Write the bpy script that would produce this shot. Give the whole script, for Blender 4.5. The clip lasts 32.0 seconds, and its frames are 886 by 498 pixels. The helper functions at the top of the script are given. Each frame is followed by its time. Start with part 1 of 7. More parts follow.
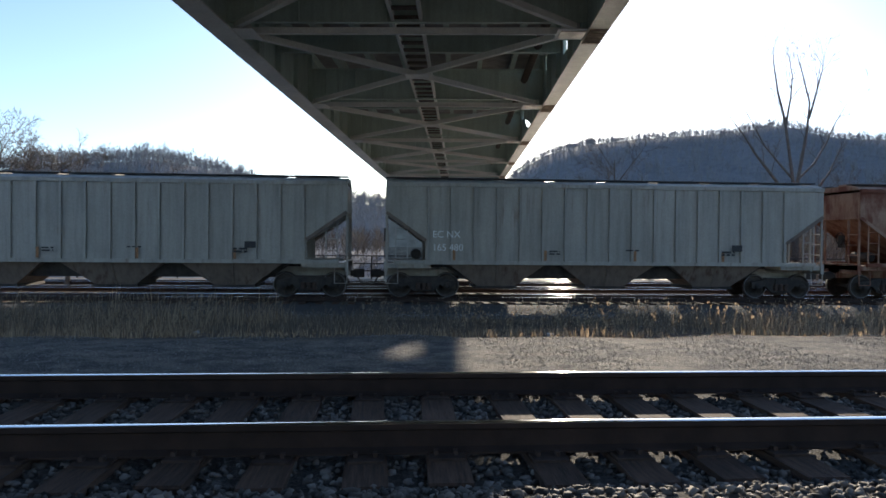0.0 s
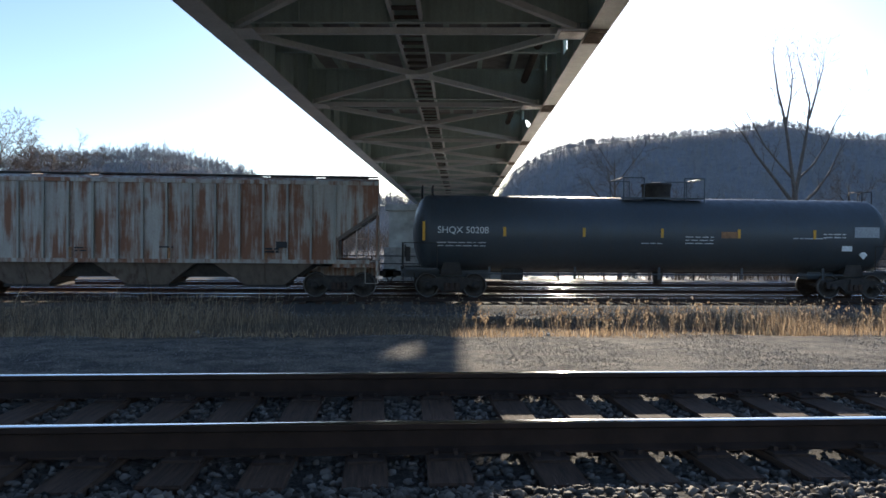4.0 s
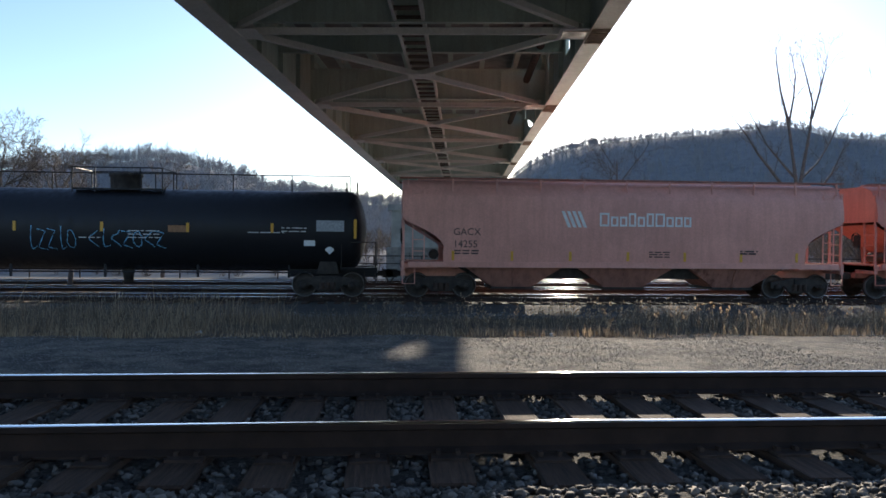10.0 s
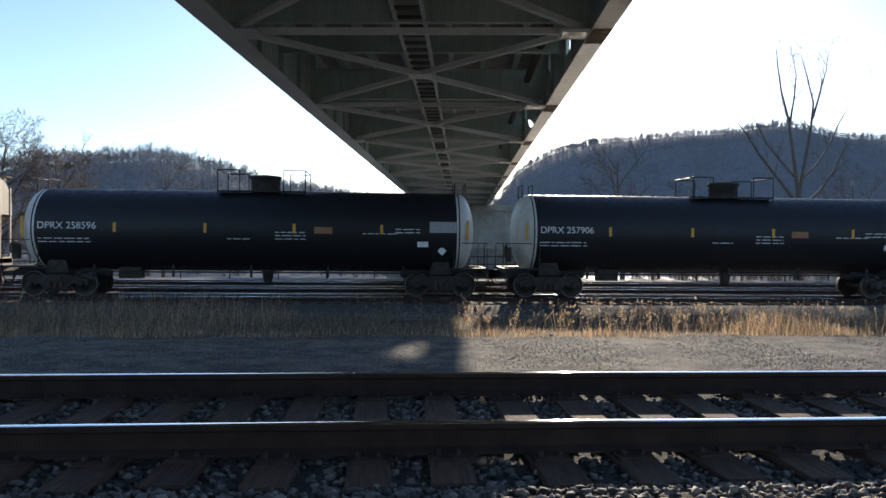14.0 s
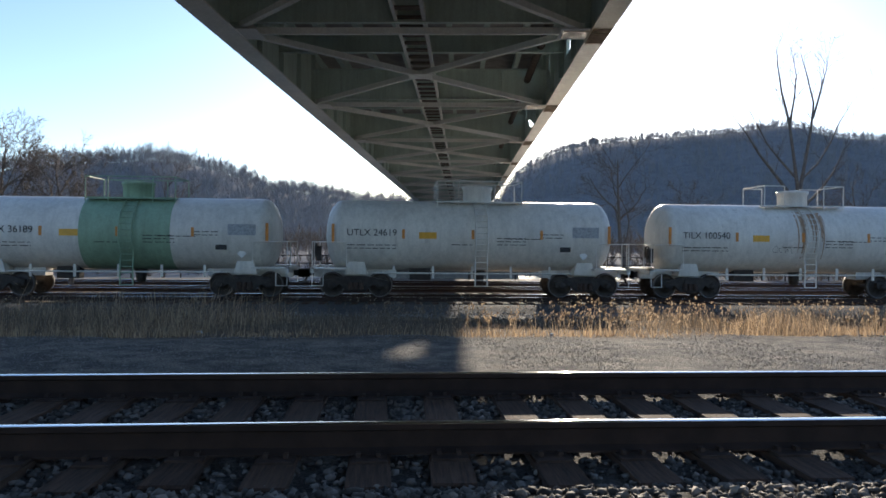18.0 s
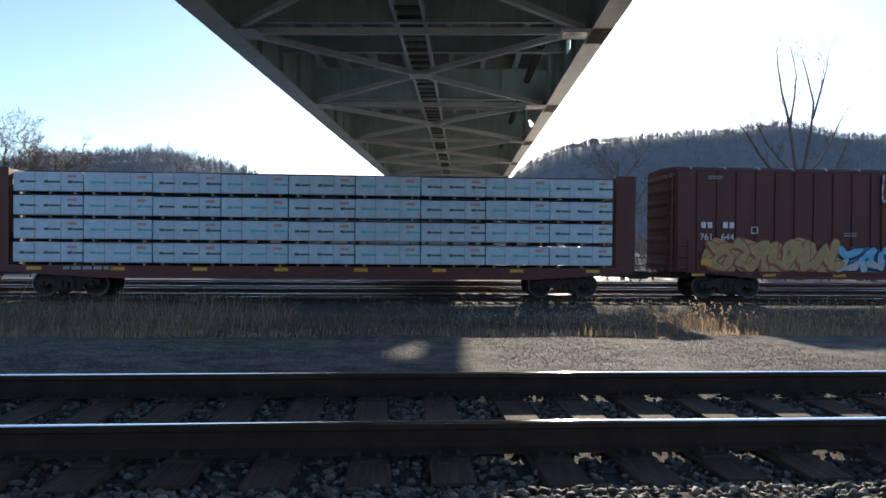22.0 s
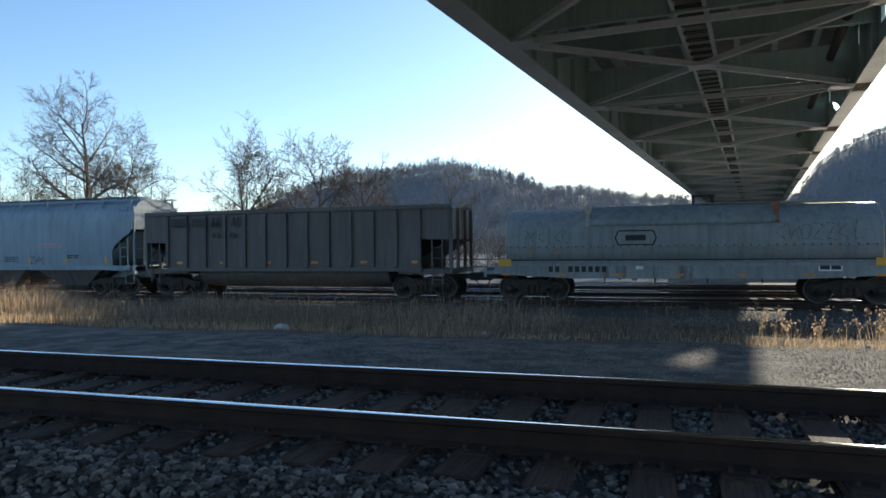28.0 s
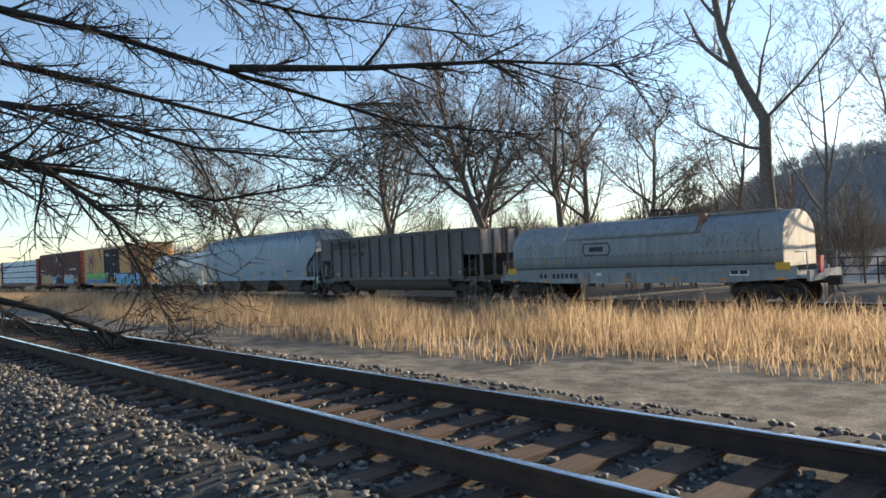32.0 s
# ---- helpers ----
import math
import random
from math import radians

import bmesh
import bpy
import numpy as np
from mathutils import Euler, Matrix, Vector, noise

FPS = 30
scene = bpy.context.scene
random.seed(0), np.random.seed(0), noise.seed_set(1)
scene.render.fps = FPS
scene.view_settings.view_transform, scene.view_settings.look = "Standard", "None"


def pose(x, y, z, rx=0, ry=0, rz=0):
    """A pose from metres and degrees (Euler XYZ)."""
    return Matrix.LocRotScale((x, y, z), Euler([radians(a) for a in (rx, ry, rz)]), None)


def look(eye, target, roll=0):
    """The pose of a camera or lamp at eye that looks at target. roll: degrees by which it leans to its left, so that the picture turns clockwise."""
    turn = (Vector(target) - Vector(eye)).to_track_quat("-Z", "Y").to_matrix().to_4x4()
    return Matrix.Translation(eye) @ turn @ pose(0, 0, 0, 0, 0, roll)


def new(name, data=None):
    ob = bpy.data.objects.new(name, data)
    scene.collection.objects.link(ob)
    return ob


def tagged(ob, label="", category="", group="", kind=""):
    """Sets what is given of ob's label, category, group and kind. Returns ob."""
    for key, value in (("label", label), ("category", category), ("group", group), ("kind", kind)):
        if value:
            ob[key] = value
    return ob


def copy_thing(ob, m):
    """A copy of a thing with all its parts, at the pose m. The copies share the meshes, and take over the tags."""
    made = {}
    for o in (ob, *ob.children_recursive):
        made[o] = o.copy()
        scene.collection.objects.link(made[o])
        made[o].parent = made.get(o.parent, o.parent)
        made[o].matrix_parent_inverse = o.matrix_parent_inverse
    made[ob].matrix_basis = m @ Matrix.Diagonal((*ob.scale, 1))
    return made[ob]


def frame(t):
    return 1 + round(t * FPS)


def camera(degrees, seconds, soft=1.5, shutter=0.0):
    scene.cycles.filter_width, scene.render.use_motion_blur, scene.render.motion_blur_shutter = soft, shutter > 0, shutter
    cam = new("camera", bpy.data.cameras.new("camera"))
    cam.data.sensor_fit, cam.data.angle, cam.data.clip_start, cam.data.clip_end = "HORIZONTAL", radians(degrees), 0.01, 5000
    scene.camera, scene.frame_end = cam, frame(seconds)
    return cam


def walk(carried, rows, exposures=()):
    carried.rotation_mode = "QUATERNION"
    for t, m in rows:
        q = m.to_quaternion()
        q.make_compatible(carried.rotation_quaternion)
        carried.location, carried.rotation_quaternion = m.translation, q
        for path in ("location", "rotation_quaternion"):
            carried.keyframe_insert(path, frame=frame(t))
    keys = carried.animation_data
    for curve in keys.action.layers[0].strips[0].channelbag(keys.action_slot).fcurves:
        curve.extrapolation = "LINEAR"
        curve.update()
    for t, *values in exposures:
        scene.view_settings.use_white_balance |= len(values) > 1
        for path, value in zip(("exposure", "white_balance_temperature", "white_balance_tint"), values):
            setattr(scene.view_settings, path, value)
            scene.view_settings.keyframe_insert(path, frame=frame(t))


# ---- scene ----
# ------------------------------------------------------------------ camera and its way
cam = camera(64.1, 32.0, soft=1.6, shutter=0.0)
# seconds, x, y, z, heading to the right of +y, tilt, lean (degrees)
WAY = (
    (0.0, 0.0, 0.0, 1.03, 4.30, -0.60, -0.50),
    (3.5, 0.0, 0.0, 1.03, 4.30, -0.60, -0.50),
    (5.5, 0.0, 0.0, 1.03, 4.24, -0.60, -0.50),
    (9.0, 0.0, 0.0, 1.03, 4.13, -0.60, -0.50),
    (13.0, 0.0, 0.0, 1.03, 4.07, -0.60, -0.50),
    (20.0, 0.0, 0.0, 1.03, 4.05, -0.60, -0.50),
    (26.5, 0.0, 0.0, 1.03, 4.04, -0.60, -0.50),
    (27.0, 0.0, 0.0, 1.03, 3.90, -0.60, -0.50),
    (27.2, 0.0, 0.0, 1.03, 1.90, -0.52, -0.35),
    (27.5, 0.0, 0.0, 1.03, -5.10, -0.34, -0.06),
    (28.0, 0.0, 0.0, 1.03, -18.10, -0.28, 0.66),
    (28.5, -0.43, 0.44, 1.03, -30.43, 0.06, 1.55),
    (29.0, -8.00, 0.37, 1.13, -33.60, -0.18, 1.97),
    (29.5, -15.36, 0.31, 1.17, -38.95, 0.12, 2.25),
    (30.0, -21.48, 0.58, 1.12, -45.48, 0.41, 2.62),
    (30.5, -28.09, 0.84, 1.04, -49.62, 0.49, 2.49),
    (31.0, -35.58, 0.89, 1.08, -49.05, 0.62, 2.10),
    (31.5, -44.08, 0.87, 1.15, -48.15, 0.67, 2.19),
    (32.0, -52.75, 0.81, 1.27, -47.39, 0.54, 2.71),
)


def eye_row(t, x, y, z, heading, tilt, lean):
    h, p = radians(heading), radians(tilt)
    way = Vector((math.sin(h) * math.cos(p), math.cos(h) * math.cos(p), math.sin(p)))
    return t, look((x, y, z), Vector((x, y, z)) + way * 10, -lean)


EXPOSURE = 0.69
walk(cam, [eye_row(*r) for r in WAY], [(0, EXPOSURE - 0.04, 6250, 14), (27.0, EXPOSURE - 0.04, 6250, 14), (28.0, EXPOSURE - 0.08, 6150, 8), (29.0, EXPOSURE - 0.25, 6000, -1), (30.0, EXPOSURE - 0.13, 6150, 2), (31.0, EXPOSURE - 0.04, 6500, 5), (32.0, EXPOSURE + 0.19, 7000, 11)])

# ------------------------------------------------------------------ sky and sun
SUN_AZ, SUN_EL = 14.2, 15.2
world = bpy.data.worlds.new("sky")
scene.world = world
world.use_nodes = True
wn = world.node_tree
sky = wn.nodes.new("ShaderNodeTexSky")
sky.sky_type = "NISHITA"
sky.sun_disc = False
sky.sun_elevation, sky.sun_rotation = radians(SUN_EL), radians(SUN_AZ)
sky.air_density, sky.dust_density, sky.ozone_density = 0.9, 0.35, 2.5
bg = next(n for n in wn.nodes if n.type == "BACKGROUND")
bg.inputs["Strength"].default_value = 0.146
wn.links.new(sky.outputs[0], bg.inputs["Color"])

sun = new("sun", bpy.data.lights.new("sun", "SUN"))
sun.data.energy, sun.data.angle, sun.data.color = 5.0, radians(0.55), (1.0, 0.87, 0.66)
a, e = radians(SUN_AZ), radians(SUN_EL)
sun_from = Vector((math.sin(a) * math.cos(e), math.cos(a) * math.cos(e), math.sin(e)))
sun.matrix_world = look(sun_from * 100, (0, 0, 0))

# ------------------------------------------------------------------ mesh helpers
RNG = random.Random(7)


class Geo:
    """Vertices and faces of one mesh, grown piece by piece."""

    def __init__(self):
        self.v, self.f, self.smooth = [], [], []

    def add(self, verts, faces, smooth=False):
        n = len(self.v)
        self.v += [tuple(p) for p in verts]
        self.f += [tuple(n + i for i in fc) for fc in faces]
        self.smooth += [smooth] * len(faces)
        return self

    def box(self, x0, x1, y0, y1, z0, z1):
        return self.add([(x, y, z) for z in (z0, z1) for y in (y0, y1) for x in (x0, x1)],
                        [(0, 2, 3, 1), (4, 5, 7, 6), (0, 1, 5, 4), (2, 6, 7, 3), (0, 4, 6, 2), (1, 3, 7, 5)])

    def chamfer(self, x0, x1, y0, y1, z0, z1, c):
        """A box with bevelled long edges along x."""
        ring = [(y0 + c, z0), (y1 - c, z0), (y1, z0 + c), (y1, z1 - c), (y1 - c, z1), (y0 + c, z1), (y0, z1 - c), (y0, z0 + c)]
        return self.prism(ring, x0, x1)

    def prism(self, ring, x0, x1, smooth=False):
        """A closed (y, z) outline drawn out along x."""
        n = len(ring)
        vs = [(x0, y, z) for y, z in ring] + [(x1, y, z) for y, z in ring]
        fs = [(i, (i + 1) % n, n + (i + 1) % n, n + i) for i in range(n)]
        self.add(vs, fs, smooth)
        return self.add(vs, [tuple(reversed(range(n))), tuple(range(n, 2 * n))])

    def slab(self, ring, y0, y1):
        """A closed (x, z) outline drawn out along y."""
        n = len(ring)
        vs = [(x, y0, z) for x, z in ring] + [(x, y1, z) for x, z in ring]
        fs = [(i, (i + 1) % n, n + (i + 1) % n, n + i) for i in range(n)]
        fs += [tuple(reversed(range(n))), tuple(range(n, 2 * n))]
        return self.add(vs, fs)

    def beam(self, p, q, w, h):
        """A bar of w by h from p to q, h upright."""
        p, q = Vector(p), Vector(q)
        d = (q - p).normalized()
        s = d.cross(Vector((0, 0, 1)))
        s = s.normalized() if s.length > 1e-3 else Vector((1, 0, 0))
        u = s.cross(d).normalized()
        vs = [o + s * (w / 2 * i) + u * (h / 2 * j) for o in (p, q) for j in (-1, 1) for i in (-1, 1)]
        return self.add(vs, [(0, 2, 3, 1), (4, 5, 7, 6), (0, 1, 5, 4), (2, 6, 7, 3), (0, 4, 6, 2), (1, 3, 7, 5)])

    def tube(self, pts, radii, n=6, cap=True):
        pts = [Vector(p) for p in pts]
        if not hasattr(radii, "__len__"):
            radii = [radii] * len(pts)
        rings = []
        side = None
        for i, p in enumerate(pts):
            d = (pts[min(i + 1, len(pts) - 1)] - pts[max(i - 1, 0)])
            d = d.normalized() if d.length > 1e-9 else Vector((0, 0, 1))
            if side is None:
                side = d.orthogonal().normalized()
            side = (side - d * side.dot(d))
            side = side.normalized() if side.length > 1e-6 else d.orthogonal().normalized()
            up = d.cross(side)
            rings.append([p + (side * math.cos(2 * math.pi * k / n) + up * math.sin(2 * math.pi * k / n)) * radii[i] for k in range(n)])
        vs = [v for r in rings for v in r]
        fs = [(i * n + k, i * n + (k + 1) % n, (i + 1) * n + (k + 1) % n, (i + 1) * n + k) for i in range(len(pts) - 1) for k in range(n)]
        self.add(vs, fs, True)
        if cap:
            self.add(rings[0] + rings[-1], [tuple(reversed(range(n))), tuple(range(n, 2 * n))])
        return self

    def lathe(self, prof, axis="x", n=28, at=(0, 0, 0), smooth=True):
        """(along, radius) pairs turned round an axis through at."""
        vs, fs = [], []
        for s, r in prof:
            for k in range(n):
                c, d = math.cos(2 * math.pi * k / n) * r, math.sin(2 * math.pi * k / n) * r
                vs.append({"x": (at[0] + s, at[1] + c, at[2] + d), "y": (at[0] + c, at[1] + s, at[2] - d), "z": (at[0] + c, at[1] + d, at[2] + s)}[axis])
        for i in range(len(prof) - 1):
            for k in range(n):
                fs.append((i * n + k, (i + 1) * n + k, (i + 1) * n + (k + 1) % n, i * n + (k + 1) % n))
        return self.add(vs, fs, smooth)

    def mesh(self, name, mat):
        me = bpy.data.meshes.new(name)
        me.from_pydata(self.v, [], self.f)
        me.polygons.foreach_set("use_smooth", self.smooth)
        if mat:
            me.materials.append(mat)
        me.update()
        return me


# small painted signs and lines that cannot be picked apart stay joined
JOINED = ("stencil", "mural_layer", "sprayed_tag", "print_bars", "red_print", "rivets", "hangers", "walkway_bracket", "name_bars", "number_bars")


def part(name, geo, mat, parent=None, label="", at=None):
    ob = new(name, geo.mesh(name, mat) if isinstance(geo, Geo) else geo)
    if parent:
        ob.parent = parent
    if at:
        ob.location = at
    return tagged(ob, label, kind="stuff" if name in JOINED else "")


def thing(name, label, category, group="", at=(0, 0, 0)):
    ob = new(name)
    ob.empty_display_size = 0.3
    ob.location = at
    return tagged(ob, label, category, group)


# ------------------------------------------------------------------ materials
def mat_nodes(name):
    m = bpy.data.materials.new(name)
    m.use_nodes = True
    nt = m.node_tree
    return m, nt, next(n for n in nt.nodes if n.type == "BSDF_PRINCIPLED")


def ramp(nt, fac, stops):
    r = nt.nodes.new("ShaderNodeValToRGB")
    el = r.color_ramp.elements
    while len(el) < len(stops):
        el.new(0.5)
    for k, (p, c) in zip(el, stops):
        k.position, k.color = p, (*c, 1) if len(c) == 3 else c
    nt.links.new(fac, r.inputs[0])
    return r.outputs[0]


def noise_tex(nt, scale, detail=4, stretch=(1, 1, 1), rough=0.6, space="Object", shift=None):
    tc = nt.nodes.new("ShaderNodeTexCoord")
    mp = nt.nodes.new("ShaderNodeMapping")
    mp.inputs["Scale"].default_value = stretch
    nt.links.new(tc.outputs[space], mp.inputs[0])
    if shift:
        info = nt.nodes.new("ShaderNodeObjectInfo")
        ml = nt.nodes.new("ShaderNodeVectorMath")
        ml.operation = "SCALE"
        ml.inputs[0].default_value = shift
        nt.links.new(info.outputs["Random"], ml.inputs["Scale"])
        nt.links.new(ml.outputs[0], mp.inputs["Location"])
    n = nt.nodes.new("ShaderNodeTexNoise")
    n.inputs["Scale"].default_value, n.inputs["Detail"].default_value, n.inputs["Roughness"].default_value = scale, detail, rough
    nt.links.new(mp.outputs[0], n.inputs["Vector"])
    return n.outputs["Fac"]


def mix(nt, fac, a, b, mode="MIX"):
    m = nt.nodes.new("ShaderNodeMix")
    m.data_type, m.blend_type = "RGBA", mode
    for sock, val in ((m.inputs[0], fac), (m.inputs[6], a), (m.inputs[7], b)):
        if isinstance(val, (int, float)):
            sock.default_value = val
        elif isinstance(val, tuple):
            sock.default_value = (*val, 1) if len(val) == 3 else val
        else:
            nt.links.new(val, sock)
    return m.outputs[2]


def bump(nt, bs, height, strength, dist=0.01):
    b = nt.nodes.new("ShaderNodeBump")
    b.inputs["Strength"].default_value, b.inputs["Distance"].default_value = strength, dist
    nt.links.new(height, b.inputs["Height"])
    nt.links.new(b.outputs[0], bs.inputs["Normal"])


def m_plain(name, col, rough=0.7, metal=0.0, vary=0.25, scale=6.0, bumpy=0.15):
    m, nt, bs = mat_nodes(name)
    f = noise_tex(nt, scale, 5, shift=(17, 5, 9))
    lo, hi = tuple(c * (1 - vary) for c in col), tuple(min(1, c * (1 + vary)) for c in col)
    nt.links.new(ramp(nt, f, [(0.3, lo), (0.7, hi)]), bs.inputs["Base Color"])
    bs.inputs["Roughness"].default_value, bs.inputs["Metallic"].default_value = rough, metal
    if bumpy:
        bump(nt, bs, noise_tex(nt, scale * 6, 3), bumpy, 0.01)
    return m


def m_paint(name, col, rust=0.35, dirt=0.5, rough=0.5, rust_col=(0.16, 0.06, 0.03), dirt_col=(0.10, 0.085, 0.07), run=0.18, gloss=0.5):
    """Weathered car paint: grime in streaks down the sides, rust in patches."""
    m, nt, bs = mat_nodes(name)
    streak = noise_tex(nt, 2.2, 6, (2.2, 2.2, 0.18) if run < 0.3 else (0.8, 0.8, run), 0.65, shift=(31, 11, 3))
    cloud = noise_tex(nt, 0.45, 5, (1, 1, 1), 0.6, shift=(13, 41, 7))
    fine = noise_tex(nt, 14, 4, shift=(3, 9, 27))
    base = ramp(nt, cloud, [(0.25, tuple(c * 0.82 for c in col)), (0.75, tuple(min(1, c * 1.12) for c in col))])
    d = ramp(nt, streak, [(0.42, (0, 0, 0)), (0.75, (dirt, dirt, dirt))])
    base = mix(nt, d, base, dirt_col)
    mul = nt.nodes.new("ShaderNodeMath")
    mul.operation = "MULTIPLY"
    nt.links.new(streak, mul.inputs[0])
    nt.links.new(cloud, mul.inputs[1])
    lim = 0.42 - 0.22 * rust
    r = ramp(nt, mul.outputs[0], [(lim, (0, 0, 0)), (lim + 0.10, (min(1, rust * 1.3),) * 3)])
    base = mix(nt, r, base, rust_col)
    base = mix(nt, 0.16, base, ramp(nt, fine, [(0.35, (0.25, 0.25, 0.25)), (0.65, (1, 1, 1))]), "MULTIPLY")
    nt.links.new(base, bs.inputs["Base Color"])
    bs.inputs["Specular IOR Level"].default_value = gloss
    rr = ramp(nt, streak, [(0.3, (rough - 0.1,) * 3), (0.7, (min(1, rough + 0.25),) * 3)])
    nt.links.new(rr, bs.inputs["Roughness"])
    bump(nt, bs, noise_tex(nt, 1.4, 3, shift=(3, 1, 2)), 0.12, 0.02)
    return m


def m_ground(name):
    """Gravel, worn track and dry earth by their strips across the tracks."""
    m, nt, bs = mat_nodes(name)
    big = noise_tex(nt, 0.22, 5)
    mid = noise_tex(nt, 2.5, 6)
    fine = noise_tex(nt, 42, 5, rough=0.85)
    geo = nt.nodes.new("ShaderNodeNewGeometry")
    sep = nt.nodes.new("ShaderNodeSeparateXYZ")
    nt.links.new(geo.outputs["Position"], sep.inputs[0])
    wob = nt.nodes.new("ShaderNodeMath")
    wob.operation = "MULTIPLY_ADD"
    nt.links.new(mid, wob.inputs[0])
    wob.inputs[1].default_value = 1.6
    nt.links.new(sep.outputs["Y"], wob.inputs[2])
    def strip(a, b, soft):
        r = nt.nodes.new("ShaderNodeMapRange")
        r.inputs[1].default_value, r.inputs[2].default_value = a, b
        nt.links.new(wob.outputs[0], r.inputs[0])
        return r.outputs[0]
    stone = ramp(nt, fine, [(0.30, (0.025, 0.024, 0.023)), (0.5, (0.09, 0.086, 0.08)), (0.72, (0.24, 0.23, 0.215))])
    road = mix(nt, ramp(nt, mid, [(0.4, (0, 0, 0)), (0.62, (0.85, 0.85, 0.85))]), stone, ramp(nt, fine, [(0.36, (0.06, 0.053, 0.044)), (0.64, (0.46, 0.415, 0.345))]))
    stone = mix(nt, ramp(nt, big, [(0.42, (0, 0, 0)), (0.66, (0.6, 0.6, 0.6))]), stone, ramp(nt, mid, [(0.35, (0.035, 0.03, 0.026)), (0.65, (0.11, 0.096, 0.082))]))
    earth = ramp(nt, mid, [(0.3, (0.055, 0.042, 0.032)), (0.7, (0.15, 0.115, 0.08))])
    yard = ramp(nt, fine, [(0.25, (0.045, 0.042, 0.038)), (0.75, (0.18, 0.167, 0.155))])
    pale = ramp(nt, fine, [(0.25, (0.05, 0.046, 0.042)), (0.75, (0.19, 0.175, 0.16))])
    # hill ground in pale grey, with the distance haze mixed into its colour
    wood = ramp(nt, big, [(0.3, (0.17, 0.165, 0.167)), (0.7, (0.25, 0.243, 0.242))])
    c = mix(nt, strip(7.9, 8.5, 0), stone, road)
    c = mix(nt, strip(12.0, 12.9, 0), c, earth)
    c = mix(nt, strip(21.5, 23.5, 0), c, yard)
    c = mix(nt, strip(29.5, 30.5, 0), c, pale)
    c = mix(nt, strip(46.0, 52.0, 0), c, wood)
    nt.links.new(c, bs.inputs["Base Color"])
    bs.inputs["Roughness"].default_value = 0.95
    bs.inputs["Specular IOR Level"].default_value = 0.2
    bump(nt, bs, fine, 0.9, 0.02)
    return m


def m_stone(name, lo, hi):
    m, nt, bs = mat_nodes(name)
    g = nt.nodes.new("ShaderNodeNewGeometry")
    c = ramp(nt, g.outputs["Random Per Island"], [(0.0, lo), (0.6, tuple((x + y) / 2 for x, y in zip(lo, hi))), (1.0, hi)])
    c = mix(nt, 0.5, c, ramp(nt, noise_tex(nt, 30, 4), [(0.3, (0.4, 0.4, 0.4)), (0.7, (1, 1, 1))]), "MULTIPLY")
    nt.links.new(c, bs.inputs["Base Color"])
    bs.inputs["Roughness"].default_value = 0.82
    return m


def m_island(name, lo, hi, rough=0.9, trans=0.0):
    m, nt, bs = mat_nodes(name)
    g = nt.nodes.new("ShaderNodeNewGeometry")
    nt.links.new(ramp(nt, g.outputs["Random Per Island"], [(0.0, lo), (1.0, hi)]), bs.inputs["Base Color"])
    bs.inputs["Roughness"].default_value = rough
    if trans:
        tr = nt.nodes.new("ShaderNodeBsdfTranslucent")
        nt.links.new(ramp(nt, g.outputs["Random Per Island"], [(0.0, lo), (1.0, hi)]), tr.inputs[0])
        mx = nt.nodes.new("ShaderNodeMixShader")
        mx.inputs[0].default_value = trans
        out = next(n for n in nt.nodes if n.type == "OUTPUT_MATERIAL")
        nt.links.new(bs.outputs[0], mx.inputs[1])
        nt.links.new(tr.outputs[0], mx.inputs[2])
        nt.links.new(mx.outputs[0], out.inputs[0])
    return m


def m_wood(name, lo, hi, along=(0.6, 9, 9)):
    m, nt, bs = mat_nodes(name)
    g = noise_tex(nt, 5, 6, along, 0.7, shift=(9, 31, 5))
    info = nt.nodes.new("ShaderNodeObjectInfo")
    c = ramp(nt, g, [(0.3, lo), (0.7, hi)])
    c = mix(nt, 0.55, c, ramp(nt, info.outputs["Random"], [(0, (0.5, 0.48, 0.46)), (1, (1, 1, 1))]), "MULTIPLY")
    nt.links.new(c, bs.inputs["Base Color"])
    bs.inputs["Roughness"].default_value = 0.9
    bump(nt, bs, g, 0.6, 0.02)
    return m


GROUND = m_ground("gravel_and_earth")
BALLAST = m_stone("crushed_stone", (0.015, 0.014, 0.013), (0.33, 0.295, 0.26))
GRAVEL = m_stone("road_gravel", (0.10, 0.095, 0.09), (0.46, 0.43, 0.39))
TIE = m_wood("creosoted_oak", (0.030, 0.017, 0.012), (0.165, 0.094, 0.060), (9, 0.6, 9))
RAIL_SIDE = m_plain("rusty_rail", (0.040, 0.023, 0.017), 0.9, 0.0, 0.4, 5)
RAIL_TOP = m_plain("polished_rail_head", (0.78, 0.78, 0.78), 0.085, 1.0, 0.06, 8, 0.03)
PLATE = m_plain("rusty_tie_plate", (0.07, 0.045, 0.035), 0.85, 0.2, 0.4, 12)
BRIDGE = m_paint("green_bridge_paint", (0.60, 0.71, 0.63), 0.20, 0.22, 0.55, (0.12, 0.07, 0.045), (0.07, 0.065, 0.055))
# braces paler than the webs: light thrown up from the ground, as colour
BRACE = m_paint("weathered_lit_green_paint", (0.90, 0.90, 0.84), 0.05, 0.10, 0.6, (0.14, 0.08, 0.05), (0.16, 0.14, 0.11))
# sunward flange: its sunlit brightness is painted in as cream
FLANGE = m_paint("sunlit_cream_flange_paint", (0.90, 0.80, 0.66), 0.18, 0.20, 0.4, (0.36, 0.22, 0.12), (0.40, 0.31, 0.22))
DECK = m_plain("deck_concrete", (0.30, 0.285, 0.26), 0.95, 0, 0.35, 1.2)
GRATE = m_plain("catwalk_steel", (0.10, 0.075, 0.055), 0.8, 0.2, 0.4, 5)
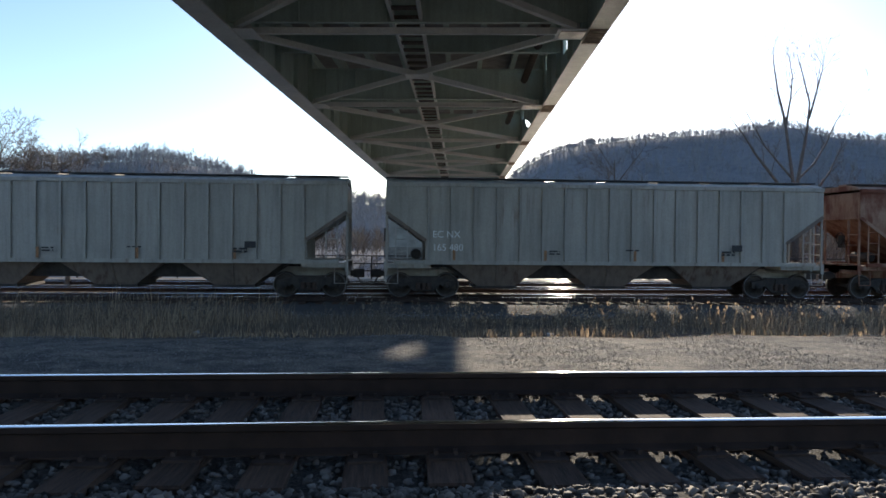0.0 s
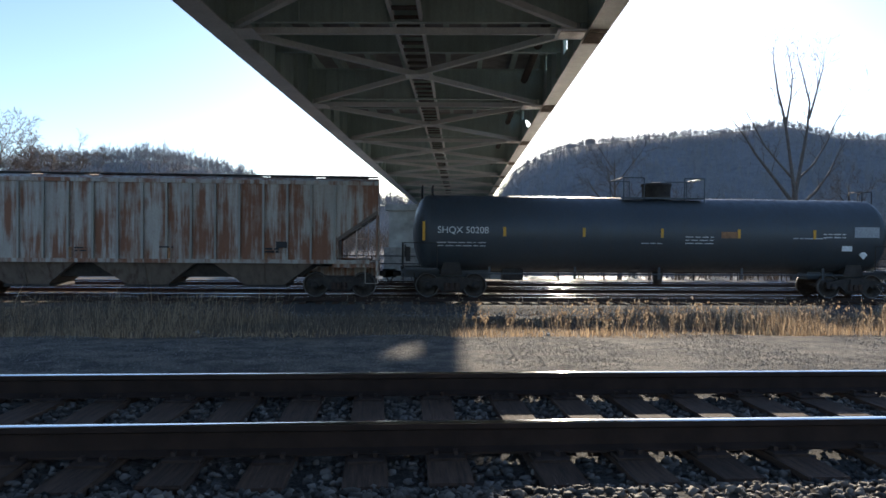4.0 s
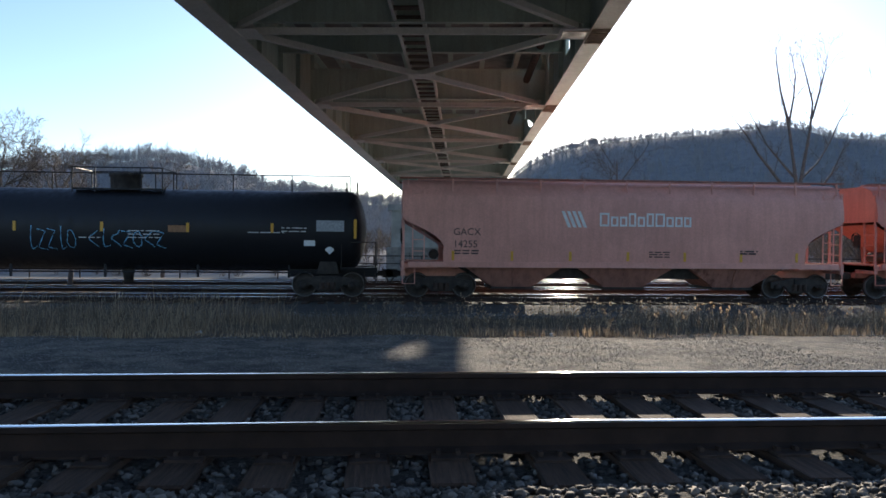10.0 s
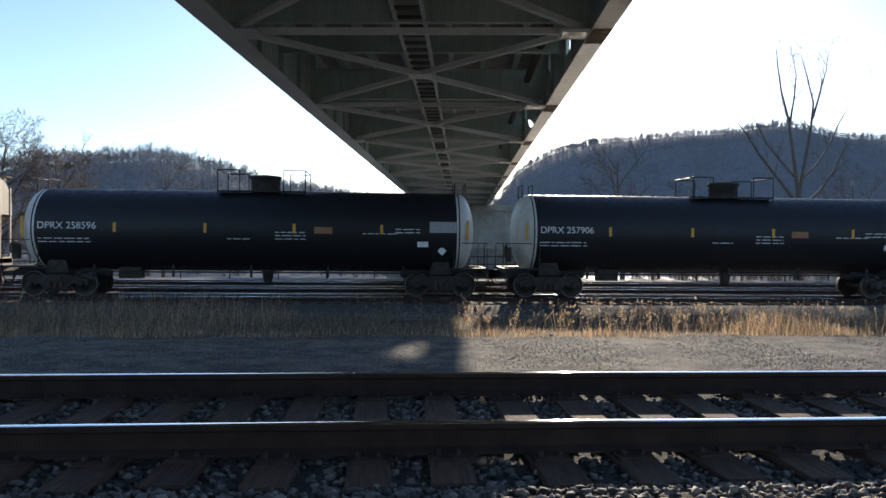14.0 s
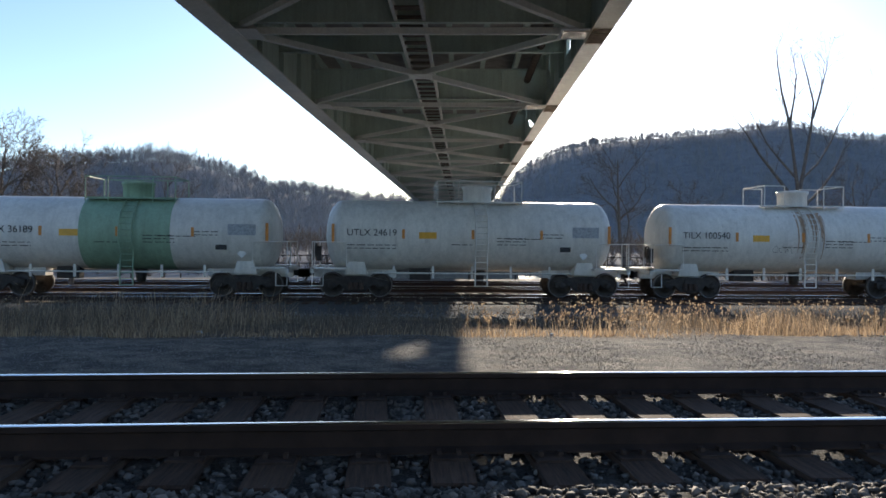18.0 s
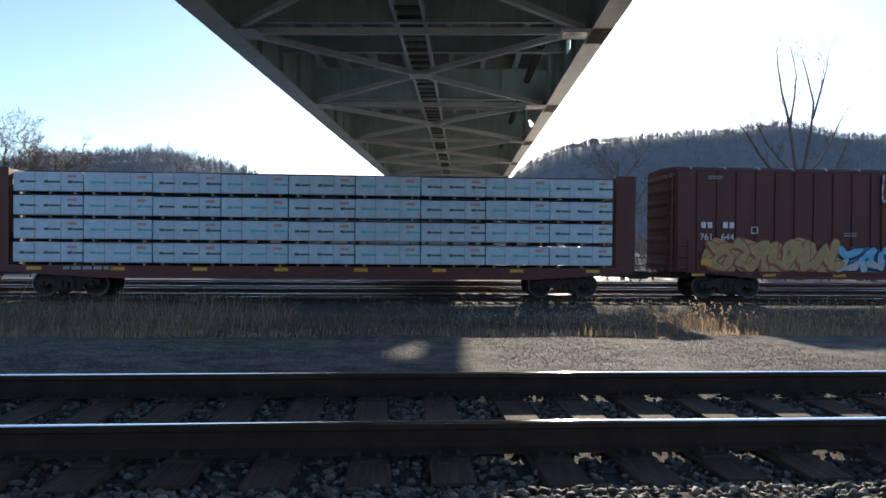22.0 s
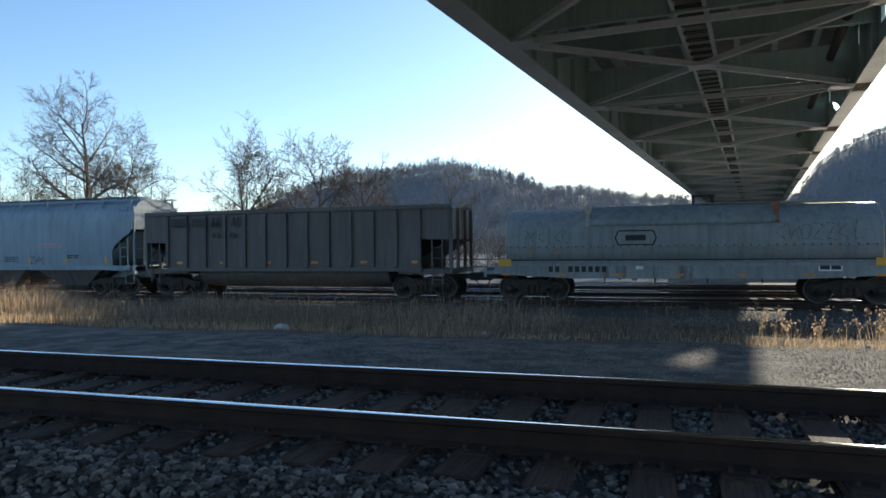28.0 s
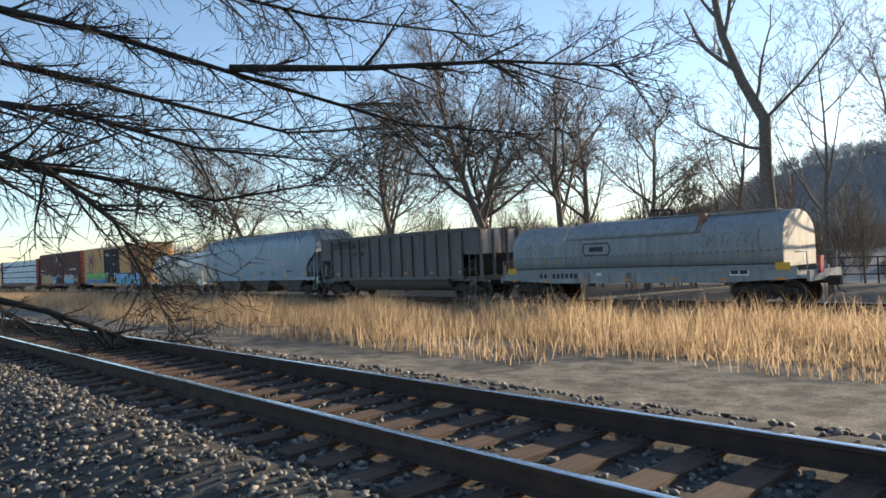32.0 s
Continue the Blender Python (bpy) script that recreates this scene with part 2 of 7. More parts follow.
CONC = m_plain("pier_concrete", (0.30, 0.285, 0.25), 0.95, 0, 0.3, 0.5)
MASON = m_plain("pier_masonry", (0.22, 0.195, 0.165), 0.95, 0, 0.35, 0.9)
STEEL = m_plain("dark_cast_steel", (0.045, 0.037, 0.032), 0.75, 0.25, 0.5, 4)
WHEEL = m_plain("rolled_wheel_steel", (0.06, 0.048, 0.040), 0.65, 0.5, 0.4, 6)
TREAD = m_plain("bright_wheel_tread", (0.16, 0.15, 0.145), 0.5, 0.7, 0.1, 8, 0)
WATER_M, _nt, _bs = mat_nodes("river_water")
_bs.inputs["Base Color"].default_value = (0.03, 0.045, 0.05, 1)
_bs.inputs["Roughness"].default_value = 0.55
bump(_nt, _bs, noise_tex(_nt, 0.9, 4, (1, 0.35, 1)), 0.25, 0.05)
DRY = m_island("dry_grass", (0.16, 0.105, 0.065), (0.68, 0.50, 0.315), 0.85, 0.50)
WEED = m_island("grey_weed", (0.09, 0.07, 0.055), (0.34, 0.275, 0.20), 0.9, 0.35)
BARK = m_plain("grey_bark", (0.135, 0.110, 0.092), 0.95, 0, 0.4, 8, 0.5)
# near-black: the backlit look of the near branches is put into the colour
SILHOUETTE_BARK = m_plain("silhouette_bark", (0.030, 0.025, 0.022), 0.95, 0, 0.4, 8, 0.5)
# far trees: haze is put into this pale, low-contrast grey
FARBARK = m_island("hazed_winter_wood", (0.23, 0.225, 0.228), (0.31, 0.30, 0.302), 0.95)
TWIG = m_island("bank_brush", (0.09, 0.072, 0.06), (0.22, 0.18, 0.145), 0.95, 0.1)
GALV = m_plain("galvanised_roof_sheet", (0.55, 0.55, 0.54), 0.32, 1.0, 0.25, 5, 0.1)
MARK_RUST = m_plain("faded_brown_print", (0.27, 0.12, 0.07), 0.7, 0, 0.2, 9, 0)
COAL = m_plain("coal", (0.012, 0.012, 0.013), 0.55, 0, 0.5, 9, 0.8)


# ------------------------------------------------------------------ ground, river, hills
def np_mesh(name, verts, faces, mat, smooth=False):
    """A mesh from arrays; all faces have the same number of corners."""
    me = bpy.data.meshes.new(name)
    nf, k = faces.shape
    me.vertices.add(len(verts))
    me.vertices.foreach_set("co", np.ascontiguousarray(verts, np.float32).ravel())
    me.loops.add(nf * k)
    me.loops.foreach_set("vertex_index", np.ascontiguousarray(faces, np.int32).ravel())
    me.polygons.add(nf)
    me.polygons.foreach_set("loop_start", np.arange(0, nf * k, k, dtype=np.int32))
    if smooth:
        me.polygons.foreach_set("use_smooth", np.ones(nf, dtype=bool))
    me.materials.append(mat)
    me.update(calc_edges=True)
    return me


PROF_Y = (-2600, -60, -30, 0.0, 1.2, 2.2, 3.0, 3.3, 3.55, 6.3, 6.7, 7.6, 8.4, 11.6, 13.0, 16.0, 20.0, 22.4, 24.4, 25.4, 45.5, 50, 62, 140, 150, 165, 230, 2600)
PROF_Z = (-0.8, -0.7, -0.6, -0.55, -0.50, -0.34, -0.18, -0.175, -0.222, -0.222, -0.25, -0.47, -0.52, -0.56, -0.70, -0.92, -1.20, -1.45, -1.50, -1.30, -1.30, -2.4, -8.5, -9.0, -6.5, -3.0, -1.0, -1.0)
RIDGE_AZ = (-180, -110, -80, -60, -50, -42, -37, -33, -30.5, -28.2, -25.2, -21, -18.5, -16.1, -13.2, -11.1, -9.8, -8, -4.5, -2.2, 2, 6, 8.5, 9.6, 10.8, 12.4, 13.6, 15.8, 18, 22.2, 26.2, 28.4, 30, 31.4, 33.6, 36, 50, 80, 120, 180)
RIDGE_EL = (0, 0.2, 0.3, 0.4, 0.5, 0.7, 1.0, 2.0, 3.3, 4.6, 5.2, 5.4, 5.8, 5.6, 5.1, 4.4, 3.7, 3.8, 3.3, 2.8, 2.4, 2.4, 3.2, 4.9, 5.9, 6.8, 7.2, 7.6, 7.7, 7.75, 7.8, 8.2, 8.3, 7.8, 7.2, 7.0, 6.6, 4.5, 1.2, 0)


def ground_z(x, y):
    z = np.interp(y, PROF_Y, PROF_Z)
    az = np.degrees(np.arctan2(x, y))
    r = np.hypot(x, y)
    ridge = np.where(az > 8, 540.0, 450.0)
    h = 1.0 + ridge * np.tan(np.radians(np.interp(az, RIDGE_AZ, RIDGE_EL)))
    k = np.clip((r - 215) / (ridge - 215), 0, 1)
    k = k * k * (3 - 2 * k)
    bumps = np.sin(x * 0.031 + 1.3) * np.cos(y * 0.027) * 3.0 * k
    out = np.where(r > 215, z * (1 - k) + (h + bumps * 0.6) * k, z)
    lump = (np.sin(x * 0.9 + y * 1.7) + np.sin(x * 2.3 - y * 0.6 + 2)) * 0.02
    return out + np.where((y > 11) & (y < 23.5), lump, lump * 0.25 * ((y > 7) & (y < 12)))


def axis(near, far, grow, reach):
    a = list(near)
    s = a[-1] - a[-2]
    while a[-1] < reach:
        s = min(s * grow, far) if a[-1] < 700 else s * 1.35
        a.append(a[-1] + s)
    return a


gx = axis(np.arange(0, 60, 1.5), 18, 1.12, 2500)
gx = np.array(sorted({-v for v in gx} | set(gx)))
gy = axis(sorted(set(np.arange(0, 26, 0.5)) | {1.2, 2.2, 3.3, 3.55, 6.3, 6.7, 7.6, 8.4, 11.6, 22.4, 24.4, 25.4} | set(np.arange(26, 64, 2.0))), 14, 1.12, 2500)
gy = np.array(sorted(set(gy) | {-2500, -1200, -500, -200, -100, -60, -30, -15, -8, -4, -2, -1}))
GX, GY = np.meshgrid(gx, gy)
gv = np.stack([GX, GY, ground_z(GX, GY)], -1).reshape(-1, 3)
nx, ny = len(gx), len(gy)
ii = (np.arange(ny - 1)[:, None] * nx + np.arange(nx - 1)[None]).ravel()
gf = np.stack([ii, ii + 1, ii + nx + 1, ii + nx], 1)
ground = tagged(new("ground", np_mesh("ground", gv, gf, GROUND, True)), "gravel, dry earth and wooded hills beside the railway", "ground", kind="structure")

wat = Geo().add([(-1500, 52, -6.3), (1500, 52, -6.3), (1500, 160, -6.3), (-1500, 160, -6.3)], [(0, 1, 2, 3)])
tagged(part("water", wat, WATER_M), "grey river water behind the tracks", "water", kind="structure")


def scatter_rocks(name, boxes, mat, label, seed, flat=0.75):
    """Crushed stone: many small uneven lumps lying on the ground, joined."""
    rs = np.random.RandomState(seed)
    t = (1 + 5 ** 0.5) / 2
    iv = np.array([(-1, t, 0), (1, t, 0), (-1, -t, 0), (1, -t, 0), (0, -1, t), (0, 1, t), (0, -1, -t), (0, 1, -t), (t, 0, -1), (t, 0, 1), (-t, 0, -1), (-t, 0, 1)], float)
    iv /= np.linalg.norm(iv[0])
    fv = np.array([(0, 11, 5), (0, 5, 1), (0, 1, 7), (0, 7, 10), (0, 10, 11), (1, 5, 9), (5, 11, 4), (11, 10, 2), (10, 7, 6), (7, 1, 8), (3, 9, 4), (3, 4, 2), (3, 2, 6), (3, 6, 8), (3, 8, 9), (4, 9, 5), (2, 4, 11), (6, 2, 10), (8, 6, 7), (9, 8, 1)])
    P, S = [], []
    for x0, x1, y0, y1, per, size in boxes:
        n = int((x1 - x0) * (y1 - y0) * per)
        P.append(np.stack([rs.uniform(x0, x1, n), rs.uniform(y0, y1, n)], 1))
        S.append(rs.uniform(0.55, 1.25, n) * size)
    P, S = np.concatenate(P), np.concatenate(S)
    n = len(P)
    z = ground_z(P[:, 0], P[:, 1]) + S * rs.uniform(0.05, 0.55, n)
    shape = iv[None] * rs.uniform(0.42, 1.45, (n, 12, 1)) * np.stack([rs.uniform(0.8, 1.4, n), rs.uniform(0.7, 1.1, n), np.full(n, flat)], 1)[:, None]
    a = rs.uniform(0, 2 * math.pi, n)
    b = rs.uniform(-0.6, 0.6, n)
    y2 = shape[..., 1] * np.cos(b)[:, None] - shape[..., 2] * np.sin(b)[:, None]
    z2 = shape[..., 1] * np.sin(b)[:, None] + shape[..., 2] * np.cos(b)[:, None]
    x3 = shape[..., 0] * np.cos(a)[:, None] - y2 * np.sin(a)[:, None]
    y3 = shape[..., 0] * np.sin(a)[:, None] + y2 * np.cos(a)[:, None]
    v = np.stack([x3, y3, z2], -1) * S[:, None, None] + np.stack([P[:, 0], P[:, 1], z], 1)[:, None]
    f = fv[None] + (np.arange(n) * 12)[:, None, None]
    return tagged(new(name, np_mesh(name, v.reshape(-1, 3), f.reshape(-1, 3), mat)), label, "ballast", kind="stuff")


scatter_rocks("ballast", [(-7, 9, 1.9, 3.50, 620, 0.0255), (-7, 9, 3.50, 4.0, 330, 0.023), (-7, 9, 4.1, 5.5, 520, 0.0225), (-7, 9, 5.6, 7.7, 260, 0.026),
                          (-34, -7, -1.5, 3.9, 160, 0.029), (-34, -7, 4.1, 5.5, 140, 0.028), (-34, -7, 5.6, 7.6, 40, 0.036), (9, 20, 2.5, 7.4, 50, 0.036),
                          (-80, -34, -2.5, 3.9, 140, 0.031), (-80, -34, 4.1, 5.5, 110, 0.028), (-80, -34, 5.6, 7.5, 30, 0.038), (-125, -80, 1.5, 7.4, 22, 0.05)],
              BALLAST, "grey crushed stone ballast round the near track", 3)
scatter_rocks("road_gravel", [(-6, 9, 7.7, 12.2, 330, 0.010), (9, 14, 8.5, 12.2, 160, 0.011), (-9, 11, 22.6, 24.6, 60, 0.04)], GRAVEL, "small grey gravel on the service road", 4, 0.4)


# ------------------------------------------------------------------ railway tracks
def rail_geo(x0, x1):
    side, top = Geo(), Geo()
    web = [(-0.07, -0.172), (0.07, -0.172), (0.07, -0.16), (0.012, -0.14), (0.009, -0.05), (0.036, -0.038), (0.036, -0.0062), (-0.036, -0.0062), (-0.036, -0.038), (-0.009, -0.05), (-0.012, -0.14), (-0.07, -0.16)]
    side.prism(web, x0, x1)
    crown = [(-0.0355, -0.0060), (0.0355, -0.0060), (0.0335, -0.0045), (0.027, -0.0022), (0.014, -0.0005), (0.0, 0.0), (-0.014, -0.0005), (-0.027, -0.0022), (-0.0335, -0.0045)]
    top.prism(crown, x0, x1, True)
    return side, top


def track(label, y, z, x0, x1, pitch, detailed, shift=0.0):
    tr = tagged(new("railway_track"), label, "track", "railway tracks", "structure")
    tr.location = (0, y, z)
    for s in (-1, 1):
        side, top = rail_geo(x0, x1)
        r = part("rail", side, RAIL_SIDE, tr, "rusty steel rail", (0, s * 0.755, 0))
        part("rail_head", top, RAIL_TOP, r, "bright polished running surface")
    if detailed:
        tie = Geo().chamfer(-0.115, 0.115, -1.30, 1.30, -0.36, -0.178, 0.012).mesh("tie", TIE)
        pl = Geo()
        for s in (-1, 1):
            pl.box(-0.10, 0.10, s * 0.755 - 0.18, s * 0.755 + 0.18, -0.178, -0.163)
            for dx in (-0.06, 0.05):
                for dy in (-0.095, 0.095):
                    pl.box(dx - 0.012, dx + 0.012, s * 0.755 + dy - 0.022, s * 0.755 + dy + 0.022, -0.166, -0.138)
        plm = pl.mesh("tie_plate", PLATE)
        n, x = 0, x0 + shift
        while x < x1 and n < 290:
            t = part("tie", tie, None, tr, "", (x + RNG.uniform(-0.035, 0.035), RNG.uniform(-0.05, 0.05), RNG.uniform(-0.012, 0.004)))
            t.rotation_euler = (0, 0, RNG.uniform(-0.025, 0.025))
            part("tie_plate", plm, None, t)
            x += pitch
            n += 1
    else:
        g = Geo()
        x = x0
        while x < x1:
            g.box(x - 0.115, x + 0.115, -1.3, 1.3, -0.36, -0.185)
            x += pitch
        tagged(part("ties", g, TIE, tr, "weathered wooden ties sunk in ballast"), kind="stuff")
    return tr


track("near railway track with polished rails on wooden ties", 4.795, 0.0, -118, 22, 0.492, True, 0.30)
track("railway track on which the freight train runs", 27.45, -1.07, -260, 120, 0.6, False)
track("empty railway track beyond the train", 32.2, -1.07, -41, 120, 0.6, False)
track("empty railway track next to the river fence", 36.9, -1.07, -41, 120, 0.6, False)

# ------------------------------------------------------------------ bridge
B0, PANEL, FIRST, NPAN = 7.23, 11.5, -24.6, 17
bridge = thing("steel_girder_bridge", "green painted steel girder bridge high over the tracks", "bridge")
bridge.rotation_euler = (0, 0, radians(-5.7))
S1 = FIRST + PANEL * NPAN
WEB_L, WEB_R = -7.18, 3.78
# openings added to the sunward web, shaped to drop sun patches on the shaded ground: along, bottom and top of each end
# (over the bottom flange)
SUN_SLOTS = ((25.5, 26.5, 0.75, 1.35, 0.75, 1.35), (31.1, 32.0, 1.45, 2.15, 1.45, 2.15), (38.7, 39.6, 0.22, 0.25, 0.26, 0.50), (39.6, 40.45, 0.26, 0.50, 0.32, 0.73), (40.45, 41.5, 0.32, 0.73, 0.62, 0.93), (41.5, 42.3, 0.62, 0.93, 1.06, 1.10), (43.0, 43.9, 1.3, 1.9, 1.3, 1.9))
stiff = {}
for wx, half in ((WEB_L, 0.37), (WEB_R, 0.49)):
    y0, y1 = FIRST - 6, S1 + 6
    web = Geo()
    fl = Geo()
    if wx < 0:
        web.box(wx - 0.02, wx + 0.02, y0, y1, B0 + 0.05, B0 + 2.45)
        fl.box(wx - half, wx + half, y0, y1, B0, B0 + 0.05)
    else:
        at = y0
        def plate(p, q, za, zb, zc, zd):
            vs = [(wx + d, y, B0 + z) for d in (-0.02, 0.02) for y, z in ((p, za), (q, zb), (q, zd), (p, zc))]
            web.add(vs, [(3, 2, 1, 0), (4, 5, 6, 7), (0, 1, 5, 4), (1, 2, 6, 5), (2, 3, 7, 6), (3, 0, 4, 7)])
        for s0, s1, a0, b0, a1, b1 in SUN_SLOTS:
            if s0 > at + 0.01:
                plate(at, s0, 0.05, 0.05, 2.45, 2.45)
            plate(s0, s1, 0.05, 0.05, a0, a1)
            plate(s0, s1, b0, b1, 2.45, 2.45)
            at = s1
        plate(at, y1, 0.05, 0.05, 2.45, 2.45)
        fl.box(wx - 0.11, wx + half, y0, y1, B0, B0 + 0.05)
    gi = part("girder_web", web, BRIDGE, bridge, "deep steel side girder of the bridge")
    part("bottom_flange", fl, BRACE if wx < 0 else FLANGE, gi, "bottom flange with its lit paleness painted in")
    part("top_flange", Geo().box(wx - 0.30, wx + 0.30, y0, y1, B0 + 2.45, B0 + 2.5), BRIDGE, gi)
    for k in range(10, 10 + 46):
        if wx > 0 and 38.6 < FIRST + k * PANEL / 4 < 42.4:
            continue
        for sd in (-1, 1):
            if sd not in stiff:
                stiff[sd] = Geo().box(*sorted((sd * 0.02, sd * 0.20)), -0.015, 0.015, 0.05, 2.45).mesh("stiffener", BRIDGE)
            part("stiffener", stiff[sd], None, gi, "", (wx, FIRST + k * PANEL / 4, B0))
strut_g = Geo()
strut_g.box(WEB_L + 0.1, WEB_R - 0.1, -0.075, 0.075, 0.05, 0.07)
strut_g.box(WEB_L + 0.1, WEB_R - 0.1, -0.012, 0.012, 0.07, 0.26)
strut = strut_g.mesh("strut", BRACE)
fb = Geo()
fb.box(WEB_L + 0.05, WEB_R - 0.05, -0.012, 0.012, 0.42, 1.75)
fb.box(WEB_L + 0.05, WEB_R - 0.05, -0.09, 0.09, 0.39, 0.42)
fb.box(WEB_L + 0.05, WEB_R - 0.05, -0.15, 0.15, 1.75, 1.79)
for k in range(8):
    x = WEB_L + 0.9 + k * 1.33
    fb.box(x - 0.012, x + 0.012, -0.11, 0.11, 0.42, 1.75)
floorbeam = fb.mesh("floor_beam", BRIDGE)
mid = Geo()
mid.box(WEB_L + 0.05, WEB_R - 0.05, -0.012, 0.012, 1.05, 1.75)
mid.box(WEB_L + 0.05, WEB_R - 0.05, -0.12, 0.12, 1.02, 1.05)
midbeam = mid.mesh("floor_beam", BRIDGE)
gus = Geo().box(-0.62, 0.62, -0.55, 0.55, 0.052, 0.07)
gus.slab([(-0.1, 0.07), (0.62, 0.07), (-0.1, 1.0)], -0.01, 0.01)
gusset = gus.mesh("gusset", BRACE)
cc = (WEB_L + WEB_R) / 2
for k in range(NPAN + 1):
    s = FIRST + k * PANEL
    part("strut", strut, None, bridge, "", (0, s, B0))
    part("floor_beam", floorbeam, None, bridge, "", (0, s, B0))
    for wx in (WEB_L + 0.35, WEB_R - 0.35):
        o = part("gusset", gusset, None, bridge, "", (wx, s, B0))
        o.rotation_euler = (0, 0, 0 if wx < 0 else math.pi)
    if k < NPAN:
        part("floor_beam", midbeam, None, bridge, "", (0, s + PANEL / 2, B0))
        for p, q in (((WEB_L + 0.4, s + 0.3), (WEB_R - 0.4, s + PANEL - 0.3)), ((WEB_R - 0.4, s + 0.3), (WEB_L + 0.4, s + PANEL - 0.3))):
            d = Geo()
            dz = 0.10 if p[0] < 0 else 0.14
            d.beam((p[0], p[1], B0 + dz), (q[0], q[1], B0 + dz), 0.17, 0.02)
            d.beam((p[0], p[1], B0 + dz + 0.11), (q[0], q[1], B0 + dz + 0.11), 0.02, 0.2)
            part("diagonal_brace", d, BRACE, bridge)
        kn = Geo().box(cc - 0.45, cc + 0.45, s + PANEL / 2 - 0.4, s + PANEL / 2 + 0.4, B0 + 0.112, B0 + 0.128)
        part("gusset", kn, BRACE, bridge)
for x in (-5.6, -4.1, -2.6, -0.6, 0.8, 2.3):
    g = Geo()
    g.box(x - 0.11, x + 0.11, FIRST, S1, B0 + 1.80, B0 + 1.82)
    g.box(x - 0.01, x + 0.01, FIRST, S1, B0 + 1.82, B0 + 2.40)
    part("stringer", g, BRIDGE, bridge)
# ribbed splice plates under the sunward flange at every panel point
teeth = [(0.75, -0.004), (-0.75, -0.004), (-0.75, -0.03)]
for k in range(6):
    teeth += [(-0.62 + k * 0.22, -0.03), (-0.62 + k * 0.22, -0.06), (-0.50 + k * 0.22, -0.06), (-0.50 + k * 0.22, -0.03)]
splice = Geo().prism(teeth + [(0.75, -0.03)], -0.26, 0.26)
splice = splice.mesh("splice_plate", m_plain("rust_stained_cream", (0.42, 0.31, 0.22), 0.8, 0, 0.4, 4))
joint = Geo().box(-0.75, 0.10, -0.35, 0.35, 0.03, 0.048).mesh("joint_plate", FLANGE)
for k in range(2, NPAN):
    part("splice_plate", splice, None, bridge, "rusty ribbed splice plate", (WEB_R + 0.19, FIRST + k * PANEL, B0))
    part("joint_plate", joint, None, bridge, "pale joint plate", (WEB_R - 0.12, FIRST + k * PANEL, B0))
walkway = thing("inspection_catwalk", "rusty steel inspection catwalk hung under the bridge", "catwalk")
walkway.rotation_euler = bridge.rotation_euler
for x in (-2.10, -1.25):
    part("channel", Geo().box(x - 0.05, x + 0.05, FIRST, S1, B0 + 0.45, B0 + 0.70), BRACE, walkway)
rung = Geo().box(-2.05, -1.30, -0.16, 0.16, 0.50, 0.54).mesh("tread_plate", GRATE)
for k in range(150):
    part("tread_plate", rung, None, walkway, "", (0, 6 + k * 0.9, B0))
hang = Geo()
for k in range(NPAN + 1):
    for x in (-2.10, -1.25):
        hang.box(x - 0.03, x + 0.03, FIRST + k * PANEL + 0.2, FIRST + k * PANEL + 0.26, B0 + 0.7, B0 + 1.9)
part("hangers", hang, BRIDGE, walkway)
deck = Geo().box(-8.3, 4.5, FIRST - 6, S1 + 6, B0 + 2.5, B0 + 2.75)
part("deck_slab", deck, DECK, bridge, "weathered concrete road deck")
for x0, x1 in ((-8.3, -8.0), (4.2, 4.5)):
    part("parapet", Geo().box(x0, x1, FIRST - 6, S1 + 6, B0 + 2.75, B0 + 3.4), DECK, bridge)
pipe = Geo().tube([(WEB_R - 0.9, FIRST, B0 + 1.3), (WEB_R - 0.9, S1, B0 + 1.3)], 0.16, 10)
part("conduit_pipe", pipe, GRATE, bridge)

pier = thing("bridge_pier", "tall grey concrete bridge pier on a masonry base", "bridge pier")
pier.rotation_euler = bridge.rotation_euler
part("cap", Geo().box(-12.6, 9.0, 118.2, 122.2, 6.2, B0 - 0.02), CONC, pier)
part("shaft", Geo().box(-12.0, 8.4, 118.6, 121.8, 0.0, 6.2), CONC, pier)
rowz = -9.0
while rowz < 0:
    x, off = -12.8, RNG.uniform(0, 1.2)
    while x < 9.2:
        w = min(2.0 + RNG.uniform(-0.2, 0.2), 9.2 - x)
        part("stone_block", Geo().box(x + 0.02, x + w - 0.02, 118.0 - RNG.uniform(0, 0.06), 122.4, rowz + 0.02, rowz + 0.98), MASON, pier)
        x += w
    rowz += 1.0
copy_thing(pier, Matrix.Rotation(radians(-5.7), 4, "Z") @ Matrix.Translation((0, -140, 0)))

# ------------------------------------------------------------------ fence by the river
fence = thing("pipe_fence", "rusty pipe railing fence beyond the tracks", "fence", at=(0, 43.5, 0))
post = Geo().tube([(0, 0, -1.32), (0, 0, 0.15)], 0.045, 6).mesh("fence_post", STEEL)
for k in range(70):
    part("fence_post", post, None, fence, "", (-120 + k * 2.9, 0, 0))
for z in (0.12, -0.35, -0.8):
    part("fence_rail", Geo().tube([(-121, 0, z), (82, 0, z)], 0.035, 6), STEEL, fence)


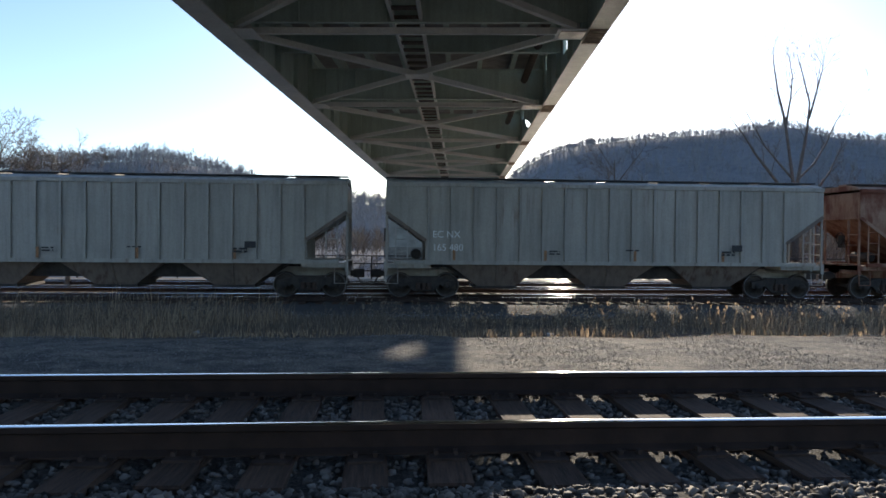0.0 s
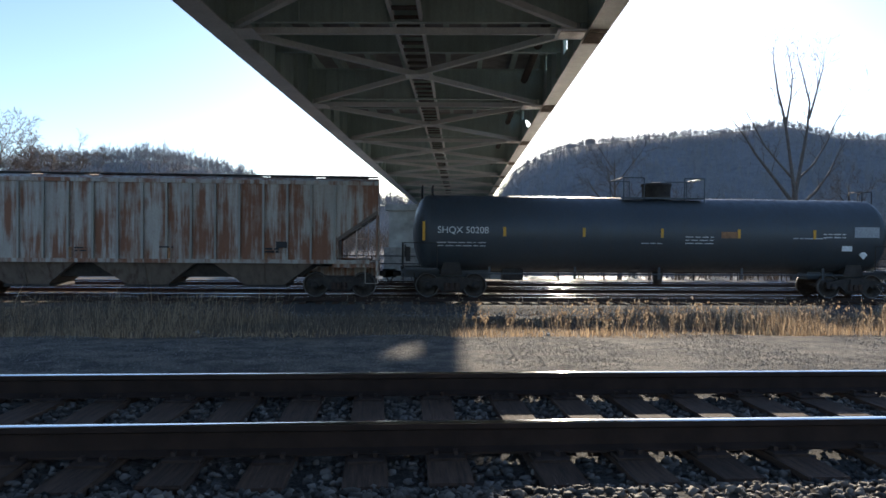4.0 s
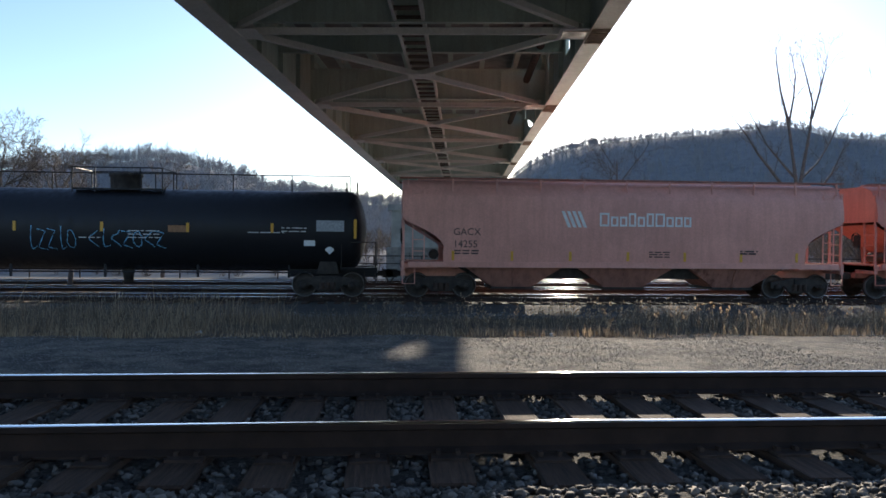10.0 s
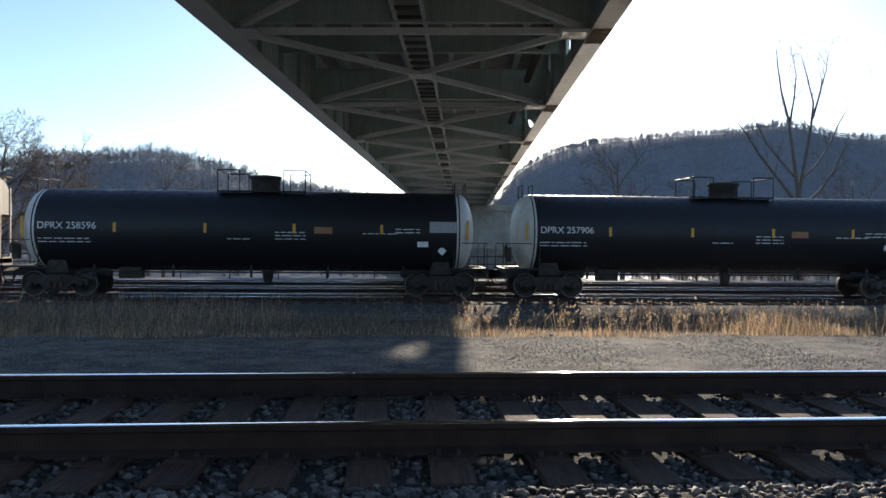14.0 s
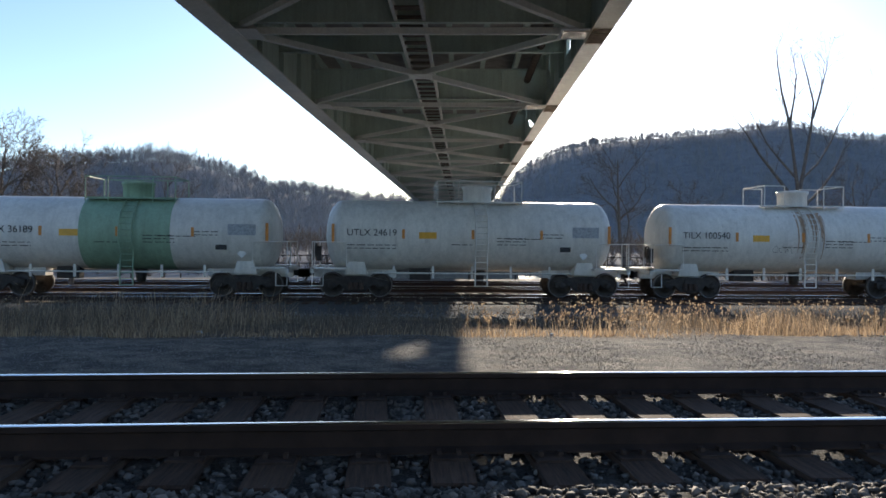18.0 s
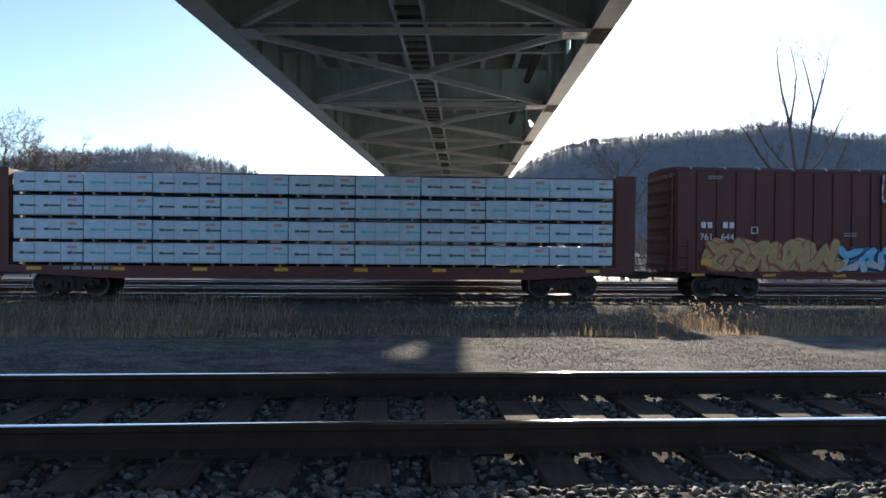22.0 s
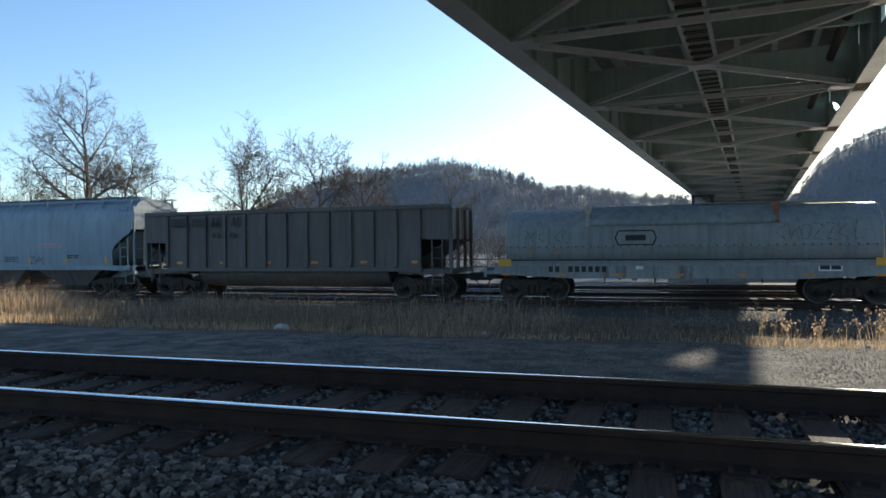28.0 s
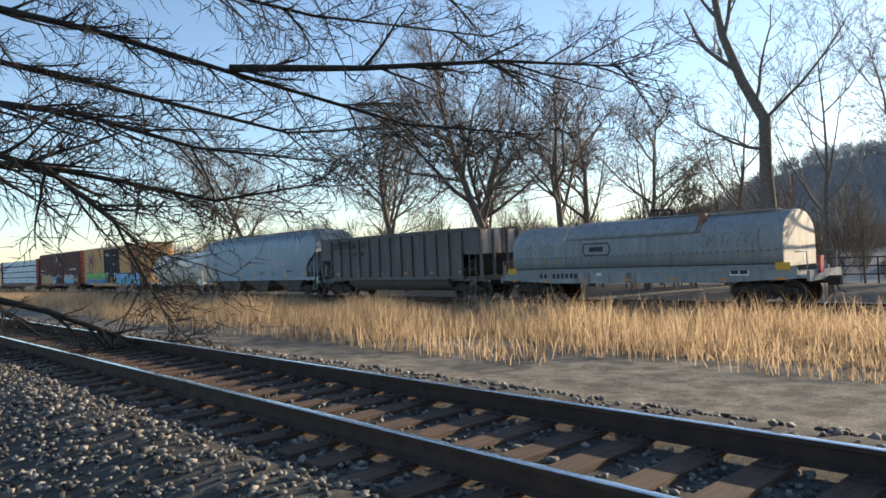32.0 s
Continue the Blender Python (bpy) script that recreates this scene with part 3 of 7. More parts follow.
# ------------------------------------------------------------------ bare trees
def grow(g, p, d, length, r, level, rnd, up, kids, bend, droop=0.0):
    n = 5 if level < 2 else (4 if level == 2 else 3)
    pts, rad = [p], [r]
    steps = n
    end_r = r * (0.16 if level == 0 else 0.25)
    dirs = [d]
    for i in range(steps):
        d = (d + Vector((rnd.uniform(-1, 1), rnd.uniform(-1, 1), rnd.uniform(-0.7, 0.9))) * bend + Vector((0, 0, up - droop * i / steps))).normalized()
        p = p + d * (length / steps)
        pts.append(p)
        rad.append(r + (end_r - r) * (i + 1) / steps)
        dirs.append(d)
    g.tube(pts, rad, 7 if level == 0 else (5 if level == 1 else 3), False)
    if level >= len(kids):
        return
    for k in range(kids[level]):
        f = (0.30 + 0.70 * (k + rnd.random()) / kids[level]) if level == 0 else (0.15 + 0.85 * (k + rnd.random()) / kids[level])
        i = min(int(f * steps), steps - 1)
        w = f * steps - i
        q = pts[i].lerp(pts[i + 1], w)
        dd = dirs[i + 1]
        side = dd.orthogonal().normalized()
        side.rotate(Matrix.Rotation(rnd.uniform(0, 2 * math.pi), 3, dd))
        spread = rnd.uniform(0.55, 1.05)
        nd = (dd * (1 - 0.35 * spread) + side * spread).normalized()
        ln = length * rnd.uniform(0.42, 0.68) * (1.0 - 0.45 * f if level == 0 else 1.0 - 0.3 * f)
        grow(g, q, nd, ln, max(rad[i] * rnd.uniform(0.44, 0.64), 0.0115), level + 1, rnd, up * 0.8, kids, bend * 1.1, droop)


def bare_tree(label, x, y, height, seed, kids=(8, 6, 5, 3), lean=(0, 0), r=None, up=0.10, bend=0.16, mat=None, stems=1, base=None):
    rnd = random.Random(seed)
    z = float(ground_z(np.array(x, float), np.array(y, float))) - 0.15 if base is None else base
    t = thing("tree", label, "tree", "bare winter trees", (x, y, z))
    r = r or height * 0.018
    tr = Geo()
    for s in range(stems):
        d = Vector((lean[0] + (rnd.uniform(-0.25, 0.25) if stems > 1 else 0), lean[1] + (rnd.uniform(-0.2, 0.2) if stems > 1 else 0), 1)).normalized()
        grow(tr, Vector((0.35 * s * rnd.uniform(-1, 1), 0, 0)), d, height * 0.80 * (1 - 0.12 * s), r, 0, rnd, up, kids, bend)
    trunk, crown = Geo(), Geo()
    # the first tube of each stem is the trunk
    trunk.v, trunk.f, trunk.smooth = tr.v[:42], tr.f[:35], tr.smooth[:35]
    crown.v, crown.f, crown.smooth = tr.v[42:], [tuple(i - 42 for i in f) for f in tr.f[35:]], tr.smooth[35:]
    part("trunk", trunk, mat or BARK, t)
    part("crown", crown, mat or BARK, t)
    return t


def forked_tree(label, x, y, seed):
    """A stout trunk that forks low into long rising limbs."""
    rnd = random.Random(seed)
    z = float(ground_z(np.array(x, float), np.array(y, float))) - 0.15
    t = thing("tree", label, "tree", "bare winter trees", (x, y, z))
    part("trunk", Geo().tube([(0, 0, 0), (0.10, 0, 2.4), (-0.04, 0, 4.6), (0.02, 0.05, 6.6)], [0.30, 0.24, 0.21, 0.18], 9), BARK, t)
    limbs = (((0.0, 6.2), (-0.35, 8.6), (-0.8, 11.5), (-1.35, 13.4), (-1.6, 15.0), (-1.7, 16.3)),
             ((0.03, 6.3), (0.6, 9.2), (0.95, 10.9), (1.15, 12.7), (0.6, 14.7), (0.2, 16.0)),
             ((1.02, 11.6), (1.5, 13.1), (1.75, 13.9), (2.1, 15.0), (2.35, 16.3)),
             ((-0.05, 5.6), (-1.5, 7.3), (-3.0, 9.0), (-3.9, 10.3), (-5.0, 11.6)),
             ((-0.2, 7.4), (-1.4, 8.6), (-2.4, 9.7), (-3.2, 11.1), (-4.0, 12.3)),
             ((0.25, 7.4), (1.5, 8.5), (2.5, 10.0), (3.2, 11.4), (4.2, 12.9)),
             ((0.05, 5.2), (1.7, 6.6), (2.8, 8.0), (3.6, 9.6)),
             ((-0.75, 11.2), (-0.4, 13.0), (-0.25, 14.5), (-0.5, 15.7)))
    for limb in limbs:
        n = len(limb) - 1
        pts = [Vector((x, 0.12 * x + 0.05 * i, z)) for i, (x, z) in enumerate(limb)]
        thick = 0.135 if limb[0][1] < 7 else 0.085
        g = Geo().tube(pts, [thick * (1 - 0.86 * i / n) for i in range(n + 1)], 6, False)
        for k in range(9):
            f = 0.30 + 0.68 * k / 8
            i = min(int(f * n), n - 1)
            p = pts[i].lerp(pts[i + 1], f * n - i)
            d = (pts[i + 1] - pts[i]).normalized()
            nd = (d * 0.8 + Vector((rnd.uniform(-0.8, 0.8), rnd.uniform(-0.8, 0.8), rnd.uniform(-0.1, 0.6)))).normalized()
            grow(g, p, nd, rnd.uniform(0.8, 2.4), 0.035 * (1.1 - f) + 0.006, 2, rnd, 0.06, (0, 0, 3, 3), 0.18)
        part("branch", g, BARK, t)
    return t


def crooked_tree(label, x, y, seed):
    """A dark trunk that bends to one side, with a low level limb and twisting limbs at its top."""
    rnd = random.Random(seed)
    z = float(ground_z(np.array(x, float), np.array(y, float))) - 0.15
    t = thing("tree", label, "tree", "bare winter trees", (x, y, z))
    spine = [Vector(p) for p in ((0.5, 0, 0), (0.4, 0, 3.0), (0.2, 0.1, 6.0), (0.3, 0, 8.2), (-0.7, 0.1, 10.2), (-1.5, 0, 12.6), (-1.9, 0.1, 15.0), (-2.1, 0, 17.6), (-2.0, 0, 19.4))]
    part("trunk", Geo().tube(spine, [0.36, 0.31, 0.28, 0.26, 0.22, 0.18, 0.13, 0.07, 0.02], 9), BARK, t)
    for root, way, length, r in ((2.4, (-1.0, 0.2, 0.12), 4.5, 0.09), (3.0, (0.8, 0.2, 0.5), 5.5, 0.09), (3.4, (0.6, -0.3, 0.8), 4.5, 0.08), (4.2, (-1.0, -0.1, 0.45), 5.5, 0.13), (4.9, (0.55, 0.3, 1.0), 5.0, 0.11), (5.3, (-1.0, 0.2, 0.5), 4.6, 0.10), (5.9, (0.7, -0.2, 0.8), 3.6, 0.08), (6.3, (-0.9, 0, 0.6), 3.0, 0.07), (6.8, (0.6, 0.2, 0.8), 2.4, 0.06), (7.3, (-0.5, 0.1, 0.9), 2.0, 0.05)):
        i = int(root)
        p = spine[i].lerp(spine[i + 1], root - i)
        g = Geo()
        grow(g, p, Vector(way).normalized(), length, r, 1, rnd, 0.07, (0, 8, 5, 3), 0.26)
        part("branch", g, BARK, t)
    return t


forked_tree("tall bare tree forking low into long rising limbs", 27.9, 47.0, 11)
bare_tree("small bare crooked tree beyond the tracks", 15.7, 47.5, 11.0, 12, (9, 6, 5, 3), bend=0.26, up=0.03)
bare_tree("slim bare tree beyond the tracks", 33.0, 48.0, 9.0, 13, (9, 6, 5, 3))
bare_tree("slim bare tree beyond the tracks", 37.0, 47.0, 10.0, 14, (9, 6, 5, 3))
bare_tree("slim bare tree beyond the tracks", 21.2, 50.0, 8.0, 15, (9, 6, 5, 3))
bare_tree("slim bare tree beyond the tracks", -15.2, 48.0, 8.2, 16, (9, 6, 5, 3), (0.12, 0), bend=0.22)
crooked_tree("tall bare tree with a crooked leaning trunk", -66.6, 33.5, 21)
FULL = (15, 9, 7, 4)
for x, y, h, s in ((-84.0, 34.5, 20.5, 22), (-88.5, 36.5, 18.5, 27), (-79.5, 36.0, 16.5, 41), (-94.0, 35.0, 17.5, 30), (-75.5, 38.0, 12.5, 34), (-81.5, 41.0, 17.0, 48), (-91.0, 42.0, 17.0, 49), (-100.0, 37.0, 15.0, 35), (-120.0, 36.0, 18.5, 31), (-134.0, 38.0, 19.0, 36)):
    bare_tree("broad bare tree with a dense twiggy crown", x, y, h, s, FULL, r=h * 0.017, up=0.03, bend=0.2)
bare_tree("tall bare tree with a full round crown", -35.6, 34.5, 13.2, 23, FULL, r=0.27, up=0.04, bend=0.19)
for x, y, h, s in ((-40.6, 36.0, 8.0, 37), (-31.4, 34.6, 9.6, 24), (-28.8, 34.6, 8.3, 42), (-25.0, 34.6, 9.2, 25), (-22.0, 34.6, 9.4, 26), (-18.6, 34.6, 8.6, 43), (-15.8, 36.0, 7.8, 44)):
    bare_tree("bare tree with a wide twiggy crown beside the track", x, y, h, s, (13, 8, 6, 4), up=0.03, bend=0.2, r=h * 0.017)
bare_tree("dead broken snag with few limbs", -44.2, 33.5, 9.6, 28, (4, 2, 2), (-0.12, 0), bend=0.2, r=0.12)
bare_tree("broken bare stub of a dead tree", -42.4, 34.0, 5.2, 38, (2, 2), (0.14, 0), bend=0.2, r=0.09)
for x, y, h, s in ((-64.2, 34.5, 13.0, 29), (-61.4, 35.0, 13.5, 39), (-69.4, 36.0, 12.5, 40), (-59.2, 36.0, 11.5, 45)):
    bare_tree("pale thin bare tree with rising limbs", x, y, h, s, (9, 6, 5, 3), r=0.13, up=0.16)
for x, y, h, s in ((-56.0, 44.0, 8.0, 32), (-52.5, 42.0, 7.2, 33), (-49.0, 44.0, 6.8, 46), (-72.5, 42.0, 8.5, 47)):
    bare_tree("low bare tree far down the track", x, y, h, s, (11, 7, 6, 3), up=0.04)


# ------------------------------------------------------------------ far woods, joined
def woods(name, label, pts, hts, seed, mat, twigs=16, thick=1.0):
    """Many far bare trees: a stem and thin blades that fill a rounded crown."""
    rs = np.random.RandomState(seed)
    n = len(pts)
    base = np.stack([pts[:, 0], pts[:, 1], ground_z(pts[:, 0], pts[:, 1]) - 0.3], 1)
    wide = rs.uniform(0.22, 0.40, n)
    V, Fc = [], []
    k = 0
    for b in range(twigs + 1):
        if b == 0:
            root = base.copy()
            tip = base + np.stack([rs.normal(0, 0.03, n), rs.normal(0, 0.03, n), np.ones(n) * 0.9], 1) * hts[:, None]
            w = hts * 0.014
        else:
            a = rs.uniform(0, 2 * math.pi, n)
            up = rs.uniform(-0.75, 1.0, n)
            flat = np.sqrt(1 - up * up) * wide
            reach = rs.uniform(0.55, 1.0, n)
            tip = base + np.stack([np.cos(a) * flat * reach, np.sin(a) * flat * reach, 0.62 + 0.38 * up * reach], 1) * hts[:, None]
            f = np.clip(0.62 + 0.38 * up * reach - rs.uniform(0.12, 0.3, n), 0.15, 0.85)
            inner = rs.uniform(0.0, 0.35, n)
            root = base + np.stack([np.cos(a) * flat * inner, np.sin(a) * flat * inner, f], 1) * hts[:, None]
            w = hts * rs.uniform(0.006, 0.016, n) * thick
        a = rs.uniform(0, 2 * math.pi, n)
        s = np.stack([np.cos(a), np.sin(a), np.zeros(n)], 1) * w[:, None]
        V.append(np.stack([root - s, root + s, tip], 1).reshape(-1, 3))
        Fc.append(np.arange(n * 3).reshape(-1, 3) + k)
        k += n * 3
    return tagged(new(name, np_mesh(name, np.concatenate(V), np.concatenate(Fc), mat)), label, "woods", kind="stuff")


rs = np.random.RandomState(5)
def polar(n, az0, az1, r0, r1):
    a, r = np.radians(rs.uniform(az0, az1, n)), rs.uniform(r0, r1, n)
    return np.stack([r * np.sin(a), r * np.cos(a)], 1)
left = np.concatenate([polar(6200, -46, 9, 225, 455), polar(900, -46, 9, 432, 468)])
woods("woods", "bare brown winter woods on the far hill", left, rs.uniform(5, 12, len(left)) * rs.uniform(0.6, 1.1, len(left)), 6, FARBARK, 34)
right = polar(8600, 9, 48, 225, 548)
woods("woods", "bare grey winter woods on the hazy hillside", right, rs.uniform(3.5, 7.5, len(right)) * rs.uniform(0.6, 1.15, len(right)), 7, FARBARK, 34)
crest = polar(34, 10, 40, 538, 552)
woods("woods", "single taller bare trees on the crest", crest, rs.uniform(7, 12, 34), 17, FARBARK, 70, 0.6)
bank = np.stack([rs.uniform(-300, 220, 2600), rs.uniform(143, 212, 2600)], 1)
woods("woods", "bare bushes and trees along the far bank", bank, rs.uniform(3, 9, 2600), 8, TWIG, 40)
brush = np.stack([rs.uniform(-210, -58, 420), rs.uniform(38, 49, 420)], 1)
woods("brush", "bare brush and saplings beside the far tracks", brush, rs.uniform(4, 8.5, 420), 9, TWIG, 170, 0.28)
brush = np.stack([rs.uniform(17, 60, 150), rs.uniform(45.5, 50, 150)], 1)
woods("brush", "bare brown brush on the river bank", brush, rs.uniform(2.5, 6.5, 150), 10, TWIG, 90, 0.4)


# ------------------------------------------------------------------ dry grass
def grass(name, label, boxes, mat, seed):
    rs = np.random.RandomState(seed)
    V, Fc, k = [], [], 0
    for x0, x1, y0, y1, per, h0, h1, wid in boxes:
        n = int((x1 - x0) * (y1 - y0) * per)
        x, y = rs.uniform(x0, x1, n), rs.uniform(y0, y1, n)
        keep = (np.sin(x * 1.1 + 2 * np.sin(y * 0.9)) + np.sin(y * 1.9 + x * 0.37) + rs.normal(0, 0.7, n)) > -1.1
        x, y = x[keep], y[keep]
        n = len(x)
        h = h0 + (h1 - h0) * rs.beta(1.3, 2.2, n)
        h *= 0.72 + 0.22 * np.sin(x * 0.8 + y) + 0.22 * np.sin(x * 2.3 - y * 1.7 + 1)
        z = ground_z(x, y) - 0.03
        a, b = rs.uniform(0, 2 * math.pi, n), rs.uniform(0, 2 * math.pi, n)
        lean = rs.beta(1.2, 2.0, n) * 0.95 * h
        w = rs.uniform(0.6, 1.3, n) * wid
        s = np.stack([np.cos(a) * w, np.sin(a) * w * 0.4, np.zeros(n)], 1)
        p = np.stack([x, y, z], 1)
        m = p + np.stack([np.cos(b) * lean * 0.3, np.sin(b) * lean * 0.3, h * 0.55], 1)
        t = p + np.stack([np.cos(b) * lean, np.sin(b) * lean, h], 1)
        V.append(np.stack([p - s, p + s, m + s * 0.8, m - s * 0.8, t], 1).reshape(-1, 3))
        q = np.arange(n)[:, None] * 5 + k
        Fc.append(np.concatenate([q + np.array([[0, 1, 2]]), q + np.array([[0, 2, 3]]), q + np.array([[3, 2, 4]])]))
        k += n * 5
    return tagged(new(name, np_mesh(name, np.concatenate(V), np.concatenate(Fc), mat)), label, "grass", kind="stuff")


grass("dry_grass", "tall golden dry grass beside the service road",
      [(-16, -2.5, 14.6, 20, 60, 0.40, 1.25, 0.006), (-16, -3.5, 12.3, 15.5, 170, 0.10, 0.45, 0.006), (-50, -16, 12.2, 19, 230, 0.40, 1.25, 0.008), (-140, -50, 12.2, 19, 140, 0.40, 1.25, 0.011),
       (12, 30, 13.0, 19, 60, 0.35, 0.9, 0.014), (-50, -8, 11.6, 13, 120, 0.15, 0.4, 0.013), (-140, -50, 11.4, 13, 50, 0.15, 0.4, 0.02),
       (-60, -22, 18.6, 24.8, 85, 0.50, 1.30, 0.009), (-140, -60, 18.6, 24.8, 60, 0.50, 1.30, 0.013), (-60, -40, 10.4, 12.2, 110, 0.25, 0.75, 0.008), (-140, -60, 9.2, 12.2, 70, 0.35, 0.95, 0.012)], DRY, 21)
grass("dry_grass", "low tan grass edging the gravel road", [(-9, 24, 11.9, 13.6, 130, 0.06, 0.34, 0.008), (6.9, 8.6, 12.5, 15.5, 170, 0.22, 0.72, 0.006), (8.6, 13, 12.6, 15.5, 70, 0.15, 0.55, 0.006), (-3, 12, 13.3, 20, 22, 0.08, 0.26, 0.010)], DRY, 22)
grass("weeds", "grey dead weeds on the bank below the track", [(-16, -6, 13.2, 22.5, 130, 0.30, 0.90, 0.006), (-6, 0, 13.2, 22.5, 120, 0.15, 0.50, 0.006), (0, 6.6, 12.9, 22.5, 120, 0.08, 0.30, 0.006), (6.6, 24, 13.2, 22.5, 100, 0.20, 0.60, 0.007), (-130, -16, 19, 22.5, 30, 0.3, 0.7, 0.018)], WEED, 23)


def seed_stalks(name, label, box, count, mat, seed):
    """Thin dead stalks, each with a few small seed heads."""
    rs = np.random.RandomState(seed)
    x, y = rs.uniform(box[0], box[1], count), rs.uniform(box[2], box[3], count)
    keep = np.sin(x * 1.3 + 1) + np.sin(y * 1.7 + x * 0.6) + rs.normal(0, 0.6, count) > -0.2
    x, y = x[keep], y[keep]
    n = len(x)
    p = np.stack([x, y, ground_z(x, y) - 0.02], 1)
    a = rs.uniform(0, 2 * math.pi, n)
    h = rs.uniform(0.2, 0.72, n)
    tip = p + np.stack([np.cos(a) * h * 0.25, np.sin(a) * h * 0.25, h], 1)
    s = np.stack([np.full(n, 0.004), np.zeros(n), np.zeros(n)], 1)
    V, Fc, k = [np.stack([p - s, p + s, tip], 1).reshape(-1, 3)], [np.arange(n * 3).reshape(-1, 3)], n * 3
    for j in range(4):
        f = rs.uniform(0.65, 1.0, n)[:, None]
        c = p + (tip - p) * f + rs.normal(0, 0.03, (n, 3))
        r = rs.uniform(0.010, 0.022, n)[:, None]
        u, w = np.array([[1.0, 0.3, 0.2]]) * r, np.array([[0.1, 0.4, 1.3]]) * r
        V.append(np.stack([c - u, c + w, c + u, c - w], 1).reshape(-1, 3))
        q = np.arange(n)[:, None] * 4 + k
        Fc.append(np.concatenate([q + np.array([[0, 1, 2]]), q + np.array([[0, 2, 3]])]))
        k += n * 4
    return tagged(new(name, np_mesh(name, np.concatenate(V), np.concatenate(Fc), mat)), label, "weeds", kind="stuff")


seed_stalks("weeds", "tall dead weed stalks with pale seed heads", (1.5, 16, 12.6, 18.5), 1300, DRY, 41)
seed_stalks("weeds", "dead weed stalks with seed heads in the shade", (-14, 1.5, 13.5, 20), 900, WEED, 42)


# ------------------------------------------------------------------ the near tree whose branches hang over the track
def overhanging_tree(foot, boughs, seed):
    near = thing("overhanging_tree", "bare tree with silhouette-dark branches hanging over the track", "tree", "bare winter trees", (0, 0, 0))
    rnd = random.Random(seed)
    fx, fy = foot
    part("trunk", Geo().tube([(fx, fy, -0.9), (fx + 0.4, fy + 0.2, 3.0), (fx + 0.2, fy + 0.6, 7.0), (fx + 0.8, fy + 0.8, 11.0)], [0.36, 0.30, 0.22, 0.10], 9), SILHOUETTE_BARK, near)
    for bough in boughs:
        pts = [Vector(p) for p in bough]
        n = len(pts)
        rad = [0.105 * (1 - 0.86 * i / (n - 1)) for i in range(n)]
        g = Geo()
        g.tube(pts, rad, 6)
        low = bough[1][2] < 2.5
        for i in range(n - 1):
            for k in range(5 if low else (8 if i else 4)):
                f = rnd.random()
                p = pts[i].lerp(pts[i + 1], f)
                d = (pts[i + 1] - pts[i]).normalized()
                nd = (d * rnd.uniform(0.4, 1.0) + Vector((rnd.uniform(-0.6, 0.6), rnd.uniform(-0.5, 0.7), rnd.uniform(-0.55, 0.5)))).normalized()
                grow(g, p, nd, rnd.uniform(1.0, 2.8) * (0.6 if low else 1), rad[i] * 0.40 + 0.005, 1, rnd, -0.01, (0, 7, 5), 0.16)
        part("branch", g, SILHOUETTE_BARK, near)


overhanging_tree((-78.1, -0.2), (
    ((-77.8, 0.2, 4.7), (-70.5, 3.4, 7.2), (-69.6, 6.0, 6.7), (-68.1, 9.0, 5.7), (-65.9, 11.9, 4.5), (-63.4, 13.7, 4.0)),
    ((-77.7, 0.1, 2.8), (-69.2, 3.0, 4.8), (-68.7, 5.3, 4.6), (-67.8, 7.4, 3.9), (-66.2, 10.0, 3.5)),
    ((-77.8, 0.4, 6.2), (-71.0, 3.5, 8.7), (-69.7, 6.8, 8.3), (-67.7, 10.5, 7.4), (-64.5, 13.9, 6.6)),
    ((-68.2, 8.5, 5.9), (-66.2, 10.9, 5.8), (-63.7, 13.0, 5.7), (-61.3, 14.2, 5.2)),
    ((-77.7, 0.1, 2.4), (-70.4, 3.1, 3.8), (-69.6, 5.3, 3.5), (-68.4, 8.1, 2.8), (-66.9, 10.0, 3.1)),
    ((-77.7, 0.1, 1.4), (-67.6, 2.5, 1.2), (-67.1, 4.2, 0.6), (-66.2, 5.9, -0.3), (-65.1, 7.6, -1.0)),
    ((-77.8, 0.4, 5.6), (-72.8, 3.6, 6.7), (-71.6, 7.2, 5.9), (-69.6, 10.8, 4.8), (-67.6, 13.0, 4.8)),
    ((-77.7, 0.1, 2.6), (-67.8, 2.7, 3.8), (-67.4, 4.4, 3.2), (-67.0, 5.4, 2.2), (-66.9, 5.9, 1.0)),
), 77)
overhanging_tree((-58.6, -2.3), (
    ((-58.4, -1.8, 6.3), (-57.8, 3.1, 8.4), (-56.2, 7.6, 8.8), (-53.6, 11.0, 8.1), (-51.0, 13.5, 7.4)),
    ((-58.3, -1.7, 7.8), (-58.8, 3.7, 10.3), (-57.7, 8.1, 11.0), (-55.0, 12.1, 10.6), (-52.5, 14.5, 9.8)),
    ((-58.3, -1.7, 6.8), (-60.8, 3.2, 7.8), (-61.2, 7.7, 7.8), (-59.6, 11.7, 7.2)),
    ((-57.9, -1.6, 9.3), (-60.3, 3.7, 12.2), (-60.1, 8.7, 13.0), (-58.0, 12.7, 12.6)),
    ((-58.4, -1.8, 5.6), (-61.8, 2.8, 6.8), (-63.7, 6.8, 7.0), (-63.1, 10.8, 6.7)),
), 78)

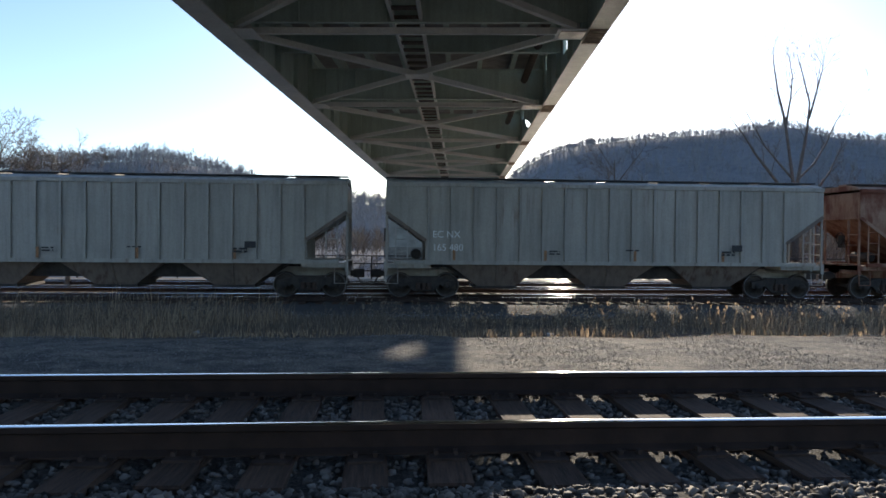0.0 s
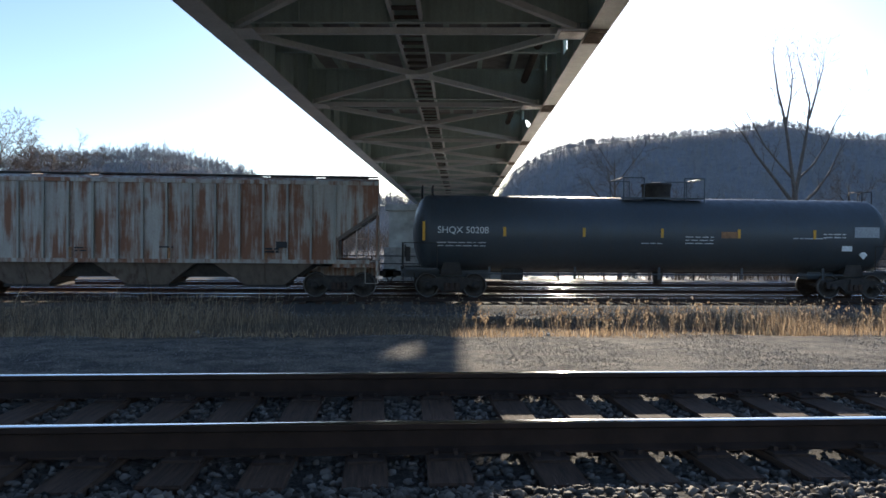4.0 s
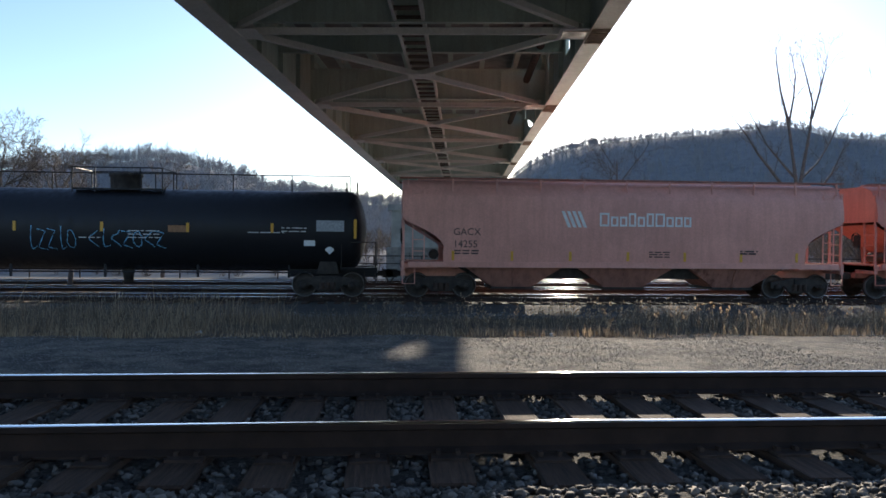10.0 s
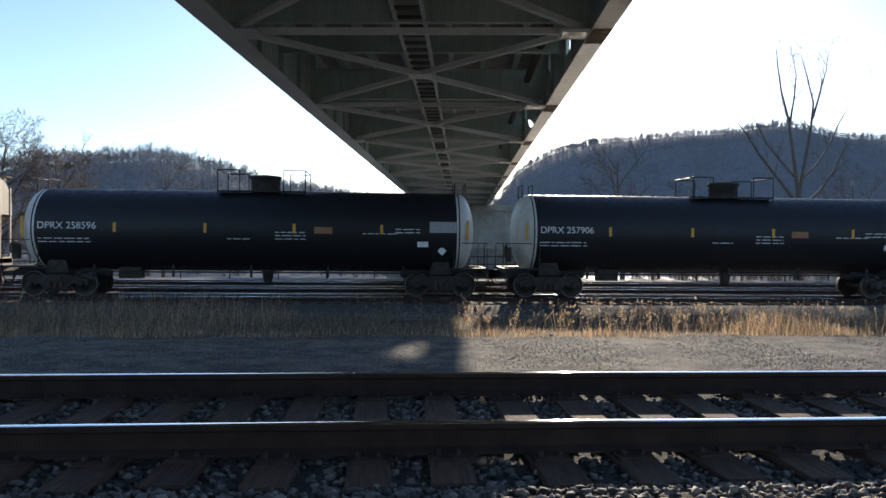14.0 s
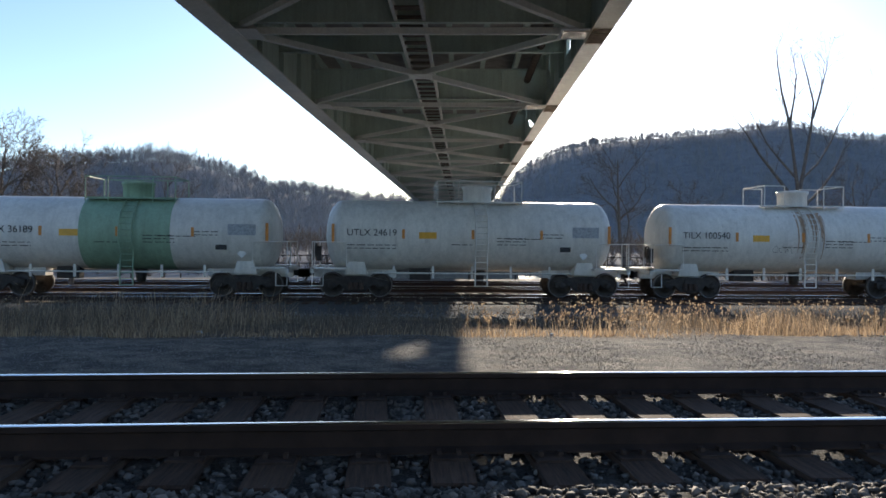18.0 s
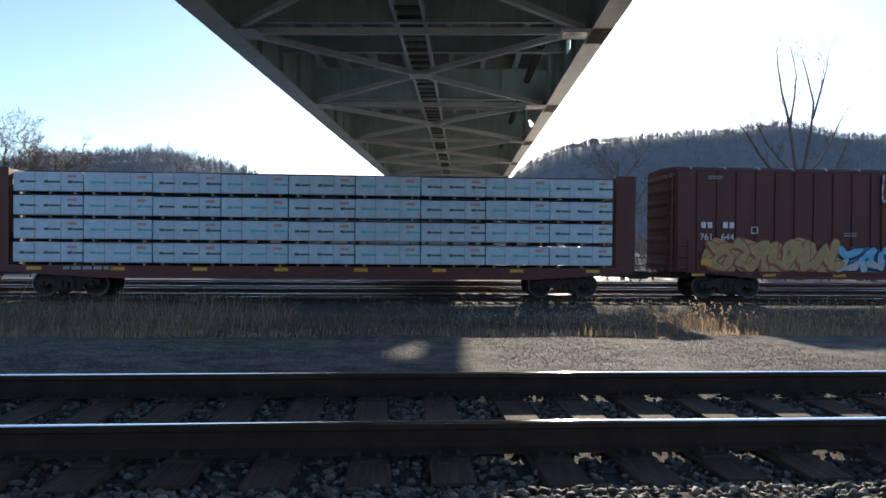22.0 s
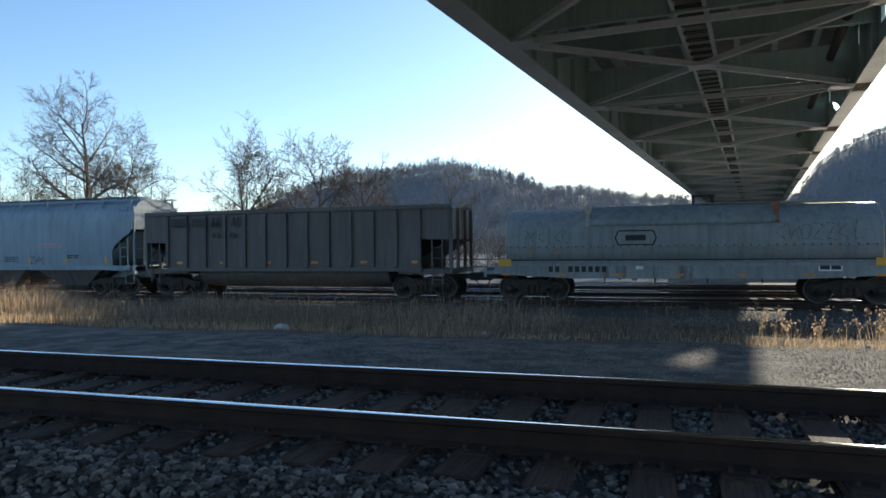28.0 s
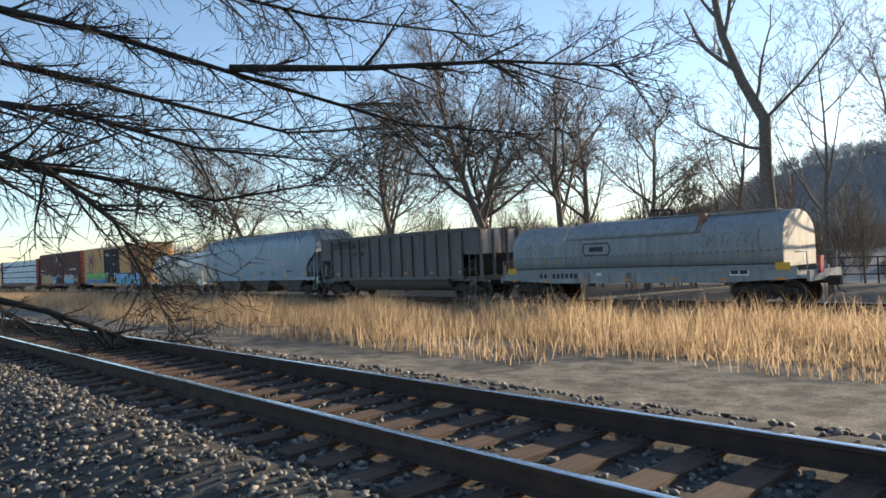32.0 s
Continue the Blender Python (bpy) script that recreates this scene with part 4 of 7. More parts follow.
# ------------------------------------------------------------------ small things along the road and the ridge
marker = thing("marker_post", "slim white marker post with a red top", "marker post", at=(-27.2, 15.5, float(ground_z(np.array(-27.2), np.array(15.5)))))
part("post", Geo().tube([(0, 0, -0.2), (0, 0, 1.15)], 0.055, 10), m_plain("white_post_paint", (0.72, 0.72, 0.70), 0.6), marker)
part("cap", Geo().tube([(0, 0, 1.15), (0, 0, 1.42), (0, 0, 1.45)], [0.058, 0.058, 0.03], 10), m_plain("red_cap_paint", (0.55, 0.10, 0.06), 0.6), marker)
PALE = m_plain("pale_stone", (0.55, 0.54, 0.52), 0.9)
for k, (x, y, r) in enumerate(((-7.4, 12.3, 0.13), (-9.2, 14.2, 0.10), (-3.6, 13.6, 0.07), (2.9, 12.6, 0.06), (-15.5, 12.0, 0.09))):
    z = float(ground_z(np.array(x), np.array(y)))
    g = Geo().lathe([(-0.6 * r, 0), (-0.5 * r, 0.8 * r), (0.0, 1.15 * r), (0.5 * r, 0.8 * r), (0.7 * r, 0.0)], "z", 7, (0, 0, 0), False)
    rr = random.Random(k)
    g.v = [(vx * rr.uniform(0.75, 1.3), vy * rr.uniform(0.7, 1.2), vz) for vx, vy, vz in g.v]
    tagged(part("loose_rock", g, PALE, None, "", (x, y, z + 0.3 * r)), "pale loose rock beside the gravel road", "rock", "loose rocks")
WALL = m_plain("far_house_wall", (0.34, 0.32, 0.30), 0.9, 0, 0.2, 0.5)
ROOF = m_plain("far_house_roof", (0.14, 0.13, 0.13), 0.9, 0, 0.2, 0.5)
PANE = m_plain("far_house_glass", (0.03, 0.035, 0.04), 0.15, 0, 0.1, 1, 0)
for az, dist, w, h, turn in ((14.6, 545, 9, 4.2, 0.3), (16.0, 548, 6, 6.0, 0.1), (20.0, 546, 10, 3.6, -0.2), (21.4, 548, 7, 3.6, 0.4), (28.6, 546, 9, 5.0, 0.1), (33.0, 548, 14, 3.4, -0.1)):
    x, y = dist * math.sin(radians(az)), dist * math.cos(radians(az))
    hs = thing("house", "small grey hilltop house with a gabled roof", "house", "hilltop houses", (x, y, float(ground_z(np.array(x), np.array(y))) - 1.4))
    hs.rotation_euler = (0, 0, -radians(az) + turn)
    part("wall", Geo().box(-w / 2, w / 2, -4, 4, 0, h), WALL, hs)
    part("roof", Geo().prism([(-4.6, h - 0.2), (4.6, h - 0.2), (0, h + 1.8)], -w / 2 - 0.5, w / 2 + 0.5), ROOF, hs)
    part("chimney", Geo().box(w / 4, w / 4 + 0.9, 0.5, 1.4, h + 0.6, h + 2.6), WALL, hs)
    for k in range(int(w // 4)):
        wx = -w / 2 + 2 + k * 4
        win = part("window", Geo().box(wx - 0.7, wx + 0.7, -4.06, -4.0, 1.4, 3.2), ROOF, hs)
        part("pane", Geo().box(wx - 0.58, wx + 0.58, -4.09, -4.06, 1.52, 3.08), PANE, win)


# ------------------------------------------------------------------ freight cars
WHEEL_R = 0.457
CARS, WHEELSETS = [], []
P_GREY = m_paint("weathered_light_grey_paint", (0.375, 0.345, 0.30), 0.36, 0.38)
P_RUSTY = m_paint("rust_eaten_paint", (0.36, 0.21, 0.135), 1.0, 0.35, 0.7, (0.17, 0.055, 0.030), (0.16, 0.085, 0.055), 0.35)
P_HALFRUST = m_paint("half_rusted_grey_paint", (0.47, 0.42, 0.365), 0.92, 0.45, 0.6, (0.25, 0.11, 0.06), (0.22, 0.145, 0.10))
P_UNDER = m_paint("grimy_underframe_paint", (0.20, 0.15, 0.118), 0.5, 0.55, 0.8, (0.10, 0.05, 0.03), (0.06, 0.05, 0.042))
P_RED = m_paint("bright_red_paint", (0.70, 0.10, 0.06), 0.05, 0.22, 0.4, (0.2, 0.05, 0.03), (0.25, 0.07, 0.05))
P_PINK = m_paint("faded_salmon_paint", (0.74, 0.35, 0.275), 0.14, 0.30, 0.6, (0.34, 0.13, 0.09), (0.36, 0.20, 0.15))
P_PINK2 = m_paint("faded_coral_paint", (0.72, 0.25, 0.18), 0.10, 0.28, 0.55, (0.30, 0.09, 0.06), (0.34, 0.15, 0.11))
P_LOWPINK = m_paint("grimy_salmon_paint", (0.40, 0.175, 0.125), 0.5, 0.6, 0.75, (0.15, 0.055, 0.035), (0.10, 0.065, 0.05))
P_LOWTAN = m_paint("rust_washed_tan_paint", (0.34, 0.26, 0.19), 0.6, 0.5, 0.75, (0.18, 0.085, 0.045), (0.12, 0.085, 0.06))
P_LOWRED = m_paint("grimy_red_paint", (0.55, 0.085, 0.045), 0.3, 0.5, 0.6, (0.2, 0.05, 0.03), (0.14, 0.05, 0.04))
P_STONE = m_paint("dull_stone_grey_paint", (0.45, 0.395, 0.325), 0.15, 0.42)
P_ADM = m_paint("pale_putty_grey_paint", (0.51, 0.475, 0.41), 0.14, 0.28)
P_SKY = m_paint("light_blue_grey_paint", (0.27, 0.345, 0.40), 0.08, 0.30)
P_BLACK = m_paint("black_tank_paint", (0.016, 0.016, 0.019), 0.10, 0.2, 0.42, (0.05, 0.03, 0.02), (0.04, 0.036, 0.034), gloss=0.3)
P_SLATE = m_paint("dark_slate_tank_paint", (0.055, 0.065, 0.075), 0.08, 0.3, 0.4, (0.06, 0.04, 0.03))
P_WHITE = m_paint("dirty_white_tank_paint", (0.73, 0.69, 0.62), 0.22, 0.26, 0.38, (0.16, 0.09, 0.05), (0.16, 0.13, 0.10))
P_CREAM = m_paint("yellowed_white_tank_paint", (0.68, 0.59, 0.48), 0.34, 0.4, 0.45, (0.16, 0.09, 0.05), (0.16, 0.13, 0.10))
P_BROWN = m_paint("dark_oxide_red_paint", (0.128, 0.028, 0.025), 0.25, 0.4, 0.55, (0.05, 0.02, 0.015))
P_YELLOW = m_paint("weathered_yellow_paint", (0.72, 0.385, 0.16), 0.14, 0.32, 0.5, (0.2, 0.09, 0.04), (0.25, 0.16, 0.08))
P_NAVY = m_paint("dark_navy_door_paint", (0.024, 0.025, 0.040), 0.1, 0.2, 0.6, gloss=0.2)
P_SOOT = m_paint("sooty_grey_paint", (0.145, 0.130, 0.122), 0.35, 0.55, 0.7, (0.10, 0.05, 0.03))
P_COIL = m_paint("faded_grey_blue_paint", (0.275, 0.30, 0.31), 0.42, 0.45, 0.55, (0.12, 0.06, 0.04))
P_GREEN = m_paint("pale_green_paint", (0.27, 0.40, 0.27), 0.1, 0.3, 0.5)
MARK_W = m_plain("white_lettering", (0.72, 0.72, 0.70), 0.6, 0, 0.15, 9, 0)
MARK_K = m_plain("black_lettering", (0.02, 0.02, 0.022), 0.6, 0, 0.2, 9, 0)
MARK_Y = m_plain("yellow_reflector", (0.66, 0.34, 0.03), 0.45, 0, 0.12, 9, 0)
MARK_O = m_plain("orange_mark", (0.62, 0.24, 0.05), 0.6, 0, 0.2, 9, 0)
RUN_RUST = m_plain("washed_rust", (0.36, 0.24, 0.16), 0.85, 0, 0.35, 12, 0)
MARK_D = m_plain("grimy_orange_strip", (0.30, 0.15, 0.07), 0.7, 0, 0.3, 9, 0)
MARK_B = m_plain("blue_mark", (0.03, 0.07, 0.30), 0.55, 0, 0.15, 9, 0)
MARK_R = m_plain("red_mark", (0.50, 0.05, 0.05), 0.55, 0, 0.15, 9, 0)
SPRAY = {n: m_plain("spray_" + n, c, 0.6, 0, 0.22, 5, 0) for n, c in (("white", (0.42, 0.44, 0.46)), ("sky", (0.16, 0.42, 0.62)), ("teal", (0.10, 0.50, 0.55)), ("blue", (0.04, 0.20, 0.48)), ("green", (0.16, 0.46, 0.10)), ("tan", (0.46, 0.28, 0.12)), ("rose", (0.36, 0.15, 0.20)), ("black", (0.02, 0.02, 0.025)), ("lime", (0.36, 0.40, 0.06)), ("rust", (0.30, 0.09, 0.05)), ("navy", (0.03, 0.06, 0.16)))}
WRAP = m_plain("pale_blue_plastic_wrap", (0.50, 0.60, 0.70), 0.45, 0, 0.12, 3, 0.3)
LUMBER = m_wood("sawn_lumber_ends", (0.30, 0.21, 0.12), (0.52, 0.40, 0.25))


def letters(text, h, mat, parent, x, y, z, name="lettering", wide=1.0, side=-1):
    """Painted writing on the near side, its lower left corner at x, z."""
    cu = bpy.data.curves.new("lettering", "FONT")
    cu.body, cu.size = text, h / 0.69
    tmp = bpy.data.objects.new("lettering", cu)
    scene.collection.objects.link(tmp)
    bpy.context.view_layer.update()
    me = bpy.data.meshes.new_from_object(tmp.evaluated_get(bpy.context.evaluated_depsgraph_get()))
    bpy.data.objects.remove(tmp)
    bpy.data.curves.remove(cu)
    me.transform(Matrix(((wide, 0, 0, 0), (0, 0, 0, 0), (0, 1, 0, 0), (0, 0, 0, 1))))
    me.materials.clear()
    me.materials.append(mat)
    return part(name, me, None, parent, "", (x, y, z))


def bars(g, x, z, w, rows, y, h=0.05, gap=0.10, rnd=None):
    """Small unreadable writing as bars."""
    rnd = rnd or RNG
    for k in range(rows):
        px = x
        while px < x + w:
            bw = min(rnd.uniform(0.10, 0.38), x + w - px)
            g.box(px, px + bw, y - 0.004, y, z - k * gap, z - k * gap + h)
            px += bw + 0.07
    return g


def ribbon(g, pts, w, y):
    """A flat brush stroke on the side of a car."""
    n = len(pts)
    vs = []
    for i, (x, z) in enumerate(pts):
        a, b = pts[max(i - 1, 0)], pts[min(i + 1, n - 1)]
        dx, dz = b[0] - a[0], b[1] - a[1]
        l = math.hypot(dx, dz) or 1
        k = w / 2 * (0.6 + 0.5 * math.sin(1 + i * 2.1))
        vs += [(x - dz / l * k, y, z + dx / l * k), (x + dz / l * k, y, z - dx / l * k)]
    return g.add(vs, [(2 * i, 2 * i + 1, 2 * i + 3, 2 * i + 2) for i in range(n - 1)])


def scribble(parent, x, z, w, h, mat, seed, y, stroke=0.05, loops=7, surf=None):
    """Sprayed loops and strokes, no readable word. surf gives the side's y at a height."""
    rnd = random.Random(seed)
    g = Geo()
    step = w / loops
    for k in range(loops):
        cx = x + (k + 0.5) * step
        kind = rnd.choice("osvzl")
        if kind == "o":
            pts = [(cx + 0.42 * step * math.cos(t), z + h * (0.5 + 0.45 * math.sin(t))) for t in [i * 0.7 for i in range(10)]]
        elif kind == "s":
            pts = [(cx + 0.38 * step * math.cos(t * 1.0), z + h * (1 - i / 10)) for i, t in enumerate([i * 0.65 for i in range(11)])]
        elif kind == "v":
            pts = [(cx - 0.4 * step, z + h * rnd.uniform(0.8, 1.1)), (cx - 0.1 * step, z + h * 0.05), (cx + 0.15 * step, z + h * 0.75), (cx + 0.4 * step, z), (cx + 0.5 * step, z + h)]
        elif kind == "z":
            pts = [(cx - 0.4 * step, z + h), (cx + 0.4 * step, z + h * 0.9), (cx - 0.35 * step, z + h * 0.12), (cx + 0.45 * step, z)]
        else:
            pts = [(cx, z + h * 1.1), (cx - 0.1 * step, z + h * 0.4), (cx, z), (cx + 0.45 * step, z + h * 0.12)]
        pts = [(px + rnd.uniform(-0.03, 0.03), pz + rnd.uniform(-0.03, 0.03)) for px, pz in pts]
        fine = []
        for (ax, az), (bx, bz) in zip(pts, pts[1:]):
            fine += [(ax + (bx - ax) * i / 4, az + (bz - az) * i / 4) for i in range(4)]
        ribbon(g, fine + [pts[-1]], stroke * 0.75, y)
    if surf:
        g.v = [(vx, surf(vz) - 0.012, vz) for vx, vy, vz in g.v]
    return part("sprayed_tag", g, mat, parent, "sprayed paint tag")


MURAL_FORMS = (((0, 0.1), (0.35, 0.9), (0.5, 0.3), (0.75, 1), (0.6, 0.05), (1.1, 0.2)), ((1.05, 0.95), (0.4, 0.7), (0, 0.95), (0.3, 0.45), (-0.1, 0), (0.7, 0.15), (1, 0.5)),
               ((-0.1, 0.3), (0.3, 0.55), (0.15, 1), (0.8, 0.85), (0.55, 0.4), (1.05, 0.05), (0.4, 0)), ((0.1, 0), (0, 0.6), (0.5, 0.95), (0.35, 0.35), (0.95, 0.1), (0.85, 0.75), (1.15, 1)),
               ((0, 1), (0.45, 0.6), (0.1, 0.2), (0.6, 0), (0.9, 0.45), (0.55, 0.8), (1.1, 0.9)))


def sausage(p, q, r0, r1):
    """Round-ended tapering outline about a stroke from p to q."""
    a = math.atan2(q[1] - p[1], q[0] - p[0])
    ends = [(q, r1, a - math.pi / 2 + k * math.pi / 4) for k in range(5)] + [(p, r0, a + math.pi / 2 + k * math.pi / 4) for k in range(5)]
    return [(c[0] + r * math.cos(t), c[1] + r * math.sin(t)) for c, r, t in ends]


def clip_level(ring, level, keep):
    """The part of an outline above (keep 1) or below (keep -1) a level."""
    out = []
    for (ax, az), (bx, bz) in zip(ring, ring[1:] + ring[:1]):
        a_in, b_in = (az - level) * keep >= 0, (bz - level) * keep >= 0
        if a_in:
            out.append((ax, az))
        if a_in != b_in:
            f = (level - az) / (bz - az)
            out.append((ax + (bx - ax) * f, level))
    return out


def piece(parent, x, z, w, h, fills, edge, seed, y, n=6, surf=None):
    """A large sprayed mural: a soft cloud, then fat outlined strokes in two colours; no readable word."""
    rnd = random.Random(seed)
    step = w / n
    cloud, rim, hi, lo, dot = Geo(), Geo(), Geo(), Geo(), Geo()
    for k in range(n):
        cx, cz, r = x + (k + 0.5) * step + rnd.uniform(-0.2, 0.2), z + h * rnd.uniform(0.35, 0.6), h * rnd.uniform(0.40, 0.54)
        ring = [(cx + step * 0.78 * math.cos(t) * rnd.uniform(0.75, 1.1), max(z, cz + r * math.sin(t) * rnd.uniform(0.75, 1.1))) for t in [i * math.pi / 7 for i in range(14)]]
        cloud.add([(cx, -k * 2e-4, cz)] + [(px, -k * 2e-4, pz) for px, pz in ring], [(0, 1 + (i + 1) % 14, 1 + i) for i in range(14)])
    lift = 0.0
    for k in range(n):
        gl = rnd.choice(MURAL_FORMS)
        skew, sag = rnd.uniform(-0.15, 0.25), rnd.uniform(-0.05, 0.06)
        pts = []
        for (ax, az), (bx, bz) in zip(gl, gl[1:]):
            for i in range(4):
                f = i / 4
                pts.append((ax + (bx - ax) * f, az + (bz - az) * f))
        pts.append(gl[-1])
        pts = [(x + (k + 0.02 + 0.96 * px + skew * pz * 0.4) * step, z + h * (0.12 + sag + 0.74 * pz)) for px, pz in pts]
        sw = min(step, h) * rnd.uniform(0.125, 0.15)
        wide = [sw * (0.45 + 0.75 * abs(math.sin(0.55 * i + k))) for i in range(len(pts))]
        for p, q, r0, r1 in zip(pts, pts[1:], wide, wide[1:]):
            for grow_by, dx, dz in ((1, 0, 0), (1, -0.05, -0.06), (0, 0, 0)):
                body = sausage((p[0] + dx, p[1] + dz), (q[0] + dx, q[1] + dz), r0 + 0.045 * grow_by, r1 + 0.045 * grow_by)
                lift += 8e-6
                if grow_by:
                    rim.add([(px, -lift, pz) for px, pz in body], [tuple(range(len(body)))])
                    continue
                level = z + h * (0.45 + 0.05 * math.sin(4 * p[0]))
                for g, keep in ((hi, 1), (lo, -1)):
                    cutout = clip_level(body, level, keep)
                    if len(cutout) > 2:
                        g.add([(px, -lift, pz) for px, pz in cutout], [tuple(range(len(cutout)))])
        cx, cz = rnd.choice(pts)
        ribbon(dot, [(cx - sw * 0.5, cz), (cx, cz + sw * 0.4), (cx + sw * 0.5, cz)], sw * 0.5, 0.0)
    for g, m, off in ((cloud, fills[2], 0.010), (rim, edge, 0.014), (hi, fills[0], 0.020), (lo, fills[1], 0.020), (dot, fills[3] if len(fills) > 3 else "white", 0.024)):
        g.v = [(vx, (surf(vz) if surf else y) + min(vy, 0.0) - off, max(vz, z - 0.04)) for vx, vy, vz in g.v]
        part("mural_layer", g, SPRAY[m], parent, "sprayed mural paint")


def trucks(car, half):
    """Two trucks with their side frames, springs and turning wheelsets."""
    ws = Geo().lathe([(-0.85, 0.0), (-0.85, 0.085), (-0.80, 0.085), (-0.80, 0.16), (-0.74, 0.17), (-0.735, 0.37), (-0.74, 0.40), (-0.79, 0.41), (-0.79, 0.448), (-0.70, 0.457), (-0.695, 0.482), (-0.665, 0.482), (-0.66, 0.40), (-0.68, 0.36), (-0.68, 0.15), (-0.64, 0.085), (0.64, 0.085), (0.68, 0.15), (0.68, 0.36), (0.66, 0.40), (0.665, 0.482), (0.695, 0.482), (0.70, 0.457), (0.79, 0.448), (0.79, 0.41), (0.74, 0.40), (0.735, 0.37), (0.74, 0.17), (0.80, 0.16), (0.85, 0.085), (0.85, 0.0)], "y", 24)
    for k in range(6):
        t = k * math.pi / 3
        for s in (-1, 1):
            ws.beam((0.10 * math.cos(t), s * 0.86, 0.10 * math.sin(t)), (0.10 * math.cos(t), s * 0.80, 0.10 * math.sin(t)), 0.03, 0.03)
    wm = TR.get("wheelset") or ws.mesh("wheelset", WHEEL)
    TR["wheelset"] = wm
    tread = TR.get("tread") or Geo().lathe([(-0.792, 0.425), (-0.796, 0.430), (-0.796, 0.452), (-0.79, 0.4575), (-0.70, 0.4585)], "y", 24).mesh("tread", TREAD)
    TR["tread"] = tread
    if "frame" not in TR:
        for s in (-1, 1):
            y0, y1 = (0.90, 1.06) if s > 0 else (-1.06, -0.90)
            g = Geo().slab([(-1.16, 0.62), (-1.12, 0.40), (-0.72, 0.40), (-0.62, 0.50), (-0.36, 0.24), (0.36, 0.24), (0.62, 0.50), (0.72, 0.40), (1.12, 0.40), (1.16, 0.62), (0.70, 0.72), (0.34, 0.80), (-0.34, 0.80), (-0.70, 0.72)], y0, y1)
            TR["frame", s] = g.mesh("side_frame", STEEL)
            TR["cap", s] = Geo().lathe([(-0.10, 0.0), (-0.10, 0.10), (-0.02, 0.13), (0.05, 0.13)] if s < 0 else [(-0.05, 0.13), (0.02, 0.13), (0.10, 0.10), (0.10, 0.0)], "y", 12, (0, s * 1.06, WHEEL_R)).mesh("bearing_cap", STEEL)
            sp = Geo()
            for k in range(5):
                sp.lathe([(0, 0.085), (0.02, 0.10), (0.052, 0.085)], "z", 8, (0, s * 1.07, 0.30 + k * 0.052))
            TR["spring", s] = sp.mesh("spring", PLATE)
        b = Geo().chamfer(-0.22, 0.22, -1.12, 1.12, 0.52, 0.76, 0.03)
        TR["frame"] = b.mesh("truck", STEEL)
    for s in (-1, 1):
        t = part("truck", TR["frame"], None, car, "cast steel truck bolster", (s * half, 0, 0))
        for sd in (-1, 1):
            part("side_frame", TR["frame", sd], None, t, "cast steel side frame")
            for dx in (-0.889, 0.889):
                part("bearing_cap", TR["cap", sd], None, t, "", (dx, 0, 0))
            for dx in (-0.2, 0.0, 0.2):
                part("spring", TR["spring", sd], None, t, "", (dx, 0, 0))
        for dx in (-0.889, 0.889):
            w = part("wheelset", wm, None, car, "steel wheels on an axle", (s * half + dx, 0, WHEEL_R))
            part("tread", tread, None, w, "bright worn wheel rim")
            WHEELSETS.append((car, w, s * half + dx))


TR = {}


def coupler(car, end):
    for s in (-1, 1):
        g = Geo()
        g.box(s * (end - 0.9), s * (end + 0.25), -0.10, 0.10, 0.76, 0.96) if s > 0 else g.box(s * (end + 0.25), s * (end - 0.9), -0.10, 0.10, 0.76, 0.96)
        x = s * (end + 0.38)
        g.chamfer(x - 0.2, x + 0.2, -0.16, 0.16, 0.70, 1.02, 0.05)
        g.tube([(x - s * 0.1, 0.25, 0.75), (x + s * 0.05, 0.28, 0.50), (x + s * 0.25, 0.26, 0.42)], 0.03, 5)
        part("coupler", g, STEEL, car, "knuckle coupler and air hose")


def ladder(parent, x, y, z0, z1, w, mat, face="y", step=0.42, r=0.018):
    """A ladder flat on a side (face y) or on an end (face x)."""
    g = Geo()
    ax = (lambda t: (x + t, y)) if face == "y" else (lambda t: (x, y + t))
    for t in (0, w):
        px, py = ax(t)
        g.beam((px, py, z0), (px, py, z1), 0.045, 0.03)
    z = z0 + 0.18
    while z < z1:
        g.tube([(*ax(0), z), (*ax(w), z)], r, 5)
        z += step
    return part("ladder", g, mat, parent, "steel rung ladder")


def rail_tube(g, pts, r=0.022):
    return g.tube(pts, r, 5)


